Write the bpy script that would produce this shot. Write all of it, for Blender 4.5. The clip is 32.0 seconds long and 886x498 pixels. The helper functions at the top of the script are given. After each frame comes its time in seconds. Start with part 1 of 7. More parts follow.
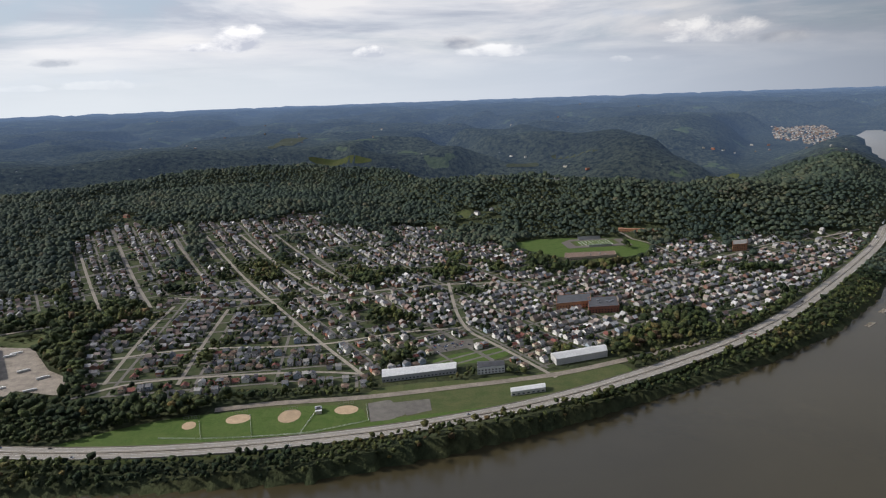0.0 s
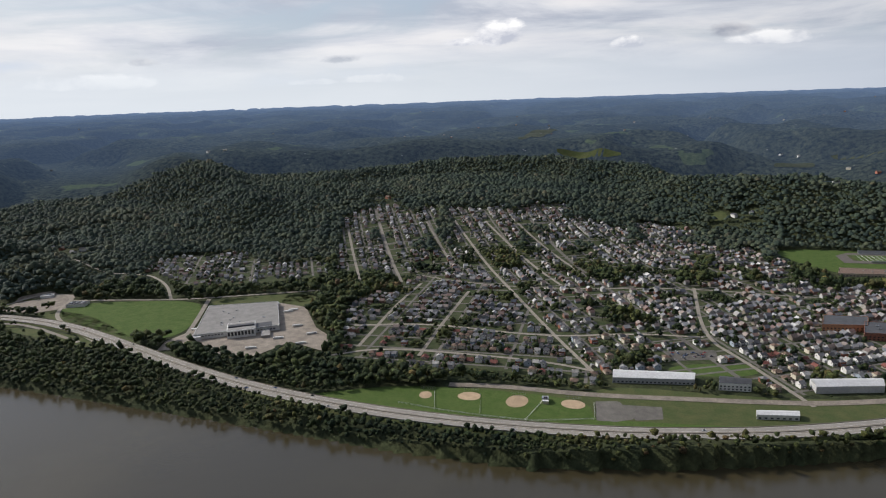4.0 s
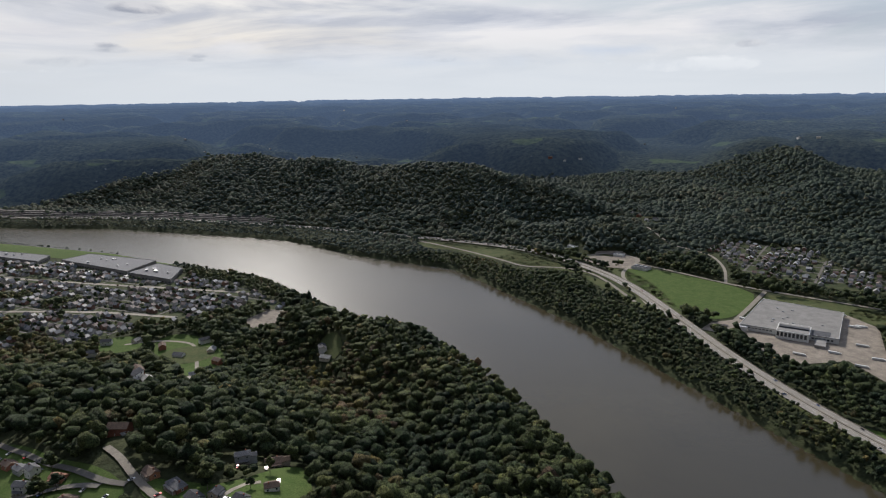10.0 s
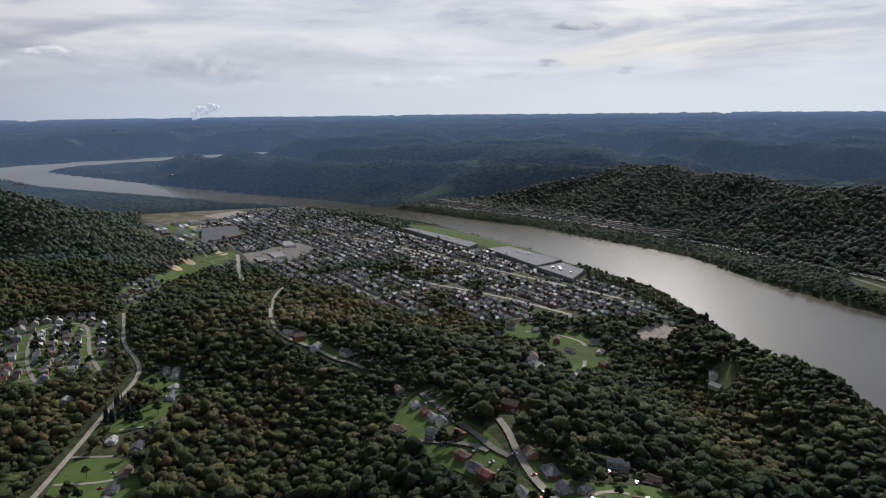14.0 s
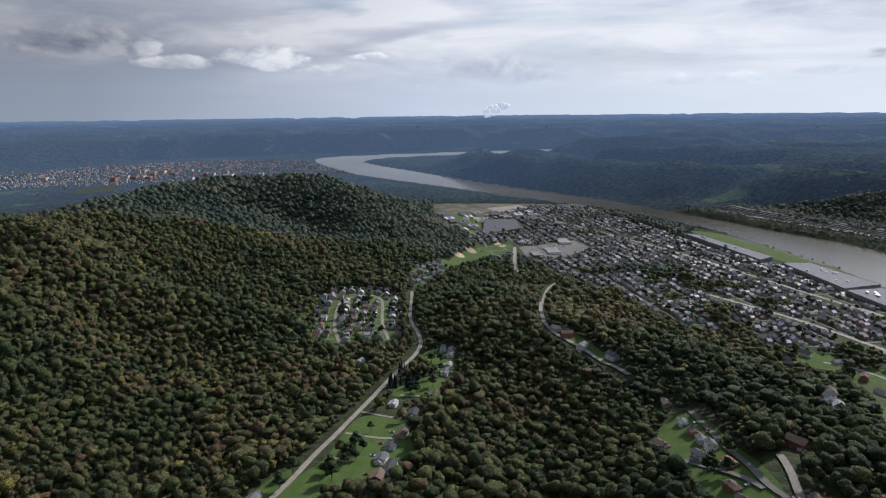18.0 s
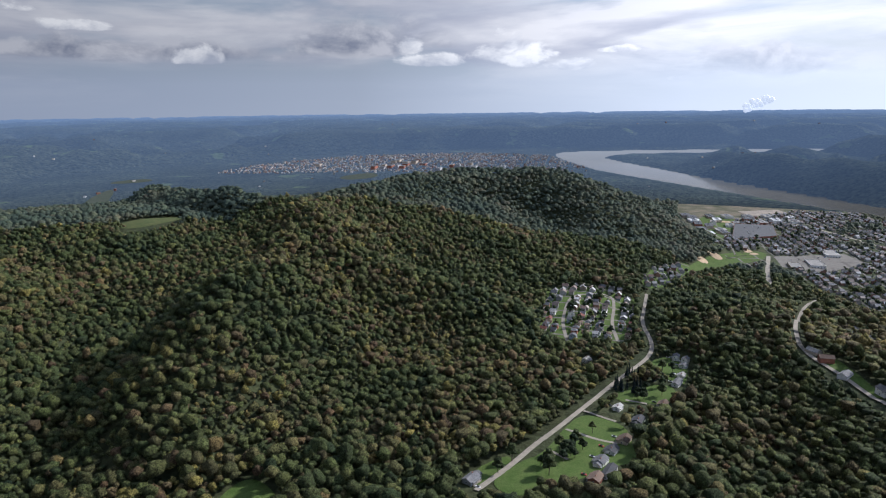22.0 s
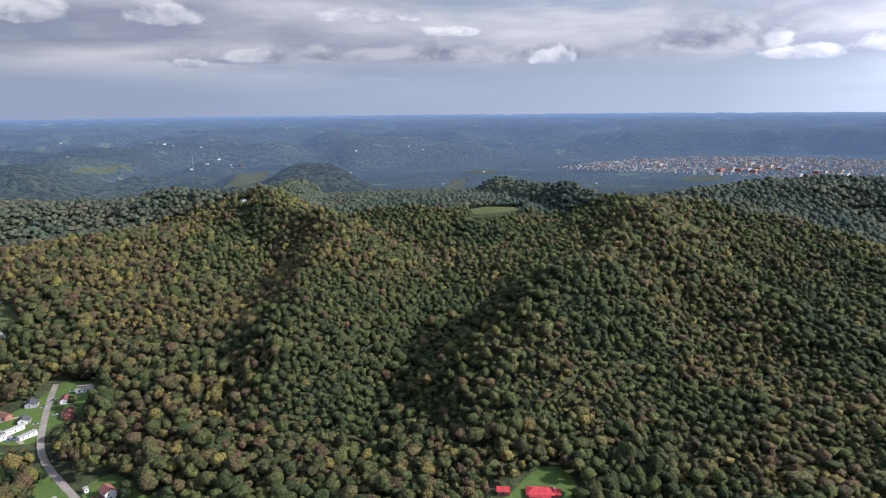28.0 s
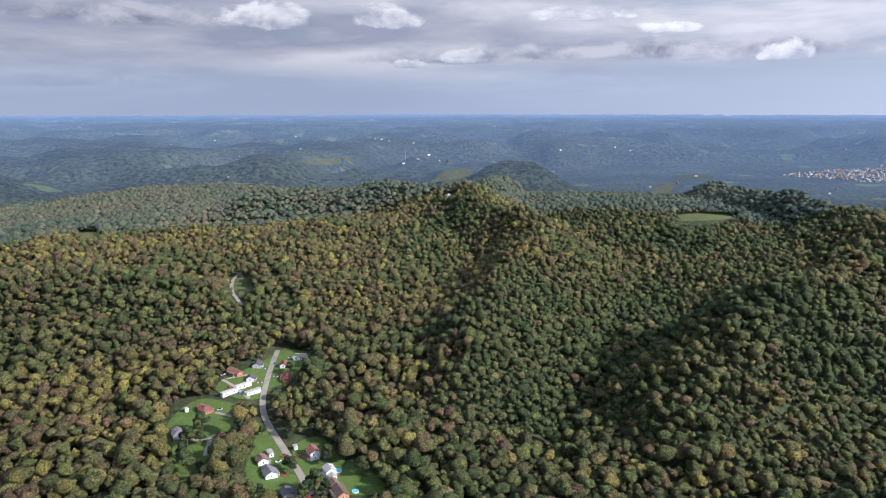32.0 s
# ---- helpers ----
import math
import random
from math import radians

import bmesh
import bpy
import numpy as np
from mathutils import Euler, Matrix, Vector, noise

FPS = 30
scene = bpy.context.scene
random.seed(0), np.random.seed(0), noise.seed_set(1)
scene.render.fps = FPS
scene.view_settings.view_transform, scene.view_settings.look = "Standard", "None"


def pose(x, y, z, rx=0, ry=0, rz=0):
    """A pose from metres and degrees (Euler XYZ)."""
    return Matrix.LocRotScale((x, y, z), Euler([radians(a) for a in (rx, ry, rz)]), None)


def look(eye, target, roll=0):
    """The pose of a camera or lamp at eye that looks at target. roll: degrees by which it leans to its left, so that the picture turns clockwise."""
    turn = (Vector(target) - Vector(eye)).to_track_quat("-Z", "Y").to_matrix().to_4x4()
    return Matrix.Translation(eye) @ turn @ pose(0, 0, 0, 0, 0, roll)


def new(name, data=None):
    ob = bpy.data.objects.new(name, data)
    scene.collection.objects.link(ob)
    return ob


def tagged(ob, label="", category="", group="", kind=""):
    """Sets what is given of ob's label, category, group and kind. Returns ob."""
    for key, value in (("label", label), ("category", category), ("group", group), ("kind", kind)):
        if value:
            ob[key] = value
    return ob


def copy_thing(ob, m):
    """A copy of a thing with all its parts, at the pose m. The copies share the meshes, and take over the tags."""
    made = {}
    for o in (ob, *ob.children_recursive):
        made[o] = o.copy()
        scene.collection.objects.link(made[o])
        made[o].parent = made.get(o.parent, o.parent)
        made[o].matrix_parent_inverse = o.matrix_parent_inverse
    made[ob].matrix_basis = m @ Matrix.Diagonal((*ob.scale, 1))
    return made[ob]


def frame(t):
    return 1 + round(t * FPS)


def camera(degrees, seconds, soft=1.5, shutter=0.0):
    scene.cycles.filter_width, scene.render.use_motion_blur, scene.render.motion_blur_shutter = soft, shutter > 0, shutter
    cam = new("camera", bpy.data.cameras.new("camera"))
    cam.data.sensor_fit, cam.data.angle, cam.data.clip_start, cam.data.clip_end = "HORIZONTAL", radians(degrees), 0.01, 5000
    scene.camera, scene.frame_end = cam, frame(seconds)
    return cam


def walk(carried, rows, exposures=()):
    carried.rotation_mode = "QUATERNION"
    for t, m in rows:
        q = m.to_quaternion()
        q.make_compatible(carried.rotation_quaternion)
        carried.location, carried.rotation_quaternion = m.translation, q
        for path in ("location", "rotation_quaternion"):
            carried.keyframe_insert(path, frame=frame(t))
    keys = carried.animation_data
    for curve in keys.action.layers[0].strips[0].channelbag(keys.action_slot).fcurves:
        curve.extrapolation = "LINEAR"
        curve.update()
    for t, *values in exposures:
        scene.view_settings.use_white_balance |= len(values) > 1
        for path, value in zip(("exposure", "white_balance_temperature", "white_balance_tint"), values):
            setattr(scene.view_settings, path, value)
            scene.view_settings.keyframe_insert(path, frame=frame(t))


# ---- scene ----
# The camera hangs in the air over a wooded hill and turns to its left.
cam = camera(67.36, 32.0, 1.15)
H = 380.0
PATH = [
    (0.0, 76.944, 2.022, -0.408),
    (0.5, 76.946, 2.152, 1.721),
    (1.0, 76.937, 1.997, 4.184),
    (1.5, 76.956, 2.128, 6.409),
    (2.0, 76.954, 2.009, 9.020),
    (2.5, 76.973, 2.097, 11.858),
    (4.5, 77.015, 1.911, 23.765),
    (5.0, 77.018, 1.859, 27.200),
    (5.5, 77.015, 1.794, 31.054),
    (6.0, 77.045, 1.676, 35.181),
    (6.5, 76.987, 1.525, 39.369),
    (7.0, 76.942, 1.389, 43.367),
    (7.5, 76.884, 1.081, 47.384),
    (8.0, 76.917, 1.169, 51.433),
    (8.5, 76.872, 1.061, 55.562),
    (9.0, 76.801, 0.898, 59.839),
    (9.5, 76.775, 0.888, 63.883),
    (10.0, 76.723, 0.829, 67.901),
    (10.5, 76.680, 0.768, 72.197),
    (11.0, 76.635, 0.734, 76.753),
    (11.5, 76.577, 0.681, 81.239),
    (12.0, 76.516, 0.637, 85.810),
    (12.5, 76.427, 0.620, 90.116),
    (13.0, 76.729, 0.632, 94.202),
    (13.5, 77.224, 0.657, 98.248),
    (14.0, 78.066, 0.612, 102.353),
    (14.5, 77.996, 0.489, 106.488),
    (16.5, 78.305, 0.753, 118.177),
    (17.0, 78.258, 0.702, 121.749),
    (17.5, 78.216, 0.688, 123.730),
    (18.0, 78.178, 0.643, 126.192),
    (18.5, 78.152, 0.620, 128.180),
    (19.0, 78.119, 0.514, 130.677),
    (19.5, 78.084, 0.630, 133.440),
    (20.0, 78.053, 0.660, 136.159),
    (20.5, 78.017, 0.688, 138.767),
    (21.0, 78.000, 0.697, 141.378),
    (21.5, 77.969, 0.665, 144.004),
    (22.0, 77.954, 0.686, 146.570),
    (22.5, 77.942, 0.634, 149.139),
    (23.0, 77.944, 0.613, 151.690),
    (23.5, 77.929, 0.572, 154.201),
    (24.0, 77.942, 0.574, 156.418),
    (24.5, 77.950, 0.594, 158.625),
    (25.0, 77.963, 0.615, 160.859),
    (25.5, 77.958, 0.609, 163.228),
    (27.5, 78.023, 0.459, 172.790),
    (28.0, 78.054, 0.499, 175.061),
    (28.5, 78.070, 0.389, 177.316),
    (29.0, 78.076, 0.341, 179.517),
    (29.5, 78.081, 0.299, 181.672),
    (30.0, 78.070, 0.221, 183.830),
    (30.5, 78.067, 0.176, 186.012),
    (31.0, 78.053, 0.123, 188.123),
    (31.5, 78.048, 0.062, 190.298),
    (32.0, 78.045, 0.060, 192.393),
]
walk(cam, [(t, pose(0, 0, H, a, b, c)) for t, a, b, c in PATH],
     [(0.0, -0.25, 6350, 12), (5.0, -0.33, 6350, 12), (9.0, -0.40, 6350, 12), (14.0, -0.40, 6200, 12), (19.0, -0.18, 5900, 12), (23.0, 0.18, 5850, 14), (28.0, 0.52, 5850, 16), (32.0, 0.72, 5850, 16)])

# ---------------------------------------------------------------- sky and sun
SUN_LEFT, SUN_UP = 84.0, 32.0          # degrees left of the first view, degrees above the horizon
sun_dir = Vector((-math.sin(radians(SUN_LEFT)) * math.cos(radians(SUN_UP)),
                  math.cos(radians(SUN_LEFT)) * math.cos(radians(SUN_UP)), math.sin(radians(SUN_UP))))


class Nodes:
    """A thin hand for wiring shader nodes."""

    def __init__(self, tree):
        self.tree = tree
        tree.nodes.clear()

    def add(self, kind, props=None, **ins):
        n = self.tree.nodes.new(kind)
        for key, value in (props or {}).items():
            setattr(n, key, value)
        for key, value in ins.items():
            slot = n.inputs[int(key[1:])] if key[0] == "i" and key[1:].isdigit() else n.inputs[key.replace("_", " ")]
            if isinstance(value, bpy.types.NodeSocket):
                self.tree.links.new(value, slot)
            else:
                slot.default_value = value
        return n

    def math(self, op, a, b=0.0, clamp=False):
        return self.add("ShaderNodeMath", dict(operation=op, use_clamp=clamp), i0=a, i1=b).outputs[0]

    def vec(self, op, a, b=(0, 0, 0)):
        return self.add("ShaderNodeVectorMath", dict(operation=op), i0=a, i1=b)

    def ramp(self, fac, stops):
        n = self.add("ShaderNodeValToRGB", i0=fac)
        el = n.color_ramp.elements
        while len(el) < len(stops):
            el.new(0.5)
        for e, (p, c) in zip(el, stops):
            e.position, e.color = p, (*(c if hasattr(c, "__len__") else (c, c, c)), 1)
        return n.outputs[0]

    def mix(self, fac, a, b, blend="MIX"):
        n = self.tree.nodes.new("ShaderNodeMix")
        n.data_type, n.blend_type = "RGBA", blend
        for slot, value in ((n.inputs[0], fac), (n.inputs[6], a), (n.inputs[7], b)):
            if isinstance(value, bpy.types.NodeSocket):
                self.tree.links.new(value, slot)
            else:
                slot.default_value = value if not hasattr(value, "__len__") or len(value) == 4 else (*value, 1)
        return n.outputs[2]

    def noise(self, vector, scale, detail=4.0, rough=0.55, distort=0.0):
        return self.add("ShaderNodeTexNoise", Vector=vector, Scale=scale, Detail=detail, Roughness=rough, Distortion=distort).outputs[0]


world = bpy.data.worlds.new("sky")
scene.world = world
world.use_nodes = True
w = Nodes(world.node_tree)
ray = w.add("ShaderNodeTexCoord").outputs["Generated"]
xyz = w.add("ShaderNodeSeparateXYZ", i0=ray)
up = w.math("MAXIMUM", xyz.outputs[2], 0.0)
sky = w.add("ShaderNodeTexSky", dict(sky_type="NISHITA", sun_disc=False, sun_elevation=radians(SUN_UP),
                                     sun_rotation=radians(-SUN_LEFT), air_density=1.2, dust_density=2.5))
sky_rgb = w.mix(1.0, sky.outputs[0], (0.1, 0.1, 0.1), "MULTIPLY")
# the whole sky is brighter about the veiled sun and greyer away from it
BRIGHT_LEFT = 58.0
toward = w.vec("DOT_PRODUCT", w.vec("NORMALIZE", w.vec("MULTIPLY", ray, (1, 1, 0)).outputs[0]).outputs[0],
               (-math.sin(radians(BRIGHT_LEFT)), math.cos(radians(BRIGHT_LEFT)), 0)).outputs[1]
side = w.math("ADD", w.math("MULTIPLY", toward, 0.5), 0.5)
level = w.ramp(side, [(0.10, 0.42), (0.45, 0.56), (0.68, 1.0), (1.0, 1.15)])
veil = w.ramp(side, [(0.15, 0.25), (0.60, 0.6), (0.9, 1.0)])
# high sheet: soft bands with pale blue gaps
wide = w.vec("MULTIPLY", ray, (2.0, 2.0, 13.0)).outputs[0]
streaks = w.noise(wide, 1.0, 7, 0.56, 0.5)
cover = w.ramp(streaks, [(0.40, 0.05), (0.51, 0.8), (0.60, 1.0)])
body = w.noise(w.vec("ADD", wide, (7.0, 3.0, 1.0)).outputs[0], 1.4, 8, 0.58, 0.4)
tone = w.ramp(body, [(0.38, (0.55, 0.59, 0.67)), (0.49, (0.79, 0.81, 0.85)), (0.60, (0.97, 0.96, 0.95))])
gap_rgb = w.mix(0.3, w.mix(w.ramp(up, [(0.14, 0.0), (0.5, 1.0)]), (0.55, 0.66, 0.80), (0.30, 0.47, 0.84)), sky_rgb)
heaven = w.mix(w.math("MULTIPLY", cover, w.ramp(up, [(0.18, 1.0), (0.6, 0.62)])), gap_rgb, tone)
# grey banks of stratocumulus with flat dark feet, thick away from the sun
low = w.vec("MULTIPLY", ray, (2.6, 2.6, 13.0)).outputs[0]
bank = w.noise(low, 1.0, 7, 0.52, 0.2)
banks = w.ramp(w.math("ADD", bank, w.math("MULTIPLY", w.math("SUBTRACT", 0.56, side), 0.34)), [(0.47, 0.0), (0.57, 0.95)])
banks = w.math("MULTIPLY", banks, w.ramp(up, [(0.0, 0.0), (0.050, 0.0), (0.068, 0.9), (0.22, 0.85), (0.40, 0.4)]))
above = w.noise(w.vec("ADD", low, (0.03, 0.03, 0.5)).outputs[0], 1.0, 7, 0.52, 0.2)
edge = w.ramp(w.math("ADD", w.math("SUBTRACT", bank, above), 0.5), [(0.38, 0.0), (0.52, 0.4), (0.66, 1.0)])
heaven = w.mix(banks, heaven, w.mix(edge, (0.44, 0.47, 0.58), (1.02, 1.0, 0.99)))
# single clouds and gaps: bright heaps, small grey ones, dark banks with flat feet, blue breaks
CLOUDS = [  # degrees left of the first view, degrees up, half width, half height, kind
    (15.6, 4.3, 2.9, 1.6, "c"), (19.2, 4.1, 2.1, 0.8, "c"), (-5.0, 3.2, 3.5, 0.9, "c"), (-2.0, 4.0, 2.3, 0.7, "g"), (5.3, 3.4, 1.9, 0.7, "c"),
    (-22.5, 3.8, 5.6, 1.6, "c"), (-26.2, 3.3, 3.5, 0.9, "g"), (-14.8, 2.2, 1.1, 0.4, "c"), (-18.2, 2.2, 1.1, 0.4, "c"), (27.1, 2.0, 7.0, 1.0, "b"),
    (-16.2, 5.8, 3.7, 0.6, "b"), (27.2, 1.4, 3.5, 0.5, "c"), (30.8, 1.4, 3.0, 0.5, "c"), (29.1, 3.1, 2.8, 0.6, "g"), (47.4, 1.6, 7.4, 1.1, "c"),
    (44.0, 3.2, 1.9, 0.6, "g"), (33.0, 1.6, 7.0, 0.9, "b"), (26.9, 1.6, 2.8, 0.5, "c"), (54.4, 3.1, 5.6, 0.6, "b"), (67.7, 2.6, 1.2, 0.4, "g"),
    (87.6, 2.7, 1.0, 0.4, "g"), (66.8, 2.3, 13.9, 0.7, "b"), (119.4, 2.6, 8.8, 2.4, "d"), (97.2, 2.5, 3.9, 0.6, "g"), (93.6, 3.7, 1.5, 0.5, "g"),
    (105.3, 1.9, 7.4, 0.8, "c"), (87.3, 3.0, 1.0, 0.3, "g"), (152.2, 5.3, 7.4, 2.8, "d"), (140.4, 4.2, 3.9, 2.2, "c"), (136.0, 3.1, 2.3, 0.8, "c"),
    (147.5, 3.6, 2.8, 0.9, "c"), (149.3, 4.8, 1.4, 1.6, "c"), (132.1, 4.3, 1.9, 0.5, "c"), (127.6, 2.0, 1.1, 0.4, "c"), (93.5, 3.4, 1.8, 0.5, "g"),
    (91.6, 6.3, 3.2, 0.6, "g"), (170.3, 4.1, 13.9, 1.7, "d"), (173.2, 6.0, 1.9, 0.8, "c"), (154.3, 4.7, 7.0, 2.0, "d"), (165.6, 3.8, 2.1, 1.0, "c"),
    (175.8, 4.2, 13.9, 1.4, "d"), (173.9, 6.1, 1.9, 0.7, "c"), (192.0, 3.9, 7.9, 1.4, "d"), (216.9, 6.5, 15.3, 1.7, "d"), (197.2, 6.8, 3.9, 1.4, "c"),
    (206.7, 6.7, 4.2, 1.7, "c"), (194.9, 3.4, 1.9, 0.6, "c"), (190.5, 3.9, 2.8, 0.9, "c"), (177.9, 4.2, 15.3, 1.2, "d"), (166.0, 3.8, 2.3, 1.1, "c"),
    (174.6, 6.0, 2.3, 0.6, "c"), (219.7, 1.8, 9.3, 1.0, "d"), (182.5, 7.2, 5.6, 1.0, "c"),
]
KINDS = {"c": ((0.62, 0.65, 0.73), (1.26, 1.24, 1.20), 2.6, 3.6), "g": ((0.42, 0.45, 0.52), (0.80, 0.80, 0.81), 1.6, 2.4),
         "d": ((0.36, 0.39, 0.48), (0.80, 0.80, 0.83), 3.0, 2.2), "b": ((0.46, 0.58, 0.78), (0.55, 0.67, 0.86), 1.0, 0.9)}
MID = 100.0
ahead = w.vec("DOT_PRODUCT", ray, (-math.sin(radians(MID)), math.cos(radians(MID)), 0)).outputs[1]
aside = w.vec("DOT_PRODUCT", ray, (-math.cos(radians(MID)), -math.sin(radians(MID)), 0)).outputs[1]
bearing = w.math("ARCTAN2", aside, ahead)
puffs = w.vec("MULTIPLY", ray, (13, 13, 24)).outputs[0]
billow = w.noise(puffs, 1.0, 7, 0.60, 0.3)
billow_up = w.noise(w.vec("ADD", puffs, (0.12, 0.05, 0.42)).outputs[0], 1.0, 5, 0.58, 0.3)
ragged = w.math("MULTIPLY", w.math("SUBTRACT", billow, 0.5), 2.3)
lit = w.math("MULTIPLY", w.math("SUBTRACT", billow, billow_up), 3.4)
for left, high, half_w, half_h, kind in CLOUDS:
    foot, crown, flat, sharp = KINDS[kind]
    u = w.math("MULTIPLY", w.math("SUBTRACT", bearing, radians(left - MID)), 1 / radians(half_w))
    v = w.math("MULTIPLY", w.math("SUBTRACT", xyz.outputs[2], math.sin(radians(high))), 1 / radians(half_h))
    reach = w.vec("LENGTH", w.add("ShaderNodeCombineXYZ", i0=u, i1=w.math("MAXIMUM", v, w.math("MULTIPLY", v, -flat))).outputs[0]).outputs[1]
    body_ = w.math("MULTIPLY", w.math("ADD", w.math("SUBTRACT", 0.85, reach), ragged), sharp, True)
    tone_ = w.math("ADD", w.math("MULTIPLY", v, 0.42), w.math("ADD", lit, 0.45), True)
    heaven = w.mix(w.math("MULTIPLY", body_, 0.6 if kind == "b" else 0.94), heaven, w.mix(tone_, foot, crown))
# pale air along the horizon, bluer away from the sun
heaven = w.mix(w.ramp(up, [(0.0, 0.95), (0.035, 0.80), (0.075, 0.0)]), heaven, w.mix(veil, (0.46, 0.55, 0.74), (0.82, 0.87, 0.90)))
heaven = w.mix(1.0, heaven, level, "MULTIPLY")
back = w.add("ShaderNodeBackground", Color=heaven, Strength=1.0)
w.add("ShaderNodeOutputWorld", Surface=back.outputs[0])

sun = new("sun", bpy.data.lights.new("sun", "SUN"))
sun.data.energy, sun.data.angle, sun.data.color = 5.0, radians(5.0), (1.0, 0.94, 0.84)
sun.matrix_world = look(sun_dir * 1000, (0, 0, 0))

# ---------------------------------------------------------------- the lie of the land
# x to the right of the first view, y ahead of it, river level at 0.
BANK_FAR = [(3300, 5200), (2600, 4300), (2050, 3300), (1500, 2150), (1180, 1680), (900, 1290), (759, 1119), (610, 977), (457, 872), (289, 784), (131, 706), (-4, 653), (-146, 610), (-298, 600), (-478, 602), (-682, 600), (-882, 598), (-1110, 576), (-1309, 550), (-1493, 407), (-1757, 267), (-1852, 175), (-1917, 98), (-2027, -31), (-2160, -188), (-2254, -368), (-2392, -588), (-2533, -848), (-2703, -1166), (-2877, -1593), (-3139, -2266), (-3371, -2746), (-3540, -3130), (-3770, -3543), (-4150, -3580), (-4700, -3250), (-5600, -2600)]
BANK_NEAR = [(3900, 4600), (3000, 3700), (2500, 3000), (1900, 2000), (1450, 1350), (1100, 860), (800, 575), (500, 395), (250, 325), (0, 294), (-300, 272), (-600, 294), (-900, 280), (-1150, 238), (-1387, 158), (-1542, 35), (-1628, -42), (-1777, -151), (-1928, -312), (-2121, -520), (-2273, -760), (-2408, -1038), (-2669, -1926), (-2808, -2407), (-2930, -2780), (-3190, -3240), (-3430, -3650), (-3700, -4010), (-4000, -4170), (-4400, -4020), (-4950, -3650), (-5800, -3000)]
RIVER = np.array(BANK_FAR + BANK_NEAR[::-1], float)
EYE_Z = 380.0

RIDGES = [  # crest (x, y, z), rounding of the top, fall to either side
    ([(60, 110, 160), (-200, 155, 148), (-300, 184, 137), (-393, 212, 126), (-600, 250, 104), (-800, 222, 80), (-1000, 142, 46)], 30, 0.95),
    ([(150, 20, 175), (-150, 40, 160), (-383, 4, 140), (-503, -58, 132), (-620, -120, 118), (-720, -250, 100), (-781, -437, 92), (-900, -570, 80), (-1000, -650, 45)], 60, 0.42),
    ([(110, -560, 132), (103, -620, 150), (92, -749, 173), (56, -1109, 190), (200, -1350, 194), (279, -1488, 196), (290, -1850, 178), (285, -2215, 140)], 26, 0.80),
    ([(-85, -520, 118), (-104, -597, 152), (-205, -730, 182), (-345, -931, 192), (-440, -1005, 190), (-520, -1300, 186), (-420, -1700, 176), (-398, -2318, 135)], 26, 0.80),
    ([(-345, -931, 190), (-470, -850, 150), (-560, -790, 100)], 30, 0.6),
    ([(-520, -1300, 186), (-752, -1468, 186), (-1091, -1567, 184), (-1290, -1390, 182), (-1300, -1150, 158), (-1330, -1010, 85)], 60, 0.55),
    ([(1100, -420, 198), (714, -640, 190), (560, -690, 178), (475, -715, 158)], 40, 0.6),
    ([(268, -1466, 192), (611, -1650, 176), (803, -1524, 150), (900, -1400, 124)], 60, 0.5),
    ([(-2880, -420, 148), (-2700, 60, 150), (-2250, 438, 150), (-1950, 720, 150), (-1740, 925, 142), (-1510, 975, 108), (-1345, 985, 70)], 60, 0.5),
    ([(-1250, 1640, 95), (-1521, 1780, 150), (-1900, 2100, 175), (-2456, 2600, 175)], 70, 0.42),
    ([(-1150, 1950, 118), (-1035, 2279, 134), (-677, 2400, 138), (-219, 2300, 130), (115, 1960, 116), (405, 1890, 120), (650, 1790, 114), (1000, 1780, 114), (1142, 1880, 124), (1522, 2560, 155), (1900, 3100, 150)], 55, 0.5),
    ([(-3300, -300, 150), (-3100, -900, 150), (-3300, -1900, 130), (-3700, -2500, 90)], 90, 0.4),
]
CREEKS = [  # valley floor (x, y, z), half width of the floor
    ([(-1700, -900, 18), (-1331, -880, 22), (-978, -744, 40), (-780, -690, 52), (-640, -600, 62), (-491, -500, 74), (-360, -446, 84), (-281, -408, 90), (-100, -385, 100), (100, -370, 112), (200, -430, 117), (262, -520, 121), (300, -640, 126), (471, -843, 132), (560, -990, 136), (911, -1113, 122), (1276, -1739, 100), (1500, -2400, 90)], 26, 0.42),
    ([(-1500, 900, 20), (-1360, 1250, 30), (-1500, 1600, 45), (-2000, 1700, 70)], 50, 0.5),
    ([(20, -480, 94), (5, -640, 86), (-50, -860, 84), (-120, -1200, 108), (-130, -1500, 150)], 3, 0.72),
    ([(300, -650, 118), (240, -800, 108), (215, -1000, 112), (340, -1250, 140)], 4, 0.72),
    ([(-640, -640, 62), (-720, -860, 66), (-760, -1060, 100), (-700, -1250, 150)], 30, 0.5),
]
TABLE = np.random.RandomState(7).rand(256, 256)


def lattice(x, y, seed=0):
    """Smooth value noise in 0..1, one lump a unit."""
    x, y = x + 37.7 * seed, y - 51.3 * seed
    i, j = np.floor(x).astype(int), np.floor(y).astype(int)
    u, v = x - i, y - j
    u, v = u * u * (3 - 2 * u), v * v * (3 - 2 * v)
    i0, i1, j0, j1 = i & 255, (i + 1) & 255, j & 255, (j + 1) & 255
    return (TABLE[i0, j0] * (1 - u) + TABLE[i1, j0] * u) * (1 - v) + (TABLE[i0, j1] * (1 - u) + TABLE[i1, j1] * u) * v


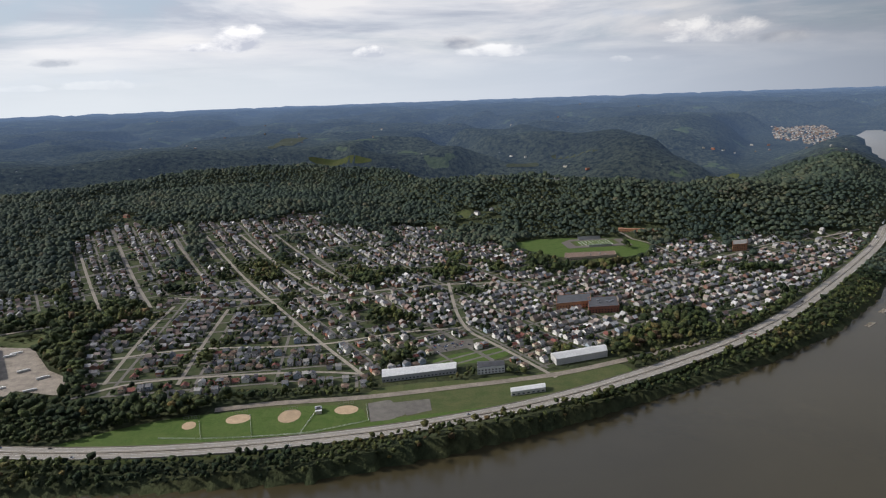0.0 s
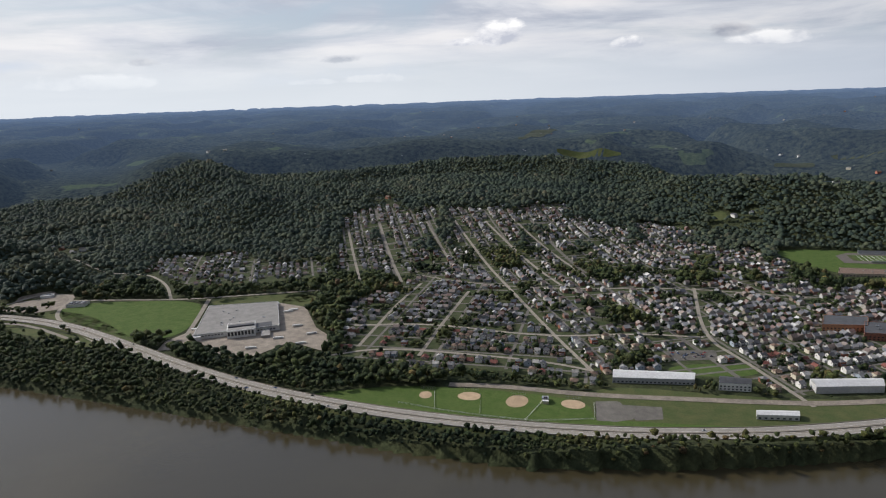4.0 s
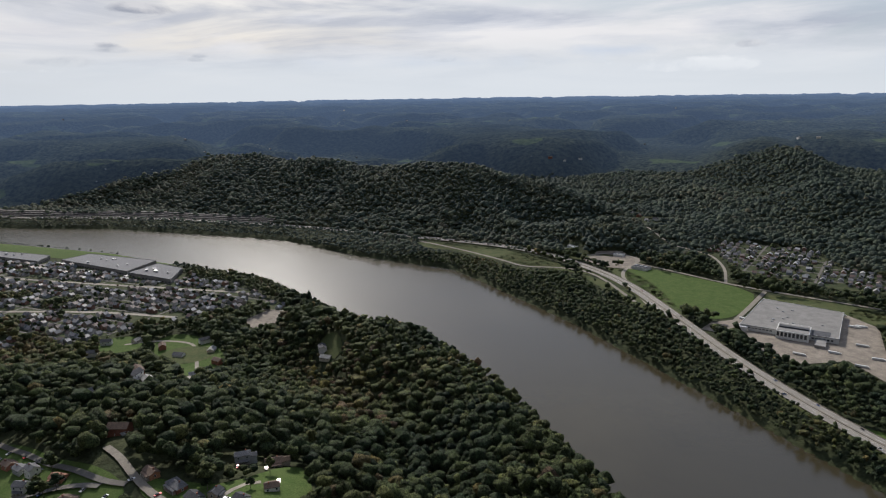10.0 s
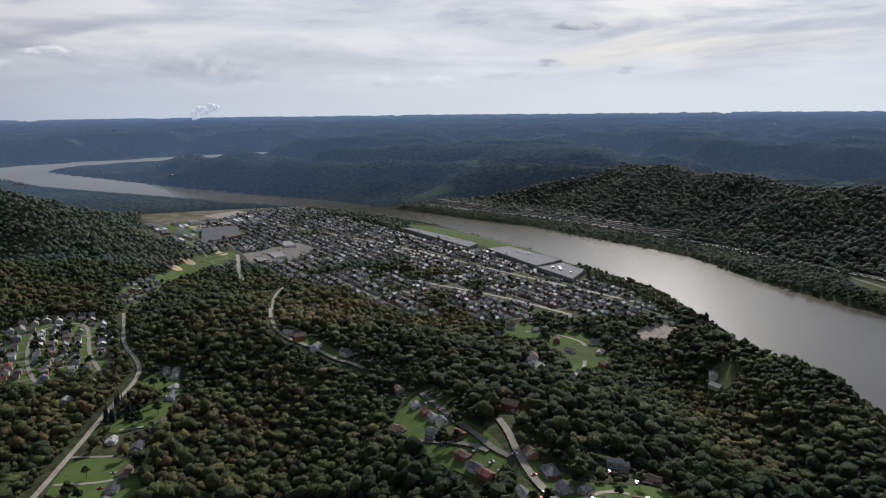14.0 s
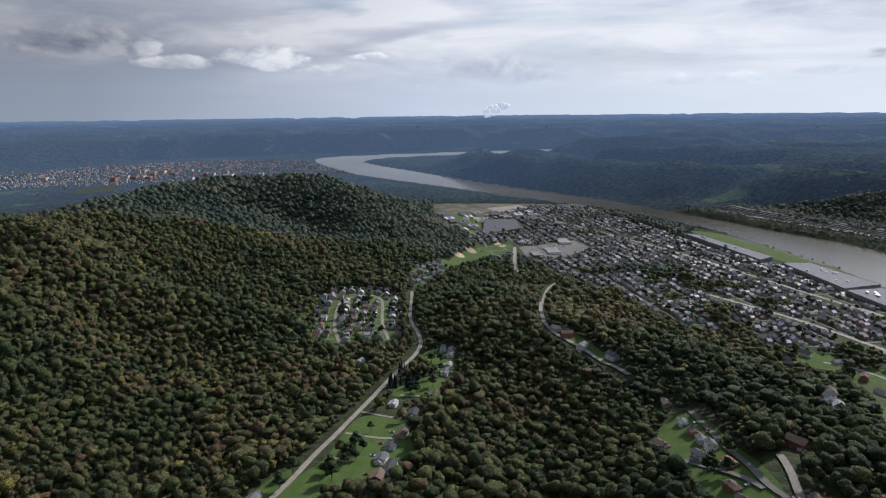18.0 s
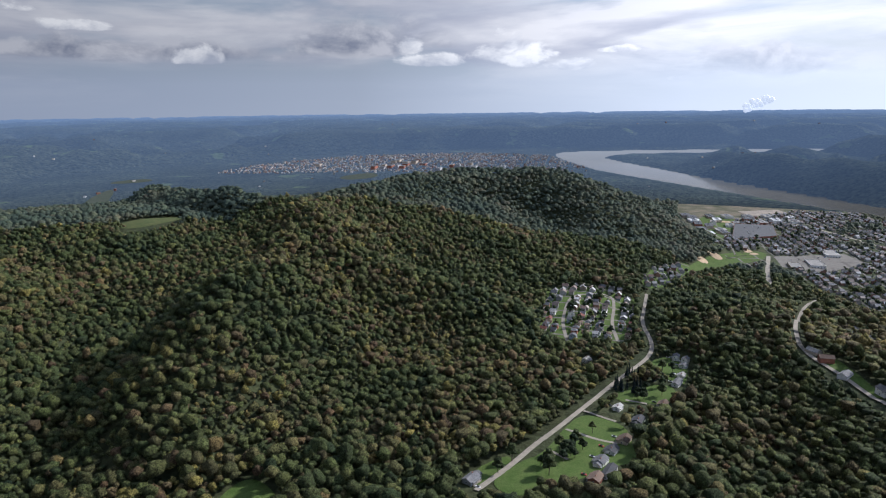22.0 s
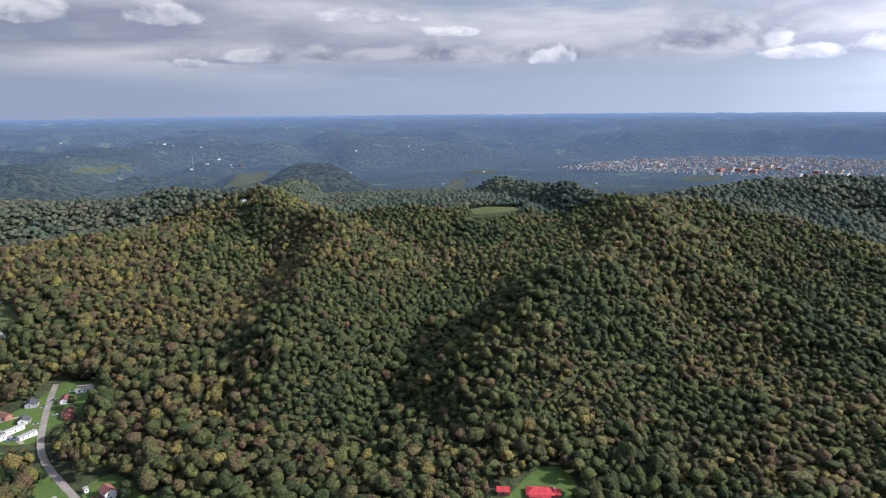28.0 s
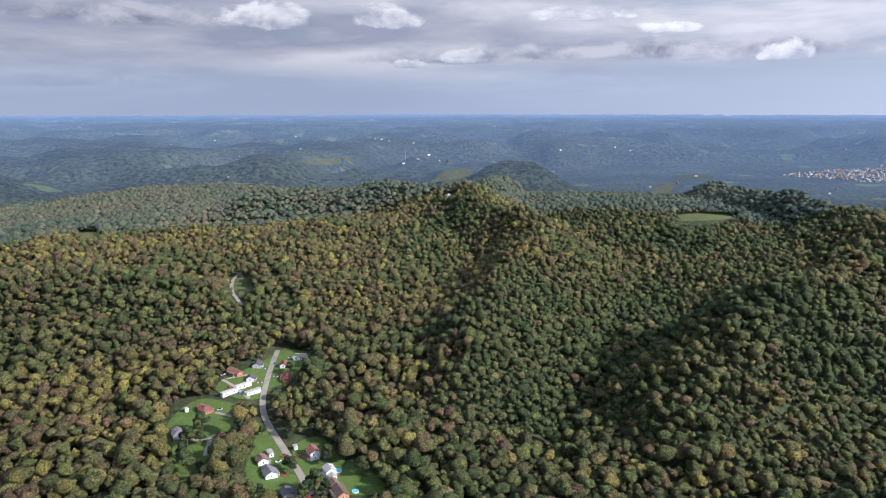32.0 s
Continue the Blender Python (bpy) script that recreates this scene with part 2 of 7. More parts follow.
def fractal(x, y, size, octaves=4, seed=0):
    total, amp, norm = 0, 1.0, 0
    for k in range(octaves):
        total = total + amp * lattice(x / size * 2 ** k, y / size * 2 ** k, seed + 3 * k)
        norm += amp
        amp *= 0.5
    return total / norm


def smooth(a, b, v):
    t = np.clip((v - a) / (b - a), 0, 1)
    return t * t * (3 - 2 * t)


def along(x, y, line):
    """Distance to a line of points, and the line's own third value at the nearest place."""
    line = np.array(line, float)
    best, value = np.full(np.shape(x), 1e9), np.zeros(np.shape(x))
    for a, b in zip(line[:-1], line[1:]):
        d = b[:2] - a[:2]
        t = np.clip(((x - a[0]) * d[0] + (y - a[1]) * d[1]) / (d @ d), 0, 1)
        r = np.hypot(x - a[0] - t * d[0], y - a[1] - t * d[1])
        near = r < best
        best = np.where(near, r, best)
        if line.shape[1] > 2:
            value = np.where(near, a[2] + t * (b[2] - a[2]), value)
    return best, value


def inside(x, y, poly):
    poly = np.array(poly, float)
    odd = np.zeros(np.shape(x), bool)
    for (ax, ay), (bx, by) in zip(poly, np.roll(poly, -1, axis=0)):
        if ay != by:
            odd ^= ((ay > y) != (by > y)) & (x < (bx - ax) * (y - ay) / (by - ay) + ax)
    return odd


def land(x, y):
    """Height of the ground; x and y are arrays in metres."""
    r = np.hypot(x, y)
    d1, _ = along(x, y, BANK_FAR)
    d2, _ = along(x, y, BANK_NEAR)
    bank = np.minimum(d1, d2)
    wet = inside(x, y, RIVER)
    ohio = (d1 < d2)
    low = 5 + 9 * smooth(0, 45, bank) + 0.006 * np.minimum(bank, 1500)
    low = low + 75 * smooth(1250, 1900, y) * smooth(60, -500, x) * ohio
    for floor, half, rise in CREEKS:
        d, f = along(x, y, floor)
        low = np.maximum(low, f - 0.10 * np.maximum(0, d - 120))
    k = 7.0
    top = np.full(np.shape(x), -60.0)
    for crest, width, fall in RIDGES:
        d, z = along(x, y, crest)
        h = z - fall * (np.sqrt(d * d + width * width) - width)
        top = np.maximum(top, h) + k * np.log1p(np.exp(-np.abs(top - h) / k))
    # rolling upland, further out, cut by side valleys
    cut = np.abs(fractal(x, y, 1300, 4, 5) - 0.5)
    ups = 60 + 122 * smooth(0.0, 0.14, cut) + 26 * (fractal(x, y, 2500, 3, 11) - 0.5) + 24 * (fractal(x, y, 800, 3, 12) - 0.5)
    far = smooth(2250, 2950, r) * smooth(250, 900, bank)
    east = smooth(500, 1100, x) * smooth(300, 900, d2) * (1 - ohio) * smooth(-650, -250, y)
    ups = np.where(east > far, ups * 0.86, ups)
    # broad bottomlands of the far towns
    for cx, cy, rx, ry in ((-1950, -3600, 2100, 1450), (2500, 4400, 500, 700), (-3900, -1700, 300, 150)):
        far = far * smooth(0.75, 1.25, np.hypot((x - cx) / rx, (y - cy) / ry))
    ups = ups * np.maximum(far, east) - 80 * (1 - np.maximum(far, east))
    top = np.maximum(top, ups) + k * np.log1p(np.exp(-np.abs(top - ups) / k))
    hill = smooth(5, 50, top - low)
    hill = hill * smooth(0, 60, along(x, y, CREEKS[0][0])[0])
    top = top + hill * (24 * (fractal(x, y, 170, 3, 2) - 0.5) + (26 + 34 * smooth(1600, 2000, y)) * (fractal(x, y, 420, 2, 8) - 0.5))
    # hollows and spurs down the flanks
    rough = smooth(520, 720, r) * np.maximum(smooth(-350, -520, y), np.maximum(smooth(1650, 1900, y), smooth(-1500, -1700, x) * ohio))
    spurs = 1 - 2 * np.abs(fractal(x, y, 300, 2, 14) - 0.5) * 2
    top = top + hill * rough * 17 * (spurs - 0.7)
    z = np.maximum(low, top) + 6 * np.log1p(np.exp(-np.abs(low - top) / 6)) - 6 * np.log1p(np.exp(-np.abs(low - top) / 6)) * (top < low)
    for floor, half, rise in CREEKS:
        d, f = along(x, y, floor)
        v = f + rise * np.maximum(0, d - half)
        z = np.minimum(z, v) - np.where(v < z + 8, 4, 0) * np.exp(-np.abs(z - v) / 5) * 0.6
    z = np.maximum(z, 4 * smooth(0, 12, bank) + 1)
    return np.where(wet, -7 * smooth(0, 25, bank), z)


# The ground is one sheet of rings round the camera's foot; past NEAR the land is drawn together, so that the horizon lies within sight.
NEAR = 2600.0


def drawn_in(r):
    return np.where(r < NEAR, r, NEAR + 2200 * (1 - 1 / (1 + np.maximum(r - NEAR, 0) / 3000)))


TURNS = 800
RINGS = np.concatenate([np.linspace(20, 250, 8)[:-1], np.linspace(250, 1500, 150)[:-1], np.linspace(1500, NEAR, 75)[:-1], np.geomspace(NEAR, 30000, 95)])
_az = np.arange(TURNS) * 2 * np.pi / TURNS
GX, GY = RINGS[:, None] * -np.sin(_az), RINGS[:, None] * np.cos(_az)
GZ = land(GX, GY)


def ground(x, y):
    """Height of the built ground sheet at arrays x, y (within NEAR)."""
    x, y = np.asarray(x, float), np.asarray(y, float)
    r = np.hypot(x, y)
    i = np.clip(np.searchsorted(RINGS, r) - 1, 0, len(RINGS) - 2)
    u = np.clip((r - RINGS[i]) / (RINGS[i + 1] - RINGS[i]), 0, 1)
    a = (np.arctan2(-x, y) % (2 * np.pi)) / (2 * np.pi) * TURNS
    j = np.floor(a).astype(int)
    v, j = a - j, j % TURNS
    j1 = (j + 1) % TURNS
    return (GZ[i, j] * (1 - v) + GZ[i, j1] * v) * (1 - u) + (GZ[i + 1, j] * (1 - v) + GZ[i + 1, j1] * v) * u


def spot(x, y):
    return float(ground(np.array([x]), np.array([y]))[0])


def place(x, y):
    """Built x, y, z and scale for a point of the land, however far off."""
    r = math.hypot(x, y)
    k = float(drawn_in(np.array(r))) / r
    z = spot(x, y)
    return (x * k, y * k, EYE_Z - (EYE_Z - z + r * r / 1.48e7) * k, k) if r > NEAR else (x, y, z, 1.0)

# ---------------------------------------------------------------- the plan: outlines and lines in metres
RAMP_LOW = [(-912, 730), (-1105, 779), (-1173, 735), (-1206, 670), (-1284, 656), (-1420, 611), (-1543, 555)]
ACCESS = [(-873, 734), (-1033, 796), (-1093, 839), (-1124, 901), (-1170, 935), (-1214, 905), (-1244, 810)]
FRONTAGE = [(-1124, 901), (-1024, 931), (-920, 957), (-835, 999), (-673, 1084)]
PLANT_DRIVE = [(-859, 978), (-796, 869), (-755, 794)]
SIDE_ROAD = [(-932, 957), (-1024, 1046), (-1141, 1105), (-1269, 1052), (-1475, 1149)]
PLANT = [(-733, 788), (-625, 866), (-704, 979), (-813, 923)]
PLANT_YARD = [(-758, 735), (-775, 773), (-767, 821), (-719, 993), (-646, 981), (-571, 891), (-527, 861), (-511, 805), (-577, 824), (-596, 760), (-655, 750), (-712, 761)]
MEADOW_A = [(-1091, 844), (-1106, 881), (-1017, 924), (-874, 965), (-822, 915), (-770, 810), (-798, 769), (-896, 774), (-1017, 797)]
MEADOW_B = [(-855, 974), (-683, 1069), (-649, 1002), (-819, 928)]
MEADOW_C = [(-1213, 802), (-1159, 891), (-1176, 937), (-1234, 891), (-1255, 803)]
MEADOW_D = [(-1044, 856), (-1147, 824), (-1037, 793), (-819, 737), (-820, 763)]
RAMP_GRASS = [(-1553, 558), (-1358, 722), (-1228, 745), (-1119, 762), (-1230, 673), (-1388, 619), (-1486, 532)]
BALL_LAWN = [(-335, 691), (-333, 725), (-258, 745), (-108, 754), (-94, 702), (-163, 681), (-219, 675)]
INFIELDS = [(-304, 710), (-250, 722), (-190, 725), (-124, 736)]
VERGE = [(-427, 665), (-327, 679), (-218, 672), (-150, 680), (-62, 693), (35, 705), (133, 742), (132, 753), (30, 729), (-24, 718), (-70, 711), (-95, 700), (-99, 677), (-183, 657), (-306, 656)]
RAIL = [(-286, 747), (-220, 761), (-109, 766), (4, 788), (78, 802), (155, 820), (239, 855), (380, 916)]
LOT_A = [(-100, 751), (-73, 760), (-51, 720), (-70, 707), (-92, 704)]
LOT_B = [(-69, 751), (-24, 758), (-21, 728), (-50, 716)]
WAREHOUSE = [(-87, 811), (11, 832), (12, 854), (-89, 837)]
SHOP = [(39, 825), (76, 831), (77, 848), (40, 847)]
MILL = [(148, 847), (224, 872), (226, 896), (144, 870)]
SHED = [(77, 758), (121, 768), (122, 781), (77, 770)]
STADIUM = [(294, 1540), (428, 1546), (437, 1601), (306, 1601)]
SCHOOL_LAWN = [(154, 1605), (278, 1637), (443, 1614), (495, 1555), (461, 1444), (324, 1401), (224, 1465)]
SCHOOL = [(264, 1409), (380, 1424), (386, 1460), (273, 1455)]
BLOCK_DARK = [(238, 1055), (290, 1059), (299, 1113), (248, 1109)]
BLOCK_BRICK = [(188, 1078), (249, 1090), (258, 1133), (197, 1127)]
CHURCH = [(645, 1442), (680, 1448), (699, 1490), (662, 1483)]
HILL_SCHOOL = [(440, 1630), (532, 1608), (537, 1624), (444, 1647)]
GREEN_A = [(-26, 878), (19, 904), (90, 920), (90, 883), (29, 862), (-14, 856)]
GREEN_B = [(-732, 1033), (-674, 1053), (-644, 1025), (-651, 982), (-695, 976)]
SCHOOL_LOT = [(-27, 938), (38, 959), (41, 925), (-18, 902)]
TOWN_A = [(-471, 797), (-357, 787), (-276, 806), (-172, 806), (-97, 792), (-118, 846), (-294, 1145), (-382, 1241), (-536, 1241), (-551, 1127), (-572, 993)]
TOWN_B = [(-118, 846), (-294, 1145), (-376, 1221), (-536, 1241), (-617, 1181), (-737, 1247), (-903, 1592), (-841, 1701), (-530, 1691), (-347, 1809), (-218, 1757), (-37, 1796), (108, 1642), (158, 1514), (259, 1380), (395, 1391), (569, 1572), (751, 1583), (1023, 1554), (818, 1300), (633, 1126), (487, 1004), (394, 975), (276, 961), (126, 826), (69, 869), (-70, 827)]
TOWN_C = [(-1188, 1133), (-1156, 1254), (-1040, 1320), (-931, 1246), (-808, 1330), (-719, 1183), (-824, 1100), (-971, 1048)]
TOWN_STREETS_1 = [(-849, 1516), (-630, 1160)]
TOWN_STREETS_2 = [(-777, 1559), (-541, 1169)]
TOWN_STREETS_3 = [(-654, 1586), (-518, 1369)]
TOWN_STREETS_4 = [(-582, 1602), (-429, 1362), (-301, 1145), (-197, 966), (-115, 836)]
TOWN_STREETS_5 = [(-499, 1604), (-364, 1418), (-230, 1222)]
TOWN_STREETS_6 = [(-413, 1604), (-254, 1381), (-184, 1285)]
TOWN_STREETS_7 = [(-464, 834), (-493, 1041), (-500, 1174)]
TOWN_STREETS_8 = [(-361, 825), (-379, 983), (-391, 1143)]
TOWN_STREETS_9 = [(-534, 1229), (-400, 1193), (-242, 1196), (-96, 1236), (14, 1258), (191, 1250)]
TOWN_STREETS_10 = [(7, 1264), (22, 1006), (74, 927), (110, 863), (141, 808)]
TOWN_STREETS_11 = [(-490, 791), (-426, 840), (-292, 851), (-181, 853), (-117, 840)]
TOWN_STREETS_12 = [(-515, 917), (-396, 959), (-199, 945), (-81, 995), (22, 1006)]
TOWN_STREETS_13 = [(441, 1629), (495, 1555), (510, 1459)]
TOWN_STREETS_14 = [(488, 1342), (576, 1374), (781, 1526), (897, 1535), (1000, 1561)]
TOWN_GROVES = [(-535, 1328), (-455, 1337), (-606, 1180), (-218, 1062), (-158, 1113), (-111, 1036), (-45, 991), (427, 1505), (275, 926), (412, 998), (470, 1050), (-203, 1391), (-236, 1451), (-605, 1020), (-596, 972), (-711, 1143), (-258, 1431), (-194, 1536)]
MARINA = [(664, 1011), (726, 1073), (753, 1091)]
HILL_FIELD_A = [(-917, 2586), (-835, 2645), (-778, 2640), (-757, 2382), (-849, 2611)]
HILL_FIELD_B = [(-764, 2897), (-810, 3746), (-706, 3727), (-671, 3216), (-699, 2876)]
HILL_FIELD_C = [(26, 1790), (35, 1826), (75, 1836), (84, 1784)]
HILL_FIELD_D = [(465, 3046), (480, 3056), (676, 2851), (686, 2791)]
HILL_FIELD_E = [(264, 2832), (294, 2885), (430, 2983), (431, 2856)]
HILL_FIELD_F = [(1004, 2479), (1052, 2575), (1285, 2849), (1152, 2558)]
HILL_FIELD_G = [(-564, 2794), (-544, 2818), (-373, 2785), (-217, 2729), (-370, 2747)]
HILL_HOUSES = [(333, 1913), (477, 2442), (535, 2420), (572, 2405), (611, 2397), (1254, 3185), (1302, 3190), (1417, 3345), (1525, 3458), (1882, 4042), (1968, 4008), (332, 3127), (393, 3084), (521, 2788), (595, 2697), (136, 1813), (96, 1805), (741, 2350), (817, 2365), (-782, 3761), (-1915, 2278), (-1851, 2305), (-2309, 1395), (-2267, 1437), (-2260, 1503), (-1598, 1246), (-1519, 1213), (-1457, 1192), (-1447, 1213), (-883, 1763), (-850, 1770), (-813, 1748)]
TOWN_D = [(-1112, 175), (-1123, 89), (-1188, 62), (-1150, -1), (-1130, -71), (-1093, -167), (-1117, -313), (-1236, -481), (-1314, -645), (-1449, -802), (-1329, -789), (-1419, -958), (-1798, -1222), (-2212, -1223), (-2455, -1175), (-1951, -602), (-1821, -498), (-1675, -251), (-1470, -14), (-1308, 102)]
FLATS = [(-1798, -1222), (-1560, -1080), (-1850, -1400), (-2240, -1690), (-2540, -1620), (-2470, -1330), (-2400, -1150), (-2188, -1100)]
RIVER_GREEN = [(-2042, -589), (-2051, -520), (-1940, -361), (-1800, -207), (-1692, -93), (-1591, -8), (-1549, -50), (-1646, -162), (-1757, -297), (-1927, -471)]
WORKS_A = [(-1931, -557), (-1930, -514), (-1736, -287), (-1682, -304)]
WORKS_B = [(-1676, -256), (-1716, -203), (-1576, -57), (-1500, -113)]
WORKS_C = [(-1486, -109), (-1545, -52), (-1477, -4), (-1391, -28)]
PLAZA = [(-1504, -859), (-1684, -785), (-1624, -698), (-1467, -715), (-1422, -788)]
PLAZA_BUILDINGS = [(-1450, -775), (-1514, -765), (-1577, -876), (-1645, -798)]
WV_SCHOOL = [(-1595, -1028), (-1732, -983), (-1872, -1077), (-1816, -1165)]
SAND_LOT = [(-2091, -1334), (-2237, -1278), (-2188, -1210), (-2026, -1237)]
PARK_A = [(-1865, -1346), (-2004, -1299), (-1800, -1147), (-1593, -1057), (-1487, -974), (-1658, -1146)]
PARK_B = [(-1177, -867), (-1328, -927), (-1414, -930), (-1570, -917), (-1447, -838), (-1284, -875), (-1177, -851)]
PARK_DIRT = [(-1313, -918), (-1377, -927), (-1503, -915), (-1658, -1060), (-1868, -1232)]
STREET_W1 = [(-1351, -375), (-1297, -255), (-1246, -144), (-1160, -21)]
STREET_W2 = [(-1509, -873), (-1280, -739), (-1232, -699)]
STREET_W3 = [(-1934, -1292), (-2039, -1131), (-1854, -776), (-1668, -458), (-1487, -224), (-1266, 99)]
BLUFF_LOT = [(-1097, 82), (-1141, 130), (-1111, 170), (-989, 122), (-1062, 89)]
CLEARING_A = [(-987, -53), (-1014, -18), (-992, 31), (-942, 25), (-939, -34)]
CLEARING_B = [(-859, 160), (-844, 186), (-772, 175), (-817, 157)]
HILL_ROAD = [(-346, 4), (-370, -13), (-409, -33), (-436, -45), (-457, -52), (-484, -64)]
HILL_ROAD_FAR = [(-653, -236), (-691, -286), (-717, -326), (-747, -375), (-796, -416), (-942, -495), (-1142, -591), (-1225, -609)]
HILL_SIDE = [(-427, -48), (-439, -64), (-476, -87), (-537, -128), (-573, -150)]
HILL_LANE = [(-435, -64), (-462, -98), (-480, -132)]
HILL_DRIVE = [(-362, -5), (-388, 18), (-387, 31)]
HILL_LAWN_A = [(-524, -166), (-569, -164), (-572, -143), (-504, -99), (-443, -56), (-421, -47), (-398, -56), (-416, -83), (-446, -114), (-467, -119), (-482, -141)]
HILL_LAWN_B = [(-432, -40), (-421, -27), (-410, -11), (-392, 11), (-421, 63), (-371, 61), (-350, 50), (-342, 7), (-389, -25), (-414, -41)]
HILL_LAWN_C = [(-352, -33), (-382, -43), (-397, -30), (-344, -6)]
HILL_TOP_HOUSES = [(-594, -178), (-544, -148), (-523, -133), (-509, -123), (-497, -113), (-503, -153), (-480, -117), (-467, -92), (-434, -83), (-416, -70), (-407, -62), (-429, -33), (-406, -18), (-382, -8), (-380, 4), (-375, -32), (-350, -17), (-358, 17), (-374, 36), (-420, 43), (-431, 24), (-507, -56)]
VALLEY_ROAD = [(-274, -375), (-321, -391), (-363, -410), (-401, -424), (-461, -449), (-525, -475), (-595, -502), (-656, -525), (-706, -558), (-763, -628), (-878, -717), (-943, -767)]
V_LAWN_A = [(-292, -381), (-332, -393), (-361, -393), (-411, -423), (-453, -441), (-465, -413), (-465, -392), (-438, -362), (-419, -340), (-390, -344), (-360, -344), (-337, -341), (-330, -359), (-303, -343), (-287, -360)]
V_LAWN_B = [(-515, -459), (-555, -468), (-598, -449), (-585, -427), (-554, -408), (-530, -423), (-511, -439)]
V_LAWN_C = [(-633, -511), (-687, -521), (-688, -490), (-608, -432), (-602, -451), (-631, -482)]
V_LAWN_D = [(-284, -402), (-336, -412), (-329, -397), (-297, -382), (-277, -379)]
V_DRIVES_1 = [(-367, -396), (-369, -373)]
V_DRIVES_2 = [(-460, -445), (-462, -426), (-467, -408)]
V_DRIVES_3 = [(-412, -420), (-420, -388), (-431, -373)]
V_DRIVES_4 = [(-519, -442), (-530, -423)]
V_HOUSES = [(-485, -396), (-439, -373), (-413, -364), (-389, -354), (-380, -337), (-363, -335), (-679, -501), (-662, -477), (-630, -456), (-605, -443), (-540, -410), (-280, -390), (-583, -562), (-493, -429), (-676, -485)]
SUBDIV = [(-630, -703), (-765, -837), (-815, -834), (-874, -793), (-897, -752), (-709, -596), (-670, -592), (-667, -646), (-616, -629), (-625, -675)]
SUBDIV_ROAD = [(-620, -633), (-675, -705), (-770, -785), (-797, -781), (-852, -766), (-821, -732), (-739, -664), (-681, -598)]
V_TOWN = [(-969, -806), (-1077, -866), (-1231, -899), (-1218, -866), (-1052, -801), (-979, -786)]
CONIFERS_A = [(-582, -491), (-588, -485), (-590, -476), (-594, -468), (-596, -459)]
CONIFERS_B = [(-531, -466), (-536, -462), (-544, -459), (-551, -454)]
RUN_ROAD = [(181, -392), (201, -416), (228, -445), (263, -483), (281, -512), (292, -540), (308, -584), (321, -627)]
R_DRIVE_1 = [(295, -515), (322, -534), (338, -543)]
R_DRIVE_2 = [(335, -545), (320, -559)]
R_DRIVE_3 = [(291, -478), (309, -481)]
R_DRIVE_4 = [(306, -435), (288, -438), (289, -447)]
R_DRIVE_5 = [(288, -438), (279, -417)]
R_DRIVE_6 = [(299, -622), (286, -624)]
R_LAWN_A = [(331, -437), (343, -473), (340, -504), (316, -505), (292, -497), (282, -475), (283, -448), (278, -425), (270, -392), (277, -377), (297, -400), (317, -424)]
R_LAWN_B = [(265, -473), (263, -483), (230, -448), (199, -417), (181, -392), (228, -376), (243, -412), (253, -445)]
R_LAWN_C = [(225, -447), (212, -472), (194, -461), (178, -439), (157, -437), (133, -417), (131, -405), (179, -393), (205, -425)]
R_LAWN_D = [(342, -536), (328, -568), (319, -605), (321, -633), (289, -640), (276, -584), (274, -556), (288, -542), (285, -521), (294, -511), (326, -513)]
R_HOUSES = [(333, -558), (321, -581), (296, -590), (281, -564), (287, -610), (312, -550), (311, -534), (316, -517), (297, -526), (318, -480), (316, -438), (234, -421), (233, -433), (220, -406), (200, -439), (178, -418), (171, -407), (162, -398), (196, -385), (218, -446), (334, -477)]
R_POOLS = [(175, -425), (153, -404)]
R_TREES = [(277, -475), (269, -440), (255, -428), (255, -409), (258, -395), (240, -385), (258, -449), (272, -398), (293, -408), (172, -394), (211, -418), (182, -381), (282, -575), (212, -376)]
FAR_ROAD = [(516, -931), (518, -881), (482, -811), (430, -747)]
FAR_LAWNS = [(486, -809), (513, -882), (485, -881), (468, -817)]
FAR_CLEAR = [(1074, -1194), (1053, -1236), (985, -1179), (958, -1107)]
FIELD_A = [(714, -2908), (678, -2999), (655, -3598), (609, -3598), (506, -2709), (511, -2669), (586, -2691)]
FIELD_B = [(-171, -1466), (-191, -1526), (-326, -1597), (-326, -1532), (-244, -1462)]
FIELD_C = [(-229, -2953), (-395, -3439), (-416, -3331), (-222, -2456)]
FIELD_D = [(-1467, -3265), (-1762, -3385), (-1645, -3098), (-1426, -3059)]
FIELD_E = [(1272, -2771), (1309, -2939), (1230, -3367), (1212, -3354), (1252, -3118)]
FIELD_F = [(-418, -3647), (-468, -3810), (-648, -3848), (-637, -3652)]
RIDGE_HOUSES = [(954, -3674), (986, -4071), (903, -4008), (847, -3989), (1008, -3575), (-163, -4722), (-260, -4697), (-336, -3278), (-275, -3201), (304, -1440), (3227, -5339), (2989, -5545), (2623, -5701), (1302, -4100), (-554, -3747), (-417, -3384), (185, -4257)]
MAST = [(1006, -3597)]
RED_HOUSE = [(-80, -438), (-107, -436), (-117, -440), (-119, -433)]
RED_LAWN = [(-66, -420), (-92, -444), (-103, -464), (-130, -482), (-140, -460), (-138, -420)]
CLEAR_W = [(494, -856), (484, -877), (452, -820), (447, -769)]
CLIFF_ROAD = [(-2493, -614), (-2344, -385), (-2266, -199), (-2157, -37), (-2039, 101), (-1930, 235)]
RAIL_FLAT = [(-279, 737), (-220, 757), (-103, 775), (-89, 801), (79, 816), (157, 833), (239, 855), (244, 816), (211, 776), (142, 749), (36, 715), (-63, 703), (-94, 702), (-107, 752), (-257, 741)]
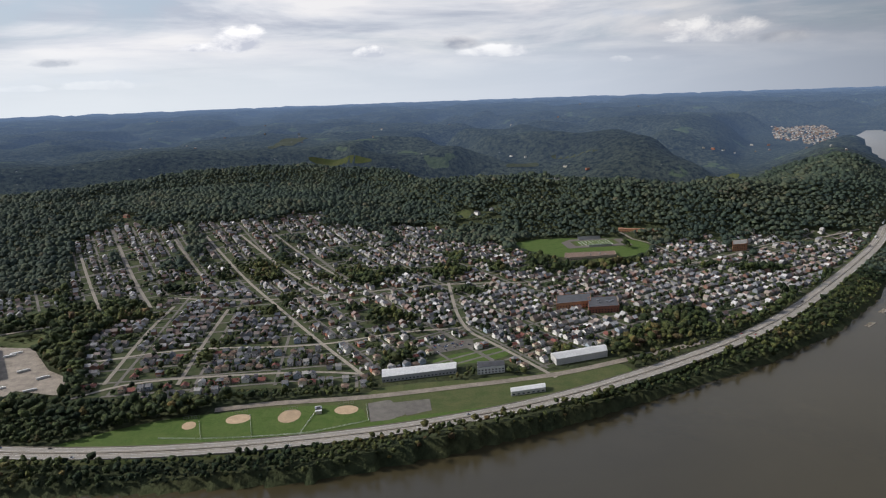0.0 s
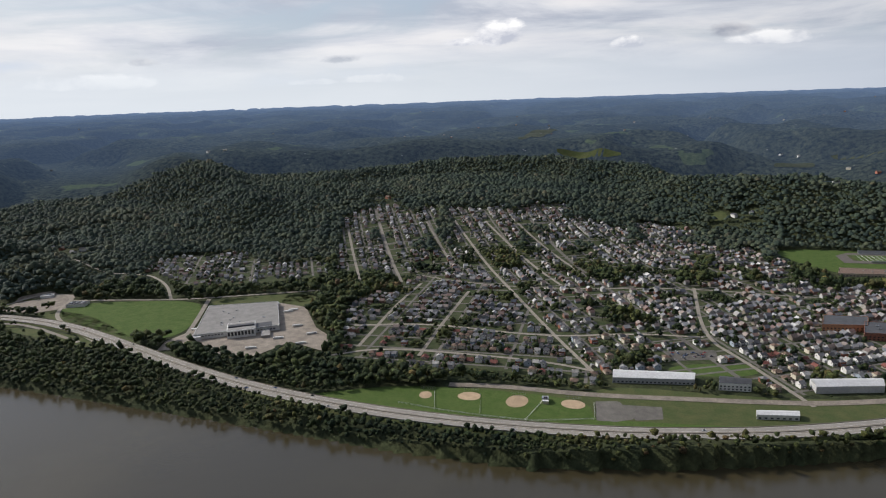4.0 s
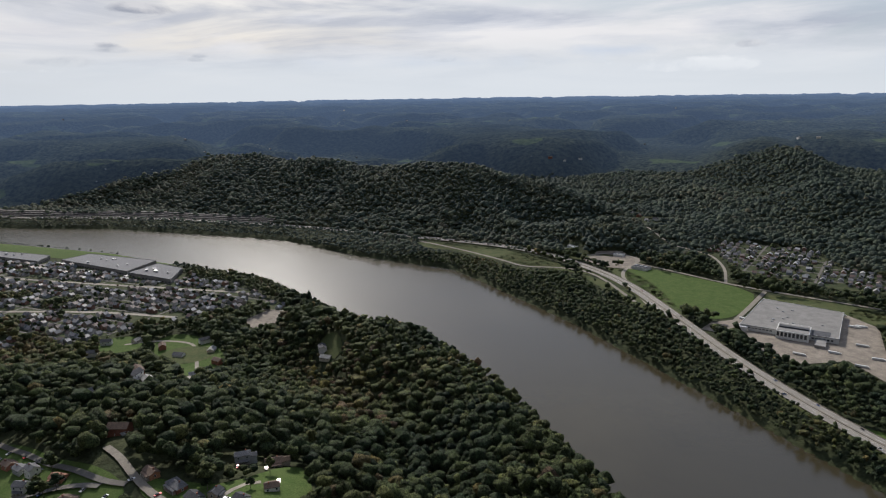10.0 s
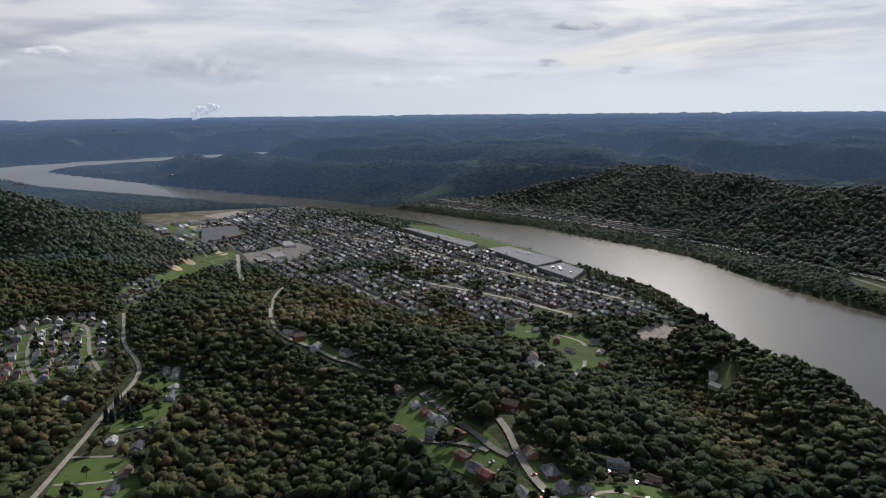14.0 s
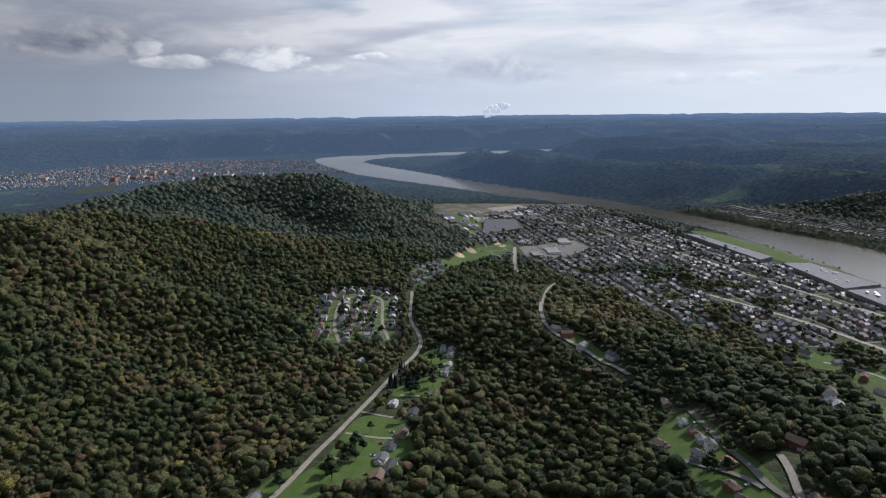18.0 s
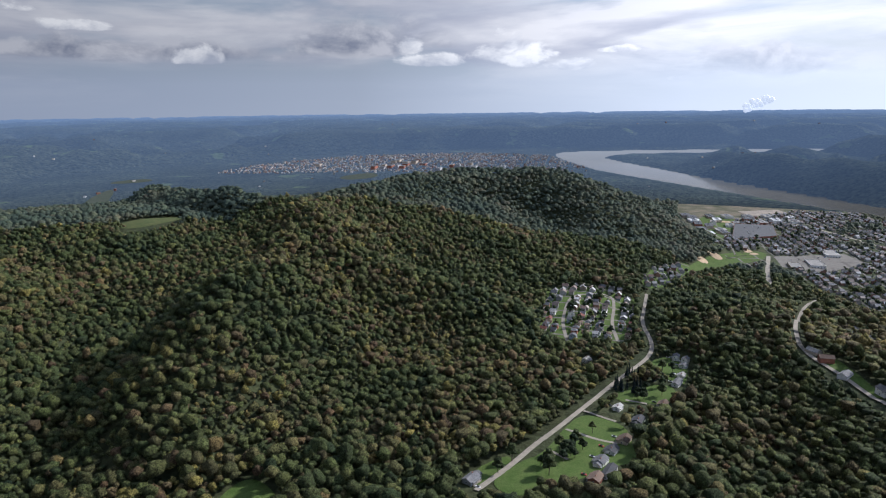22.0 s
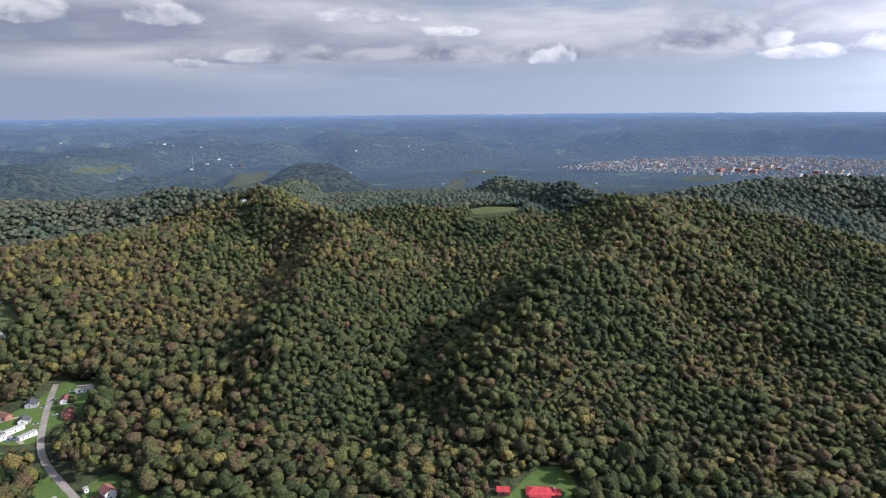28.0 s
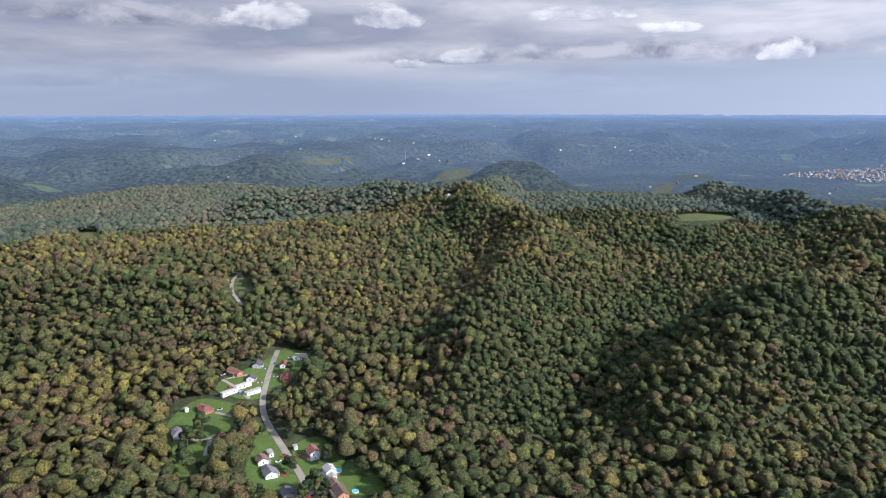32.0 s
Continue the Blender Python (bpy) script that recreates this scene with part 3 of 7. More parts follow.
NEIGH_LAWN = [(-1028, -63), (-1082, -31), (-1048, 15), (-951, 46), (-878, 24), (-686, -18), (-951, -41)]
NEIGH_LAWN_B = [(-1069, -139), (-1100, -114), (-1084, -69), (-1026, -69), (-1021, -119)]
NEIGH_ROAD = [(-702, -7), (-942, 3), (-1010, 5), (-1036, -16), (-1056, -58), (-1054, -95)]
NEIGH_HOUSES = [(-1067, -120), (-1063, -77), (-1015, -42), (-974, -20), (-1016, 17), (-976, 25), (-923, 30), (-882, -1), (-690, -57), (-680, -45), (-505, -56), (-637, -94), (-829, 159), (-808, 159)]
SLOPE_LAWN = [(-910, -469), (-1119, -553), (-1126, -470), (-1085, -426), (-982, -429), (-866, -423)]
SLOPE_LAWN_B = [(-750, -366), (-768, -359), (-715, -296), (-689, -265), (-681, -275), (-714, -325)]
SLOPE_HOUSES = [(-968, -489), (-877, -428), (-1077, -473), (-759, -374), (-739, -350), (-713, -317), (-695, -271), (-1068, -443), (-1046, -687), (-1114, -686), (-1025, -136), (-725, -71), (-710, -55)]
RAMP_GRASS_B = [(-1552, 537), (-1480, 598), (-1380, 710), (-1242, 748), (-1126, 760), (-1077, 766), (-1179, 709), (-1269, 650), (-1367, 617), (-1461, 563)]
RAMP_GRASS_C = [(-1119, 741), (-1066, 761), (-926, 751), (-839, 727), (-884, 716), (-962, 724), (-1057, 733)]
LOOP_LOT = [(-1205, 814), (-1237, 877), (-1206, 928), (-1149, 933), (-1091, 862), (-1130, 823)]

# ---------------------------------------------------------------- materials
def material(name):
    m = bpy.data.materials.new(name)
    m.use_nodes = True
    return m, Nodes(m.node_tree)


def finish(n, colour, rough=0.8, metal=0.0, bump=None, strength=0.3, distance=0.3, spec=0.3, **more):
    if not isinstance(colour, bpy.types.NodeSocket):
        colour = (*colour[:3], 1)
    b = n.add("ShaderNodeBsdfPrincipled", Base_Color=colour, Roughness=rough, Metallic=metal)
    b.inputs["Specular IOR Level"].default_value = spec
    for key, value in more.items():
        b.inputs[key.replace("_", " ")].default_value = value
    if bump is not None:
        h = n.add("ShaderNodeBump", Strength=strength, Distance=distance, Height=bump)
        n.tree.links.new(h.outputs[0], b.inputs["Normal"])
    n.add("ShaderNodeOutputMaterial", Surface=b.outputs[0])


def where(n):
    return n.add("ShaderNodeTexCoord").outputs["Object"]


def plan(n):
    return n.add("ShaderNodeAttribute", dict(attribute_name="plan")).outputs["Vector"]


def plain(name, colour, vary=0.25, size=2.0, rough=0.8, metal=0.0, grain=0.15, spec=0.3):
    """A surface of one colour with stains and grain; each object a little different."""
    m, n = material(name)
    p = where(n)
    info = n.add("ShaderNodeObjectInfo").outputs["Random"]
    big = n.ramp(n.noise(p, 1 / size, 5, 0.6), [(0.3, 1 - vary), (0.7, 1 + vary)])
    fine = n.ramp(n.noise(p, 7 / size, 3, 0.6), [(0.3, 1 - grain), (0.7, 1 + grain)])
    c = n.mix(1.0, n.mix(1.0, (*colour,), big, "MULTIPLY"), fine, "MULTIPLY")
    c = n.mix(1.0, c, n.ramp(info, [(0.0, 0.85), (1.0, 1.12)]), "MULTIPLY")
    finish(n, c, rough, metal, n.noise(p, 9 / size, 3), 0.2, 0.05, spec)
    return m


def foliage_material(name, stops, rough=0.8, mottle=1.0, relief=1.0):
    """Leaves: the tree's own tint picks the colour, each crown differs, clumps and leaves vary it."""
    m, n = material(name)
    p = where(n)
    tint = n.add("ShaderNodeAttribute", dict(attribute_name="tint")).outputs["Fac"]
    base = n.ramp(tint, stops)
    clump = n.ramp(n.noise(p, 0.42, 3, 0.65), [(0.32, 1 - 0.44 * mottle), (0.68, 1 + 0.44 * mottle)])
    leaf = n.ramp(n.noise(p, 0.95, 4, 0.72), [(0.36, 1 - 0.72 * mottle), (0.64, 1 + 0.80 * mottle)])
    c = n.mix(1.0, n.mix(1.0, base, clump, "MULTIPLY"), leaf, "MULTIPLY")
    own = n.add("ShaderNodeNewGeometry").outputs["Random Per Island"]
    c = n.mix(1.0, c, n.ramp(own, [(0.0, (0.76, 0.79, 0.84)), (0.4, (1.00, 1.02, 1.03)), (0.75, (1.18, 1.18, 1.12)), (1.0, (1.48, 1.44, 1.28))]), "MULTIPLY")
    finish(n, c, rough, 0, n.noise(p, 0.7, 5, 0.72), relief, 2.4, 0.10)
    # a crown is an open mass of level leaves: its shading leans towards the sky
    relief_node = next(q for q in n.tree.nodes if q.type == "BUMP")
    lean = n.vec("NORMALIZE", n.vec("ADD", n.add("ShaderNodeNewGeometry").outputs["Normal"], (0, 0, 1.0)).outputs[0]).outputs[0]
    n.tree.links.new(lean, relief_node.inputs["Normal"])
    return m


LEAF = foliage_material("leaves", [(0.0, (0.017, 0.029, 0.016)), (0.25, (0.030, 0.044, 0.019)), (0.50, (0.048, 0.062, 0.023)),
                                   (0.70, (0.072, 0.080, 0.028)), (0.84, (0.086, 0.074, 0.034)), (0.94, (0.096, 0.062, 0.036)), (1.0, (0.132, 0.120, 0.034))])
# distant woods: haze is put into the leaf colour, bluer and duller
HAZED_LEAF = foliage_material("far_leaves", [(0.0, (0.027, 0.041, 0.034)), (0.4, (0.042, 0.058, 0.042)), (0.8, (0.064, 0.074, 0.048)), (1.0, (0.078, 0.074, 0.050))], mottle=0.6, relief=0.5)
NEEDLE = foliage_material("needles", [(0.0, (0.012, 0.021, 0.022)), (1.0, (0.023, 0.036, 0.033))])
BARK = plain("bark", (0.10, 0.085, 0.07), 0.3, 0.6, 0.9)


def ground_material():
    m, n = material("forest_floor")
    p = plan(n)
    a = n.noise(p, 0.012, 6, 0.62)
    b = n.noise(p, 0.11, 4, 0.65)
    c = n.mix(n.ramp(a, [(0.35, 0.0), (0.65, 1.0)]), (0.034, 0.044, 0.022), (0.054, 0.060, 0.028))
    c = n.mix(1.0, c, n.ramp(b, [(0.3, 0.55), (0.7, 1.45)]), "MULTIPLY")
    finish(n, c, 0.95, 0, b, 1.0, 3.0, 0.1)
    return m


def backdrop_material():
    """Far hills: woods, pale fields, and blue haze painted as emission, growing towards the horizon."""
    m, n = material("far_hills")
    p = plan(n)
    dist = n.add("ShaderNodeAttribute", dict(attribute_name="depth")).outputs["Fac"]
    woods = n.noise(p, 0.05, 6, 0.74)
    patch = n.noise(p, 0.0021, 5, 0.6)
    field = n.ramp(n.noise(p, 0.0042, 3, 0.5), [(0.665, 0.0), (0.672, 1.0)])
    dots = n.ramp(n.noise(p, 0.045, 1, 0.4), [(0.80, 0.0), (0.83, 1.0)])
    c = n.mix(n.ramp(woods, [(0.38, 0.0), (0.62, 1.0)]), (0.006, 0.010, 0.009), (0.060, 0.068, 0.046))
    c = n.mix(1.0, c, n.ramp(patch, [(0.3, 0.6), (0.7, 1.35)]), "MULTIPLY")
    c = n.mix(n.math("MULTIPLY", field, 0.55), c, (0.09, 0.12, 0.045))
    c = n.mix(n.math("MULTIPLY", dots, 0.6), c, (0.35, 0.35, 0.33))
    relief = n.add("ShaderNodeBump", Strength=0.9, Distance=22.0, Height=n.noise(p, 0.02, 6, 0.7)).outputs[0]
    near = n.add("ShaderNodeBsdfPrincipled", Base_Color=c, Roughness=1.0, Normal=relief)
    near.inputs["Specular IOR Level"].default_value = 0.0
    # emitted haze colour, stronger with depth
    haze_glow = n.ramp(dist, [(0.0, (0.014, 0.022, 0.036)), (0.12, (0.040, 0.062, 0.102)), (0.35, (0.066, 0.100, 0.164)), (0.65, (0.098, 0.148, 0.240)), (1.0, (0.16, 0.24, 0.39))])
    glow = n.add("ShaderNodeEmission", Color=haze_glow, Strength=1.0)
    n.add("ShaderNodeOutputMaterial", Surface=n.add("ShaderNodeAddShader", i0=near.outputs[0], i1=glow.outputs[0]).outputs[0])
    return m


def water_material():
    m, n = material("river_water")
    p = where(n)
    silt = n.ramp(n.noise(p, 0.004, 5, 0.6, 0.5), [(0.3, (0.042, 0.035, 0.018)), (0.7, (0.056, 0.047, 0.025))])
    ripples = n.add("ShaderNodeMath", dict(operation="ADD"), i0=n.noise(p, 0.35, 4, 0.6), i1=n.math("MULTIPLY", n.noise(p, 0.03, 3), 1.6)).outputs[0]
    b = n.add("ShaderNodeBsdfPrincipled", Base_Color=silt, Roughness=0.20)
    b.inputs["Specular IOR Level"].default_value = 0.42
    h = n.add("ShaderNodeBump", Strength=0.12, Distance=0.5, Height=ripples)
    n.tree.links.new(h.outputs[0], b.inputs["Normal"])
    # emission brightens the far reaches, standing for haze and reflected sky
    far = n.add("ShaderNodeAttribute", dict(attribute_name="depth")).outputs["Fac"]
    haze_glow = n.ramp(far, [(0.0, (0.0, 0.0, 0.0)), (0.12, (0.085, 0.090, 0.100)), (0.32, (0.24, 0.26, 0.29))])
    n.add("ShaderNodeOutputMaterial", Surface=n.add("ShaderNodeAddShader", i0=b.outputs[0], i1=n.add("ShaderNodeEmission", Color=haze_glow).outputs[0]).outputs[0])
    return m


def grass_material(name, a, b, size=12.0):
    m, n = material(name)
    p = where(n)
    c = n.mix(n.ramp(n.noise(p, 1 / size, 5, 0.62), [(0.3, 0.0), (0.7, 1.0)]), a, b)
    c = n.mix(1.0, c, n.ramp(n.noise(p, 0.9, 4, 0.7), [(0.3, 0.7), (0.7, 1.3)]), "MULTIPLY")
    finish(n, c, 0.95, 0, n.noise(p, 1.1, 3), 0.4, 0.3, 0.1)
    return m


GROUND = ground_material()
BACKDROP = backdrop_material()
WATER = water_material()
MEADOW = grass_material("meadow_grass", (0.058, 0.080, 0.029), (0.096, 0.102, 0.044), 18)
# grass of the far fields, with bluish haze mixed into its colour
HAZED_MEADOW = grass_material("far_pasture", (0.046, 0.060, 0.046), (0.072, 0.082, 0.064), 18)
LAWN = grass_material("mown_lawn", (0.056, 0.096, 0.022), (0.088, 0.122, 0.036), 10)
TOWN_GRASS = grass_material("town_yards", (0.030, 0.050, 0.018), (0.080, 0.082, 0.045), 14)
ASPHALT = plain("worn_asphalt", (0.13, 0.12, 0.105), 0.22, 9, 0.9)
CONCRETE = plain("pale_concrete", (0.25, 0.222, 0.182), 0.2, 8, 0.85)
GRAVEL = plain("gravel_yard", (0.25, 0.215, 0.175), 0.3, 14, 0.95, 0, 0.25)
ROADWAY = plain("worn_concrete_lanes", (0.255, 0.235, 0.205), 0.15, 12, 0.85)
FLAT_COVER = grass_material("river_flat_cover", (0.040, 0.056, 0.026), (0.20, 0.165, 0.125), 60)
DIRT = plain("ball_field_dirt", (0.42, 0.31, 0.20), 0.15, 6, 0.95)


def attr_material(name, attribute="hue", rough=0.8, dirt=0.25, spec=0.3):
    """Takes each piece's own paint from a colour layer."""
    m, n = material(name)
    p = where(n)
    c = n.add("ShaderNodeAttribute", dict(attribute_name=attribute)).outputs["Color"]
    c = n.mix(1.0, c, n.ramp(n.noise(p, 0.5, 5, 0.6), [(0.3, 1 - dirt), (0.7, 1 + dirt * 0.6)]), "MULTIPLY")
    finish(n, c, rough, 0, n.noise(p, 3.0, 3), 0.2, 0.05, spec)
    return m


TOWN_WALL = attr_material("town_siding")
TOWN_ROOF = attr_material("town_shingles", rough=0.5, dirt=0.35, spec=0.5)

# ---------------------------------------------------------------- ground, river, far hills
def raw_mesh(name, verts, faces, mats, layers=(), smooth_faces=False, slots=None):
    """A mesh from arrays. faces: one array (n, 3 or 4). layers: (name, type, values on points)."""
    me = bpy.data.meshes.new(name)
    verts, faces = np.asarray(verts, np.float32), np.asarray(faces, np.int32)
    k = faces.shape[1]
    me.vertices.add(len(verts))
    me.vertices.foreach_set("co", verts.ravel())
    me.loops.add(faces.size)
    me.loops.foreach_set("vertex_index", faces.ravel())
    me.polygons.add(len(faces))
    me.polygons.foreach_set("loop_start", np.arange(len(faces), dtype=np.int32) * k)
    me.polygons.foreach_set("loop_total", np.full(len(faces), k, np.int32))
    if slots is not None:
        me.polygons.foreach_set("material_index", np.asarray(slots, np.int32))
    me.polygons.foreach_set("use_smooth", np.full(len(faces), bool(smooth_faces)))
    for title, kind, values in layers:
        layer = me.attributes.new(title, kind, "POINT")
        layer.data.foreach_set("color" if kind == "FLOAT_COLOR" else "vector" if kind == "FLOAT_VECTOR" else "value", np.asarray(values, np.float32).ravel())
    for m in mats:
        me.materials.append(m)
    me.update()
    me.validate()
    return me


def ring_sheet(i0, i1):
    rows = np.arange(i0, i1 + 1)
    r, dr = RINGS[rows], drawn_in(RINGS[rows])
    z = GZ[rows] - (r ** 2 / 1.48e7)[:, None] * (r > NEAR)[:, None]
    k = (dr / r)[:, None]
    zz = np.where((r > NEAR)[:, None], EYE_Z - (EYE_Z - z) * k, z)
    verts = np.stack([GX[rows] * k, GY[rows] * k, zz], -1).reshape(-1, 3)
    a, b = np.meshgrid(np.arange(len(rows) - 1), np.arange(TURNS), indexing="ij")
    b1 = (b + 1) % TURNS
    faces = np.stack([a * TURNS + b, (a + 1) * TURNS + b, (a + 1) * TURNS + b1, a * TURNS + b1], -1).reshape(-1, 4)[:, ::-1]
    true = np.stack([GX[rows], GY[rows], GZ[rows]], -1).reshape(-1, 3)
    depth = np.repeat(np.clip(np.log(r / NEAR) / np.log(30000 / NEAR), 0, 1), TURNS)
    return verts, faces, true, depth


SPLIT = int(np.searchsorted(RINGS, NEAR))
v, f, true, depth = ring_sheet(0, SPLIT)
tagged(new("ground", raw_mesh("ground", v, f, [GROUND], [("plan", "FLOAT_VECTOR", true)], True)),
       "dark wooded forest floor of river hills and valley bottoms", "ground", kind="structure")
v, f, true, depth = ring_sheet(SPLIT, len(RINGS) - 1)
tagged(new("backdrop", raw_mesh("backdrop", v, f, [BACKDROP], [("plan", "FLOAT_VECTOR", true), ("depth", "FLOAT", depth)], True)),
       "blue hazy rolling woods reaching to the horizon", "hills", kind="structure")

def even(line, n):
    line = np.array(line)
    s = np.concatenate([[0], np.cumsum(np.linalg.norm(np.diff(line[:, :2], axis=0), axis=1))])
    q = np.linspace(0, s[-1], n)
    return np.stack([np.interp(q, s, line[:, k]) for k in range(line.shape[1])], -1)



# the river: one level sheet wherever the ground dips under it
wet_at = GZ < 0.8
wet_at = wet_at | np.roll(wet_at, 1, 1) | np.roll(wet_at, -1, 1)
wet_at[1:] |= wet_at[:-1].copy()
wet_at[:-1] |= wet_at[1:].copy()
kk = (drawn_in(RINGS) / RINGS)[:, None]
level_z = np.where(RINGS > NEAR, EYE_Z - (EYE_Z + RINGS ** 2 / 1.48e7) * kk[:, 0], 0.0)
a, b = np.meshgrid(np.arange(len(RINGS) - 1), np.arange(TURNS), indexing="ij")
b1 = (b + 1) % TURNS
pick = wet_at[a, b] & wet_at[a + 1, b] & wet_at[a + 1, b1] & wet_at[a, b1] & (RINGS[a] < 9000)
f = np.stack([a * TURNS + b, (a + 1) * TURNS + b, (a + 1) * TURNS + b1, a * TURNS + b1], -1)[pick][:, ::-1]
used_, f = np.unique(f, return_inverse=True)
v = np.stack([GX * kk, GY * kk, np.broadcast_to(level_z[:, None], GX.shape)], -1).reshape(-1, 3)[used_]
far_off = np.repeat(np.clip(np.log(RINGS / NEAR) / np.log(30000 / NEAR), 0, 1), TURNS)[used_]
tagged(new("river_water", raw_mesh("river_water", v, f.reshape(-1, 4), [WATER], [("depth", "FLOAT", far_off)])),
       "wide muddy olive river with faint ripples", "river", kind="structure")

# ---------------------------------------------------------------- builders
def part(name, bm, mat, parent=None, label="", smooth_faces=False):
    """Links a bmesh as one mesh object, under a thing or a part."""
    me = bpy.data.meshes.new(name)
    bm.normal_update()
    bm.to_mesh(me)
    bm.free()
    for m in (mat if isinstance(mat, (list, tuple)) else [mat]):
        me.materials.append(m)
    if smooth_faces:
        me.polygons.foreach_set("use_smooth", np.ones(len(me.polygons), bool))
    ob = new(name, me)
    ob.parent = parent
    return tagged(ob, label)


def block(bm, x0, x1, y0, y1, z0, z1):
    v = [bm.verts.new(p) for p in ((x0, y0, z0), (x1, y0, z0), (x1, y1, z0), (x0, y1, z0), (x0, y0, z1), (x1, y0, z1), (x1, y1, z1), (x0, y1, z1))]
    for q in ((3, 2, 1, 0), (4, 5, 6, 7), (0, 1, 5, 4), (1, 2, 6, 5), (2, 3, 7, 6), (3, 0, 4, 7)):
        bm.faces.new([v[k] for k in q])
    return v


def prism(bm, outline, z0, z1):
    """An upright block over a plan outline given counter-clockwise."""
    lo = [bm.verts.new((x, y, z0)) for x, y in outline]
    hi = [bm.verts.new((x, y, z1)) for x, y in outline]
    bm.faces.new(hi)
    bm.faces.new(lo[::-1])
    n = len(outline)
    for k in range(n):
        bm.faces.new((lo[k], lo[(k + 1) % n], hi[(k + 1) % n], hi[k]))


def slab(bm, quad, thick):
    """A sloping slab: four corners of its upper side."""
    a = [bm.verts.new(p) for p in quad]
    b = [bm.verts.new((p[0], p[1], p[2] - thick)) for p in quad]
    bm.faces.new(a)
    bm.faces.new(b[::-1])
    for k in range(4):
        bm.faces.new((b[k], b[(k + 1) % 4], a[(k + 1) % 4], a[k]))


def tube(bm, base, top, r0, r1, sides=7):
    base, top = Vector(base), Vector(top)
    q = (top - base).to_track_quat("Z", "Y")
    ring = [q @ Vector((math.cos(6.2832 * k / sides), math.sin(6.2832 * k / sides), 0)) for k in range(sides)]
    lo = [bm.verts.new(base + p * r0) for p in ring]
    hi = [bm.verts.new(top + p * r1) for p in ring]
    for k in range(sides):
        bm.faces.new((lo[k], lo[(k + 1) % sides], hi[(k + 1) % sides], hi[k]))
    bm.faces.new(hi)


def to_edge(x, y, poly):
    """Moves points to the nearest place on the outline."""
    p = np.array(poly, float)
    best, bx, by = np.full(len(x), 1e9), x.copy(), y.copy()
    for a, b in zip(p, np.roll(p, -1, axis=0)):
        d = b - a
        t = np.clip(((x - a[0]) * d[0] + (y - a[1]) * d[1]) / max(d @ d, 1e-6), 0, 1)
        qx, qy = a[0] + t * d[0], a[1] + t * d[1]
        r = np.hypot(x - qx, y - qy)
        m = r < best
        best[m], bx[m], by[m] = r[m], qx[m], qy[m]
    return bx, by


def rounded(poly, times=2):
    p = np.array(poly, float)
    for _ in range(times):
        q = np.roll(p, -1, axis=0)
        p = np.stack([0.75 * p + 0.25 * q, 0.25 * p + 0.75 * q], 1).reshape(-1, 2)
    return p


def drape(name, poly, mat, label, category="ground", lift=0.5, cell=7.0, soften=True, clear=True):
    """A patch of ground cover over an outline, lying on the ground sheet."""
    if len(poly) < 3:
        return None
    out = rounded(poly) if soften else np.array(poly, float)
    far = np.hypot(*out.mean(0)) > NEAR - 60
    if clear and not far:
        OPEN.append(out)
    if far:
        cell = max(cell, 25.0)
    lo, hi = out.min(0), out.max(0)
    nx, ny = int((hi[0] - lo[0]) / cell) + 2, int((hi[1] - lo[1]) / cell) + 2
    cx, cy = np.meshgrid(lo[0] + (np.arange(nx) + 0.5) * cell, lo[1] + (np.arange(ny) + 0.5) * cell, indexing="ij")
    keep = inside(cx, cy, out)
    a, b = np.nonzero(keep)
    if not len(a):
        return None
    ids = np.stack([a * (ny + 1) + b, (a + 1) * (ny + 1) + b, (a + 1) * (ny + 1) + b + 1, a * (ny + 1) + b + 1], -1)
    used, faces = np.unique(ids, return_inverse=True)
    faces = faces.reshape(-1, 4)
    x, y = lo[0] + (used // (ny + 1)) * cell, lo[1] + (used % (ny + 1)) * cell
    edge = np.bincount(faces.ravel(), minlength=len(used)) < 4
    x[edge], y[edge] = to_edge(x[edge], y[edge], out)
    if far:
        pts = np.array([place(*q)[:3] for q in zip(x, y)])
        verts = pts + [0, 0, 2.5]
    else:
        verts = np.stack([x, y, ground(x, y) + lift], -1)
    return tagged(new(name, raw_mesh(name, verts, faces, [mat], (), True)), label, category, kind="structure")


def dense(line, step=8.0):
    p = np.array(line, float)
    # rounded corners
    for _ in range(2):
        if len(p) > 2:
            p = np.concatenate([p[:1], np.stack([0.75 * p[:-1] + 0.25 * p[1:], 0.25 * p[:-1] + 0.75 * p[1:]], 1).reshape(-1, 2), p[-1:]])
    n = max(2, int(np.sum(np.linalg.norm(np.diff(p, axis=0), axis=1)) / step) + 1)
    return even(p, n)


def sides_of(p):
    d = np.gradient(p, axis=0)
    d /= np.linalg.norm(d, axis=1)[:, None] + 1e-9
    return np.stack([-d[:, 1], d[:, 0]], -1)


def road(name, line, width, mat, label, category="road", lift=0.75, clear=6.0, across=2):
    p = dense(line)
    n = sides_of(p)
    offs = np.linspace(-width / 2, width / 2, across + 1)
    q = p[:, None] + n[:, None] * offs[None, :, None]
    z = ground(q[..., 0], q[..., 1]).max(axis=1, keepdims=True) * 0.7 + ground(q[..., 0], q[..., 1]) * 0.3 + lift
    verts = np.concatenate([q, z[..., None]], -1).reshape(-1, 3)
    k = across + 1
    i, j = np.meshgrid(np.arange(len(p) - 1), np.arange(across), indexing="ij")
    faces = np.stack([i * k + j, i * k + j + 1, (i + 1) * k + j + 1, (i + 1) * k + j], -1).reshape(-1, 4)[:, ::-1]
    LANES.append((p, width / 2 + clear))
    return tagged(new(name, raw_mesh(name, verts, faces, [mat], (), True)), label, category, kind="structure")


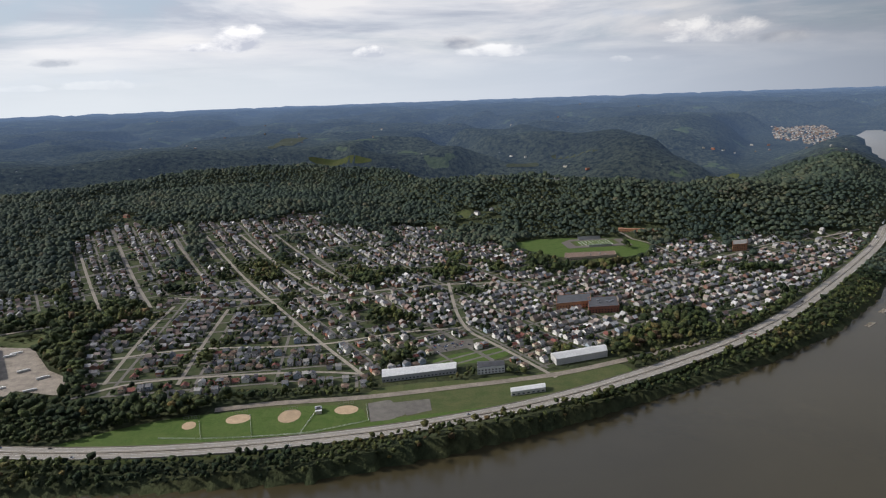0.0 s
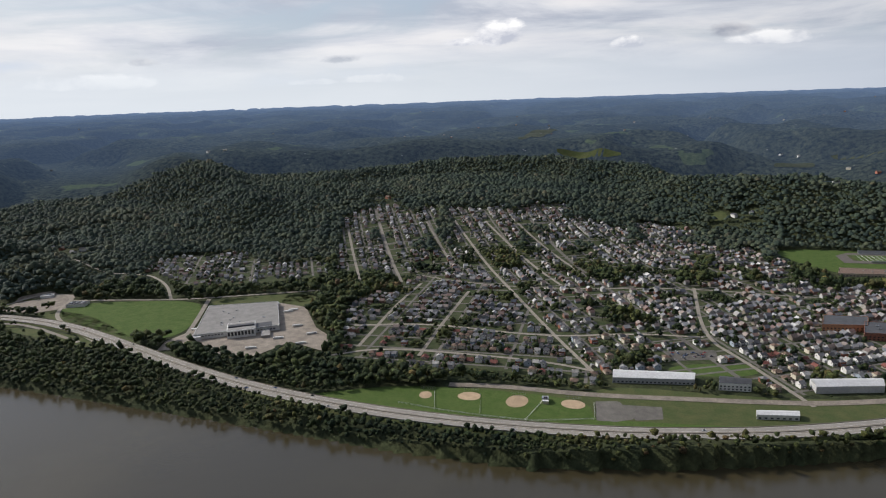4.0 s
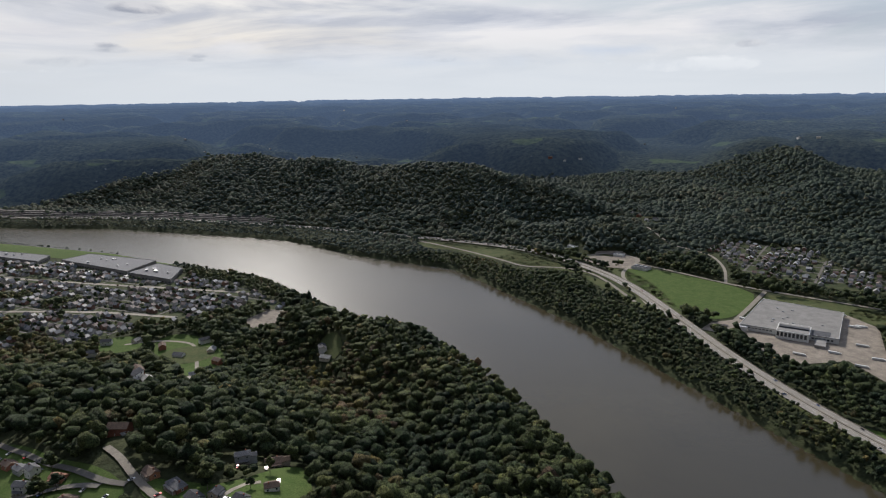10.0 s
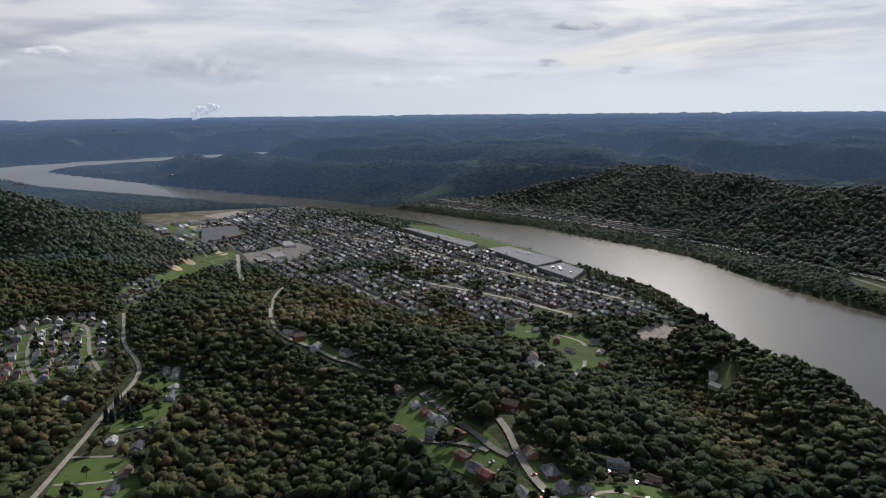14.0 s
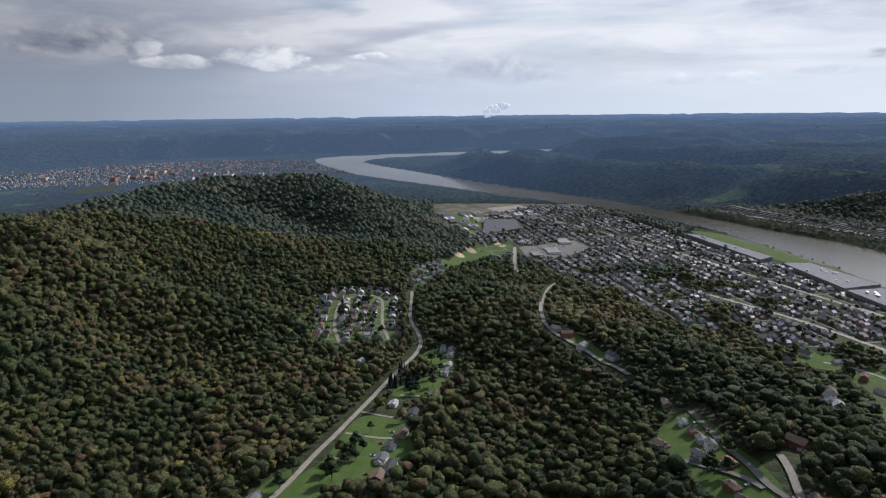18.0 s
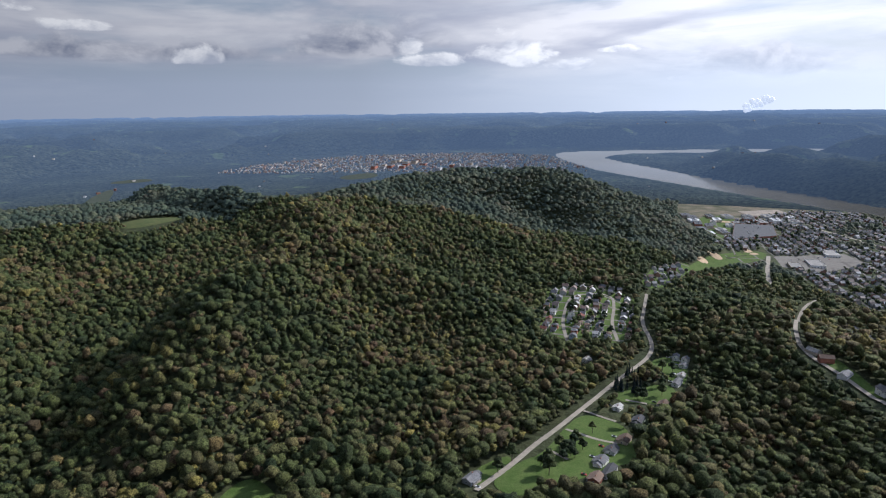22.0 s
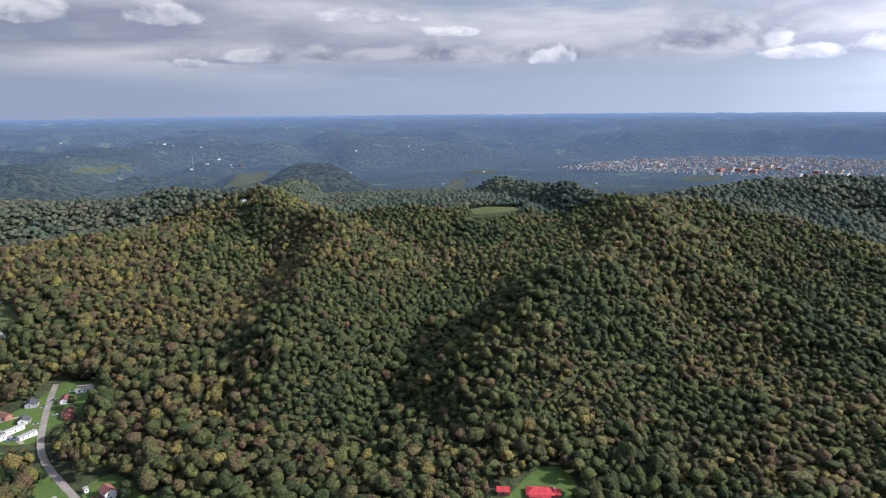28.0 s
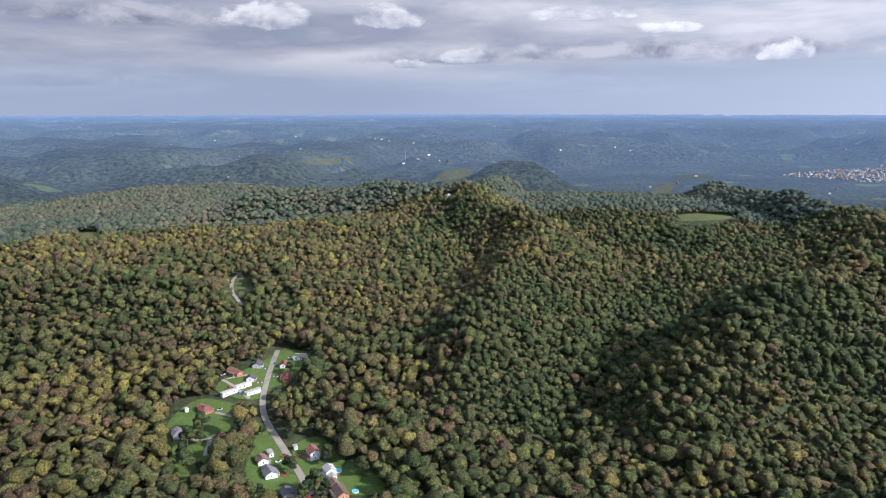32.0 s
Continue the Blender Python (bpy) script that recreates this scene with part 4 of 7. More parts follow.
def empty_thing(name, m, label, category, group=""):
    e = new(name)
    e.empty_display_size = 0.5
    e.matrix_world = m
    return tagged(e, label, category, group)


# paints and roofs
def siding(name, colour):
    m, n = material(name)
    p = where(n)
    lines = n.ramp(n.add("ShaderNodeMath", dict(operation="FRACT"), i0=n.math("MULTIPLY", n.add("ShaderNodeSeparateXYZ", i0=p).outputs[2], 4.5)).outputs[0], [(0.0, 0.75), (0.14, 1.0)])
    c = n.mix(1.0, colour, n.ramp(n.noise(p, 0.35, 5, 0.6), [(0.3, 0.82), (0.7, 1.08)]), "MULTIPLY")
    finish(n, n.mix(1.0, c, lines, "MULTIPLY"), 0.7, 0, lines, 0.3, 0.03)
    return m


def shingle(name, colour):
    m, n = material(name)
    p = where(n)
    spots = n.add("ShaderNodeTexVoronoi", Vector=p, Scale=2.6).outputs["Color"]
    tone = n.ramp(n.add("ShaderNodeSeparateXYZ", i0=spots).outputs[0], [(0.0, 0.75), (1.0, 1.25)])
    c = n.mix(1.0, n.mix(1.0, colour, tone, "MULTIPLY"), n.ramp(n.noise(p, 0.3, 5, 0.6), [(0.3, 0.75), (0.7, 1.2)]), "MULTIPLY")
    c = n.mix(1.0, c, n.ramp(n.add("ShaderNodeObjectInfo").outputs["Random"], [(0.0, 0.75), (1.0, 1.25)]), "MULTIPLY")
    finish(n, c, 0.9, 0, n.noise(p, 6, 3), 0.4, 0.04)
    return m


PAINT = {k: siding("siding_" + k, c) for k, c in dict(white=(0.72, 0.71, 0.68), cream=(0.60, 0.55, 0.44), grey=(0.40, 0.41, 0.42), blue=(0.34, 0.40, 0.46), tan=(0.45, 0.38, 0.30), green=(0.30, 0.36, 0.30)).items()}
PAINT["brick"] = plain("red_brick", (0.30, 0.125, 0.085), 0.2, 1.5, 0.9, 0, 0.25)
PAINT["orange"] = plain("orange_brick", (0.40, 0.20, 0.11), 0.2, 1.5, 0.9, 0, 0.25)
TOPS = {k: shingle("shingles_" + k, c) for k, c in dict(grey=(0.15, 0.15, 0.155), dark=(0.065, 0.066, 0.072), brown=(0.15, 0.105, 0.08), maroon=(0.19, 0.075, 0.06), rust=(0.27, 0.14, 0.09), pale=(0.33, 0.32, 0.30), scarlet=(0.42, 0.045, 0.05)).items()}
GLASS = plain("window_glass", (0.035, 0.042, 0.05), 0.2, 2, 0.08, 0, 0.05, 0.6)
TRIM = plain("white_trim", (0.72, 0.72, 0.70), 0.08, 3, 0.6)
METAL_ROOF = plain("pale_metal_roof", (0.58, 0.58, 0.57), 0.10, 14, 0.5)
FLAT_ROOF = plain("flat_grey_roof", (0.25, 0.24, 0.225), 0.18, 12, 0.9)
DARK_ROOF = plain("dark_tar_roof", (0.075, 0.078, 0.085), 0.25, 9, 0.85)
BRICK_WALL = PAINT["brick"]
STEEL = plain("grey_steel", (0.32, 0.33, 0.34), 0.15, 3, 0.45, 0.7)
POOL = plain("pool_water", (0.05, 0.42, 0.50), 0.1, 2, 0.08, 0, 0.05, 0.5)
BRICKS_PALE = plain("weathered_rock", (0.12, 0.11, 0.10), 0.35, 9, 0.95, 0, 0.3)

_panes = {}


def pane_mesh(w_, h_):
    key = (w_, h_)
    if key not in _panes:
        bm = bmesh.new()
        block(bm, -w_ / 2, w_ / 2, -0.10, 0.06, -h_ / 2, h_ / 2)
        me = bpy.data.meshes.new("window")
        bm.to_mesh(me)
        bm.free()
        for f_ in me.polygons:
            f_.material_index = 0
        me.materials.append(GLASS)
        bm = bmesh.new()
        for x0, x1, z0, z1 in ((-w_ / 2 - 0.12, w_ / 2 + 0.12, h_ / 2, h_ / 2 + 0.12), (-w_ / 2 - 0.12, w_ / 2 + 0.12, -h_ / 2 - 0.12, -h_ / 2), (-w_ / 2 - 0.12, -w_ / 2, -h_ / 2, h_ / 2), (w_ / 2, w_ / 2 + 0.12, -h_ / 2, h_ / 2)):
            block(bm, x0, x1, -0.14, 0.04, z0, z1)
        fr = bpy.data.meshes.new("frame")
        bm.to_mesh(fr)
        bm.free()
        fr.materials.append(TRIM)
        _panes[key] = me, fr
    return _panes[key]


def window_on(parent, x, y, z, turn, w_=1.1, h_=1.4, framed=True):
    me, fr = pane_mesh(w_, h_)
    ob = new("window", me)
    ob.parent = parent
    ob.matrix_local = pose(x, y, z, 0, 0, turn)
    if framed:
        f_ = new("frame", fr)
        f_.parent = ob
    return ob


def house(m, wide, deep, floors, paint, top, label, group="", style="gable", porch=True, chimney=True, wing=0.0, windows=4, pitch=0.55, framed=False, deck=False):
    """A dwelling; its front faces -y. Walls sink a little into the slope they stand on."""
    e = empty_thing("house", m, label, "house", group)
    h = 2.75 * floors + 0.4
    w2, d2 = wide / 2, deep / 2
    rise = d2 * pitch
    wall = PAINT[paint]
    bm = bmesh.new()
    block(bm, -w2, w2, -d2, d2, -2.2, h)
    if style == "gable":
        for x in (-w2, w2):
            a, b, c = bm.verts.new((x, -d2, h)), bm.verts.new((x, d2, h)), bm.verts.new((x, 0, h + rise))
            bm.faces.new((a, b, c) if x > 0 else (c, b, a))
    body = part("body", bm, wall, e)
    o = 0.45
    bm = bmesh.new()
    if style == "gable":
        eave, t = h - o * pitch, 0.22
        slab(bm, [(-w2 - o, -d2 - o, eave + t), (w2 + o, -d2 - o, eave + t), (w2 + o, 0, h + rise + t), (-w2 - o, 0, h + rise + t)], t)
        slab(bm, [(-w2 - o, 0, h + rise + t), (w2 + o, 0, h + rise + t), (w2 + o, d2 + o, eave + t), (-w2 - o, d2 + o, eave + t)], t)
    else:
        ridge = max(0.3, w2 - d2)
        base = [bm.verts.new(p) for p in ((-w2 - o, -d2 - o, h), (w2 + o, -d2 - o, h), (w2 + o, d2 + o, h), (-w2 - o, d2 + o, h))]
        top_ = [bm.verts.new((-ridge, 0, h + rise)), bm.verts.new((ridge, 0, h + rise))]
        bm.faces.new(base[::-1])
        bm.faces.new((base[0], base[1], top_[1], top_[0]))
        bm.faces.new((base[1], base[2], top_[1]))
        bm.faces.new((base[2], base[3], top_[0], top_[1]))
        bm.faces.new((base[3], base[0], top_[0]))
    part("roof", bm, TOPS[top], e)
    if wing:
        bm = bmesh.new()
        wx0, wx1 = w2 - 0.05, w2 + wing
        block(bm, wx0, wx1, -d2 * 0.7, d2 * 0.75, -2.2, h * 0.72 if floors > 1 else h - 0.3)
        side = part("wing", bm, wall, e)
        hh = h * 0.72 if floors > 1 else h - 0.3
        bm = bmesh.new()
        mid_, r2 = 0.02 * d2, d2 * 0.4
        slab(bm, [(wx0, -d2 * 0.7 - o, hh), (wx1 + o, -d2 * 0.7 - o, hh), (wx1 + o, mid_, hh + r2), (wx0, mid_, hh + r2)], 0.2)
        slab(bm, [(wx0, mid_, hh + r2), (wx1 + o, mid_, hh + r2), (wx1 + o, d2 * 0.75 + o, hh), (wx0, d2 * 0.75 + o, hh)], 0.2)
        part("wing_roof", bm, TOPS[top], e)
    if chimney:
        bm = bmesh.new()
        block(bm, w2 * 0.35, w2 * 0.35 + 0.75, 0.3, 0.95, h, h + rise + 0.9)
        part("chimney", bm, PAINT["brick"], e)
    if porch:
        bm = bmesh.new()
        slab(bm, [(-w2 * 0.8, -d2 - 2.2, 2.45), (w2 * 0.8, -d2 - 2.2, 2.45), (w2 * 0.8, -d2, 3.0), (-w2 * 0.8, -d2, 3.0)], 0.18)
        pr = part("porch_roof", bm, TOPS[top], e)
        bm = bmesh.new()
        block(bm, -w2 * 0.8, w2 * 0.8, -d2 - 2.1, -d2, -0.8, 0.35)
        part("porch_floor", bm, CONCRETE, e)
        if framed:
            for x in (-w2 * 0.75, 0, w2 * 0.75):
                bm = bmesh.new()
                block(bm, x - 0.08, x + 0.08, -d2 - 2.05, -d2 - 1.9, 0.35, 2.4)
                part("post", bm, TRIM, e)
    if deck:
        bm = bmesh.new()
        block(bm, -w2 * 0.6, w2 * 0.6, d2, d2 + 3.2, 0.3, 0.6)
        dk = part("deck", bm, TOPS["maroon"], e)
    bm = bmesh.new()
    block(bm, -0.5, 0.5, -d2 - 0.05, -d2 + 0.1, 0.35, 2.4)
    part("door", bm, TOPS["dark"], e)
    spots_ = [(-w2 * 0.6, -d2, 1.75, 0), (w2 * 0.6, -d2, 1.75, 0), (-w2, 0, 1.75, -90), (w2, 0, 1.75, 90), (-w2 * 0.6, d2, 1.75, 180), (w2 * 0.6, d2, 1.75, 180)]
    if floors > 1:
        spots_ = [(-w2 * 0.55, -d2, 4.5, 0), (w2 * 0.55, -d2, 4.5, 0), (-w2, -d2 * 0.4, 4.5, -90), (w2, -d2 * 0.4, 4.5, 90)] + spots_
    for x, y, z, t in spots_[:windows]:
        window_on(e, x, y, z, t, framed=framed)
    return e


# trees that stand alone
def lone_tree(m, tall, wide_, tint, label, group, seed=0):
    rng = np.random.RandomState(seed)
    e = empty_thing("tree", m, label, "tree", group)
    bm = bmesh.new()
    tube(bm, (0, 0, -0.6), (0.15, 0.1, tall * 0.45), 0.34, 0.2)
    for k in range(4):
        a = k * 1.6 + rng.rand()
        tube(bm, (0.1, 0.06, tall * (0.25 + 0.05 * k)), (math.cos(a) * wide_ * 0.5, math.sin(a) * wide_ * 0.5, tall * (0.55 + 0.06 * k)), 0.16, 0.06, 5)
    part("trunk", bm, BARK, e)
    vs, fs, base = [], [], 0
    for k in range(7):
        a, rr = k * 2.4 + rng.rand(), (0 if k == 6 else wide_ * rng.uniform(0.4, 0.6))
        v, f = crown_forms(2, 1, seed * 31 + k)[0]
        s = wide_ * rng.uniform(0.42, 0.6)
        c = np.array([math.cos(a) * rr, math.sin(a) * rr, tall * (0.82 if k == 6 else rng.uniform(0.48, 0.72))])
        vs.append(v * [s, s, s * 0.9] + c)
        fs.append(f + base)
        base += len(v)
    v = np.concatenate(vs)
    me = raw_mesh("crown", v, np.concatenate(fs), [LEAF], [("tint", "FLOAT", np.full(len(v), tint))], True)
    c = new("crown", me)
    c.parent = e
    return e


def lone_conifer(m, tall, wide_, label, group, seed=0):
    rng = np.random.RandomState(seed)
    e = empty_thing("conifer", m, label, "tree", group)
    bm = bmesh.new()
    tube(bm, (0, 0, -0.6), (0, 0, tall * 0.95), 0.26, 0.04)
    part("trunk", bm, BARK, e)
    vs, fs, base = [], [], 0
    for k in range(9):
        z0, rr = tall * (0.10 + 0.095 * k), wide_ * (1 - k / 9.6)
        n = 11
        for q in range(n):
            a = 6.283 * (q + 0.5 * (k % 2)) / n + rng.uniform(-0.1, 0.1)
            r1 = rr * rng.uniform(0.8, 1.12)
            w_ = 0.30
            vs.append(np.array([[math.cos(a - w_) * r1 * 0.75, math.sin(a - w_) * r1 * 0.75, z0 + 0.1], [math.cos(a) * r1, math.sin(a) * r1, z0 - 0.5],
                                [math.cos(a + w_) * r1 * 0.75, math.sin(a + w_) * r1 * 0.75, z0 + 0.1], [0, 0, z0 + tall * 0.17]]))
            fs.append(np.array([[0, 1, 3], [1, 2, 3]]) + base)
            base += 4
    v = np.concatenate(vs)
    c = new("crown", raw_mesh("crown", v, np.concatenate(fs), [NEEDLE], [("tint", "FLOAT", np.full(len(v), rng.rand()))]))
    c.parent = e
    return e

# ---------------------------------------------------------------- woods
OPEN = []      # outlines kept free of woods: (polygon)
LANES = []     # lines kept free of woods: (line, half width)
RAISED = []    # the same for the highway, which stands above the shore trees


TOWNS = []     # built-up outlines, where groves stand between the houses


def grove(x, y):
    """1 where a town keeps a clump of trees; more of them up the slopes."""
    return fractal(x, y, 75, 3, 77) > np.where(y > 1300, 0.53, np.where(y < 0, 0.61, 0.655))


def wooded(x, y, tall=0.0):
    """Where woods grow; with tall, where trees of that height leave the open ground in view."""
    if tall:
        far_side = (EYE_Z - ground(x, y)) / (EYE_Z - ground(x, y) - tall)
        shore = along(x, y, HIGHWAY)[0] < 60
        return wooded(x, y) & (wooded(x * far_side, y * far_side) | shore)
    ok = ~inside(x, y, RIVER)
    for line, half in RAISED:
        ok &= along(x, y, line)[0] > half
    for poly in TOWNS:
        ok &= ~inside(x, y, poly) | grove(x, y)
    for poly in OPEN:
        p = np.array(poly)
        box = (x > p[:, 0].min()) & (x < p[:, 0].max()) & (y > p[:, 1].min()) & (y < p[:, 1].max()) & ok
        if box.any():
            ok[box] = ~inside(x[box], y[box], poly)
    for line, half in LANES:
        p = np.array(line)[:, :2]
        box = (x > p[:, 0].min() - half) & (x < p[:, 0].max() + half) & (y > p[:, 1].min() - half) & (y < p[:, 1].max() + half) & ok
        if box.any():
            ok[box] = along(x[box], y[box], p)[0] > half
    return ok


def crown_forms(level, count, seed):
    """Crowns of unit radius heaped up from rounded boughs: lists of (verts, faces)."""
    rng = np.random.RandomState(seed)
    forms = []
    for _ in range(count):
        bm = bmesh.new()
        bmesh.ops.create_icosphere(bm, subdivisions=level, radius=1.0)
        v = np.array([p.co for p in bm.verts])
        f = np.array([[p.index for p in q.verts] for q in bm.faces])
        bm.free()
        n = 16 if level > 1 else 7
        lobes = rng.normal(size=(n, 3))
        lobes[:, 2] = np.abs(lobes[:, 2]) * 0.9 - 0.1
        lobes /= np.linalg.norm(lobes, axis=1)[:, None]
        reach = 0.80 if level > 1 else 0.70
        lift = np.max(np.clip((v @ lobes.T - reach) / (1 - reach), 0, 1) ** 0.55 * rng.uniform(0.55, 1.0, n), axis=1)
        v = v * (0.62 + 0.46 * lift + (0.46 if level > 1 else 0.60) * (rng.rand(len(v)) - 0.42))[:, None]
        v[:, 2] *= rng.uniform(0.85, 1.15)
        f = f[v[f][:, :, 2].max(1) > -0.22]
        v[v[:, 2] < -0.3, 2] *= 0.6
        keep, f = np.unique(f, return_inverse=True)
        forms.append((v[keep], f.reshape(-1, 3)))
    return forms


def far_forms(count, seed):
    """Low domes of two uneven rings and a top, for woods far off."""
    rng = np.random.RandomState(seed)
    forms = []
    for _ in range(count):
        a = np.arange(6) * 1.0472
        r0, r1 = rng.uniform(0.8, 1.15, 6), rng.uniform(0.5, 0.85, 6)
        v = np.concatenate([np.stack([np.cos(a) * r0, np.sin(a) * r0, rng.uniform(-0.3, 0.0, 6)], -1),
                            np.stack([np.cos(a + 0.5) * r1, np.sin(a + 0.5) * r1, rng.uniform(0.45, 0.8, 6)], -1),
                            [[rng.uniform(-0.2, 0.2), rng.uniform(-0.2, 0.2), rng.uniform(0.8, 1.1)]]])
        k = np.arange(6)
        j = (k + 1) % 6
        f = np.concatenate([np.stack([k, j, k + 6], -1), np.stack([j, j + 6, k + 6], -1), np.stack([k + 6, j + 6, np.full(6, 12)], -1)])
        forms.append((v, f))
    return forms


def scatter(forms, x, y, z, radius, height, tint, rng):
    """Joins one crown a place into arrays: radius sideways, height of the crown's body."""
    pick = rng.randint(len(forms), size=len(x))
    turn = rng.rand(len(x)) * 6.283
    vs, fs, ts, base = [], [], [], 0
    for k, (v, f) in enumerate(forms):
        m = np.nonzero(pick == k)[0]
        if not len(m):
            continue
        c, s = np.cos(turn[m])[:, None], np.sin(turn[m])[:, None]
        px_ = (v[:, 0] * c - v[:, 1] * s) * radius[m, None] + x[m, None]
        py_ = (v[:, 0] * s + v[:, 1] * c) * radius[m, None] + y[m, None]
        pz_ = v[:, 2] * height[m, None] + z[m, None]
        vs.append(np.stack([px_, py_, pz_], -1).reshape(-1, 3))
        fs.append((f[None] + (base + np.arange(len(m)) * len(v))[:, None, None]).reshape(-1, 3))
        ts.append(np.repeat(tint[m], len(v)))
        base += len(m) * len(v)
    return np.concatenate(vs), np.concatenate(fs), np.concatenate(ts)


def tree_tint(x, y, rng):
    """0 deep green to 1 autumn: stands of the slopes turn first, single trees stand out."""
    stand = fractal(x, y, 120, 3, 21)
    south = smooth(-150, -450, y)
    t = 0.43 + 0.95 * (stand - 0.5) + 0.16 * south + 0.14 * smooth(-250, -450, x) * smooth(200, 50, y) * smooth(-700, -350, y) + 0.22 * smooth(-60, 240, x) * south + rng.normal(size=len(x)) * 0.15
    odd = rng.rand(len(x))
    t = np.where(odd > 0.992, 0.97, t)
    return np.clip(t, 0.02, 0.99)


# ground that the hills hide from the air above the first hill carries fewer, broader trees
_rise = np.arctan2(GZ + 16 - EYE_Z, RINGS[:, None])
_skyline = np.maximum.accumulate(np.vstack([np.full((1, TURNS), -2.0), _rise[:-1]]), axis=0)
HIDDEN = _rise + 0.004 < _skyline


def behind(x, y):
    i = np.clip(np.searchsorted(RINGS, np.hypot(x, y)) - 1, 0, len(RINGS) - 1)
    return HIDDEN[i, ((np.arctan2(-x, y) % (2 * np.pi)) / (2 * np.pi) * TURNS).astype(int) % TURNS]


def woods(name, r0, r1, step, level, size, seed, label, thin=1.0, leaf=None):
    rng = np.random.RandomState(seed)
    n = int(r1 / step) + 1
    gx, gy = np.meshgrid(np.arange(-n, n + 1) * step, np.arange(-n, n + 1) * step)
    gx = (gx + (np.arange(gx.shape[0]) % 2)[:, None] * step * 0.5).ravel()
    gy = gy.ravel()
    gx, gy = gx + rng.uniform(-0.5, 0.5, len(gx)) * step, gy + rng.uniform(-0.5, 0.5, len(gy)) * step
    r = np.hypot(gx, gy)
    left = np.degrees(np.arctan2(-gx, gy)) % 360
    seen = ((left < 230) | (left > 322))
    keep = (r >= r0) & (r < r1) & seen & (rng.rand(len(gx)) < thin)
    gx, gy = gx[keep], gy[keep]
    hid = behind(gx, gy)
    keep = ~hid | (rng.rand(len(gx)) < 0.25)
    gx, gy, hid = gx[keep], gy[keep], hid[keep]
    keep = wooded(gx, gy)
    gx, gy, hid = gx[keep], gy[keep], hid[keep]
    gz = ground(gx, gy)
    big = (0.66 + 0.95 * rng.rand(len(gx)) ** 2.2) * (0.80 + 0.4 * fractal(gx, gy, 90, 2, 30))
    shore = np.minimum(along(gx, gy, BANK_FAR)[0], along(gx, gy, BANK_NEAR)[0] + 40 * (gx > -1200))
    big = big * (0.70 + 0.30 * smooth(40, 150, shore))
    rad = size * big * np.where(hid, 2.0, 1.18)
    hgt = rad * (rng.uniform(0.8, 1.4, len(gx)) if level else rng.uniform(0.7, 1.0, len(gx)))
    tall = rng.uniform(6.5, 12, len(gx)) * (0.3 + 0.7 * big)
    tight = ~wooded(gx, gy, 15.0) | ~wooded(gx, gy, 9.0)
    rad, hgt, tall = np.where(tight, 0.72 * rad, rad), np.where(tight, 0.75 * hgt, hgt), np.where(tight, 2.4 + 0.2 * tall, tall)
    keep = ~tight | wooded(gx, gy, 6.0)
    gx, gy, gz, rad, hgt, tall = gx[keep], gy[keep], gz[keep], rad[keep], hgt[keep], tall[keep]
    forms = crown_forms(level, 9, seed) if level else far_forms(9, seed)
    v, f, t = scatter(forms, gx, gy, gz + tall, rad, hgt, tree_tint(gx, gy, rng), rng)
    ob = new(name, raw_mesh(name, v, f, [leaf or LEAF], [("tint", "FLOAT", t)], True))
    tagged(ob, label, "woods", kind="stuff")
    return len(gx), len(f)



# ---------------------------------------------------------------- roads, fields and yards
HIGHWAY = [(1500, 2060), (1160, 1680), (956, 1428), (620, 1077), (457, 931), (298, 829), (133, 740), (-3, 693), (-126, 666), (-304, 647), (-492, 656), (-660, 690),
           (-813, 735), (-1018, 790), (-1207, 785), (-1350, 747), (-1488, 648), (-1600, 545), (-1760, 410), (-1930, 235), (-2039, 101), (-2157, -37), (-2266, -199), (-2344, -385), (-2493, -614)]
hw = dense(HIGHWAY, 12.0)
hn = sides_of(hw)
hg = ground(hw[:, 0], hw[:, 1])
hz = np.convolve(np.pad(np.maximum(hg, 15), 12, mode="edge"), np.ones(25) / 25, "valid") + 2.2
OVER = ((hw[:, 0] > 330) & (hw[:, 0] < 760)) | ((hw[:, 0] > -860) & (hw[:, 0] < -560)) | ((hw[:, 0] > -1330) & (hw[:, 0] < -1200))


def ribbon(offsets, heights, rows=None):
    """A strip along the highway: its cross section as offsets and heights over the deck."""
    sel = np.arange(len(hw)) if rows is None else rows
    q = hw[sel, None] + hn[sel, None] * np.array(offsets)[None, :, None]
    z = hz[sel, None] + np.array(heights)[None]
    verts = np.concatenate([q, z[..., None]], -1).reshape(-1, 3)
    k = len(offsets)
    i, j = np.meshgrid(np.arange(len(sel) - 1), np.arange(k - 1), indexing="ij")
    return verts, np.stack([i * k + j, i * k + j + 1, (i + 1) * k + j + 1, (i + 1) * k + j], -1).reshape(-1, 4)[:, ::-1]


RAISED.append((hw, 16.0))
v, f = ribbon([-13, -12.9, -12.4, -12.3, -0.3, -0.25, 0.25, 0.3, 12.3, 12.4, 12.9, 13], [-1.6, 0.7, 0.7, 0, 0, 0.8, 0.8, 0, 0, 0.7, 0.7, -1.6])
highway = tagged(new("highway", raw_mesh("highway", v, f, [CONCRETE])), "pale concrete four-lane divided highway along the river bank", "highway", kind="structure")
for off in (-11.0, -4.6, -1.2, 1.2, 4.6, 11.0):
    v, f = ribbon([off - 0.12, off + 0.12], [0.02, 0.02])
    ln = new("lane_line", raw_mesh("lane_line", v, f, [TRIM]))
    ln.parent = highway
for off in (-7.8, 7.8):
    v, f = ribbon([off - 2.9, off, off + 2.9], [0.008, 0.010, 0.008])
    ln = new("carriageway", raw_mesh("carriageway", v, f, [ROADWAY]))
    ln.parent = highway
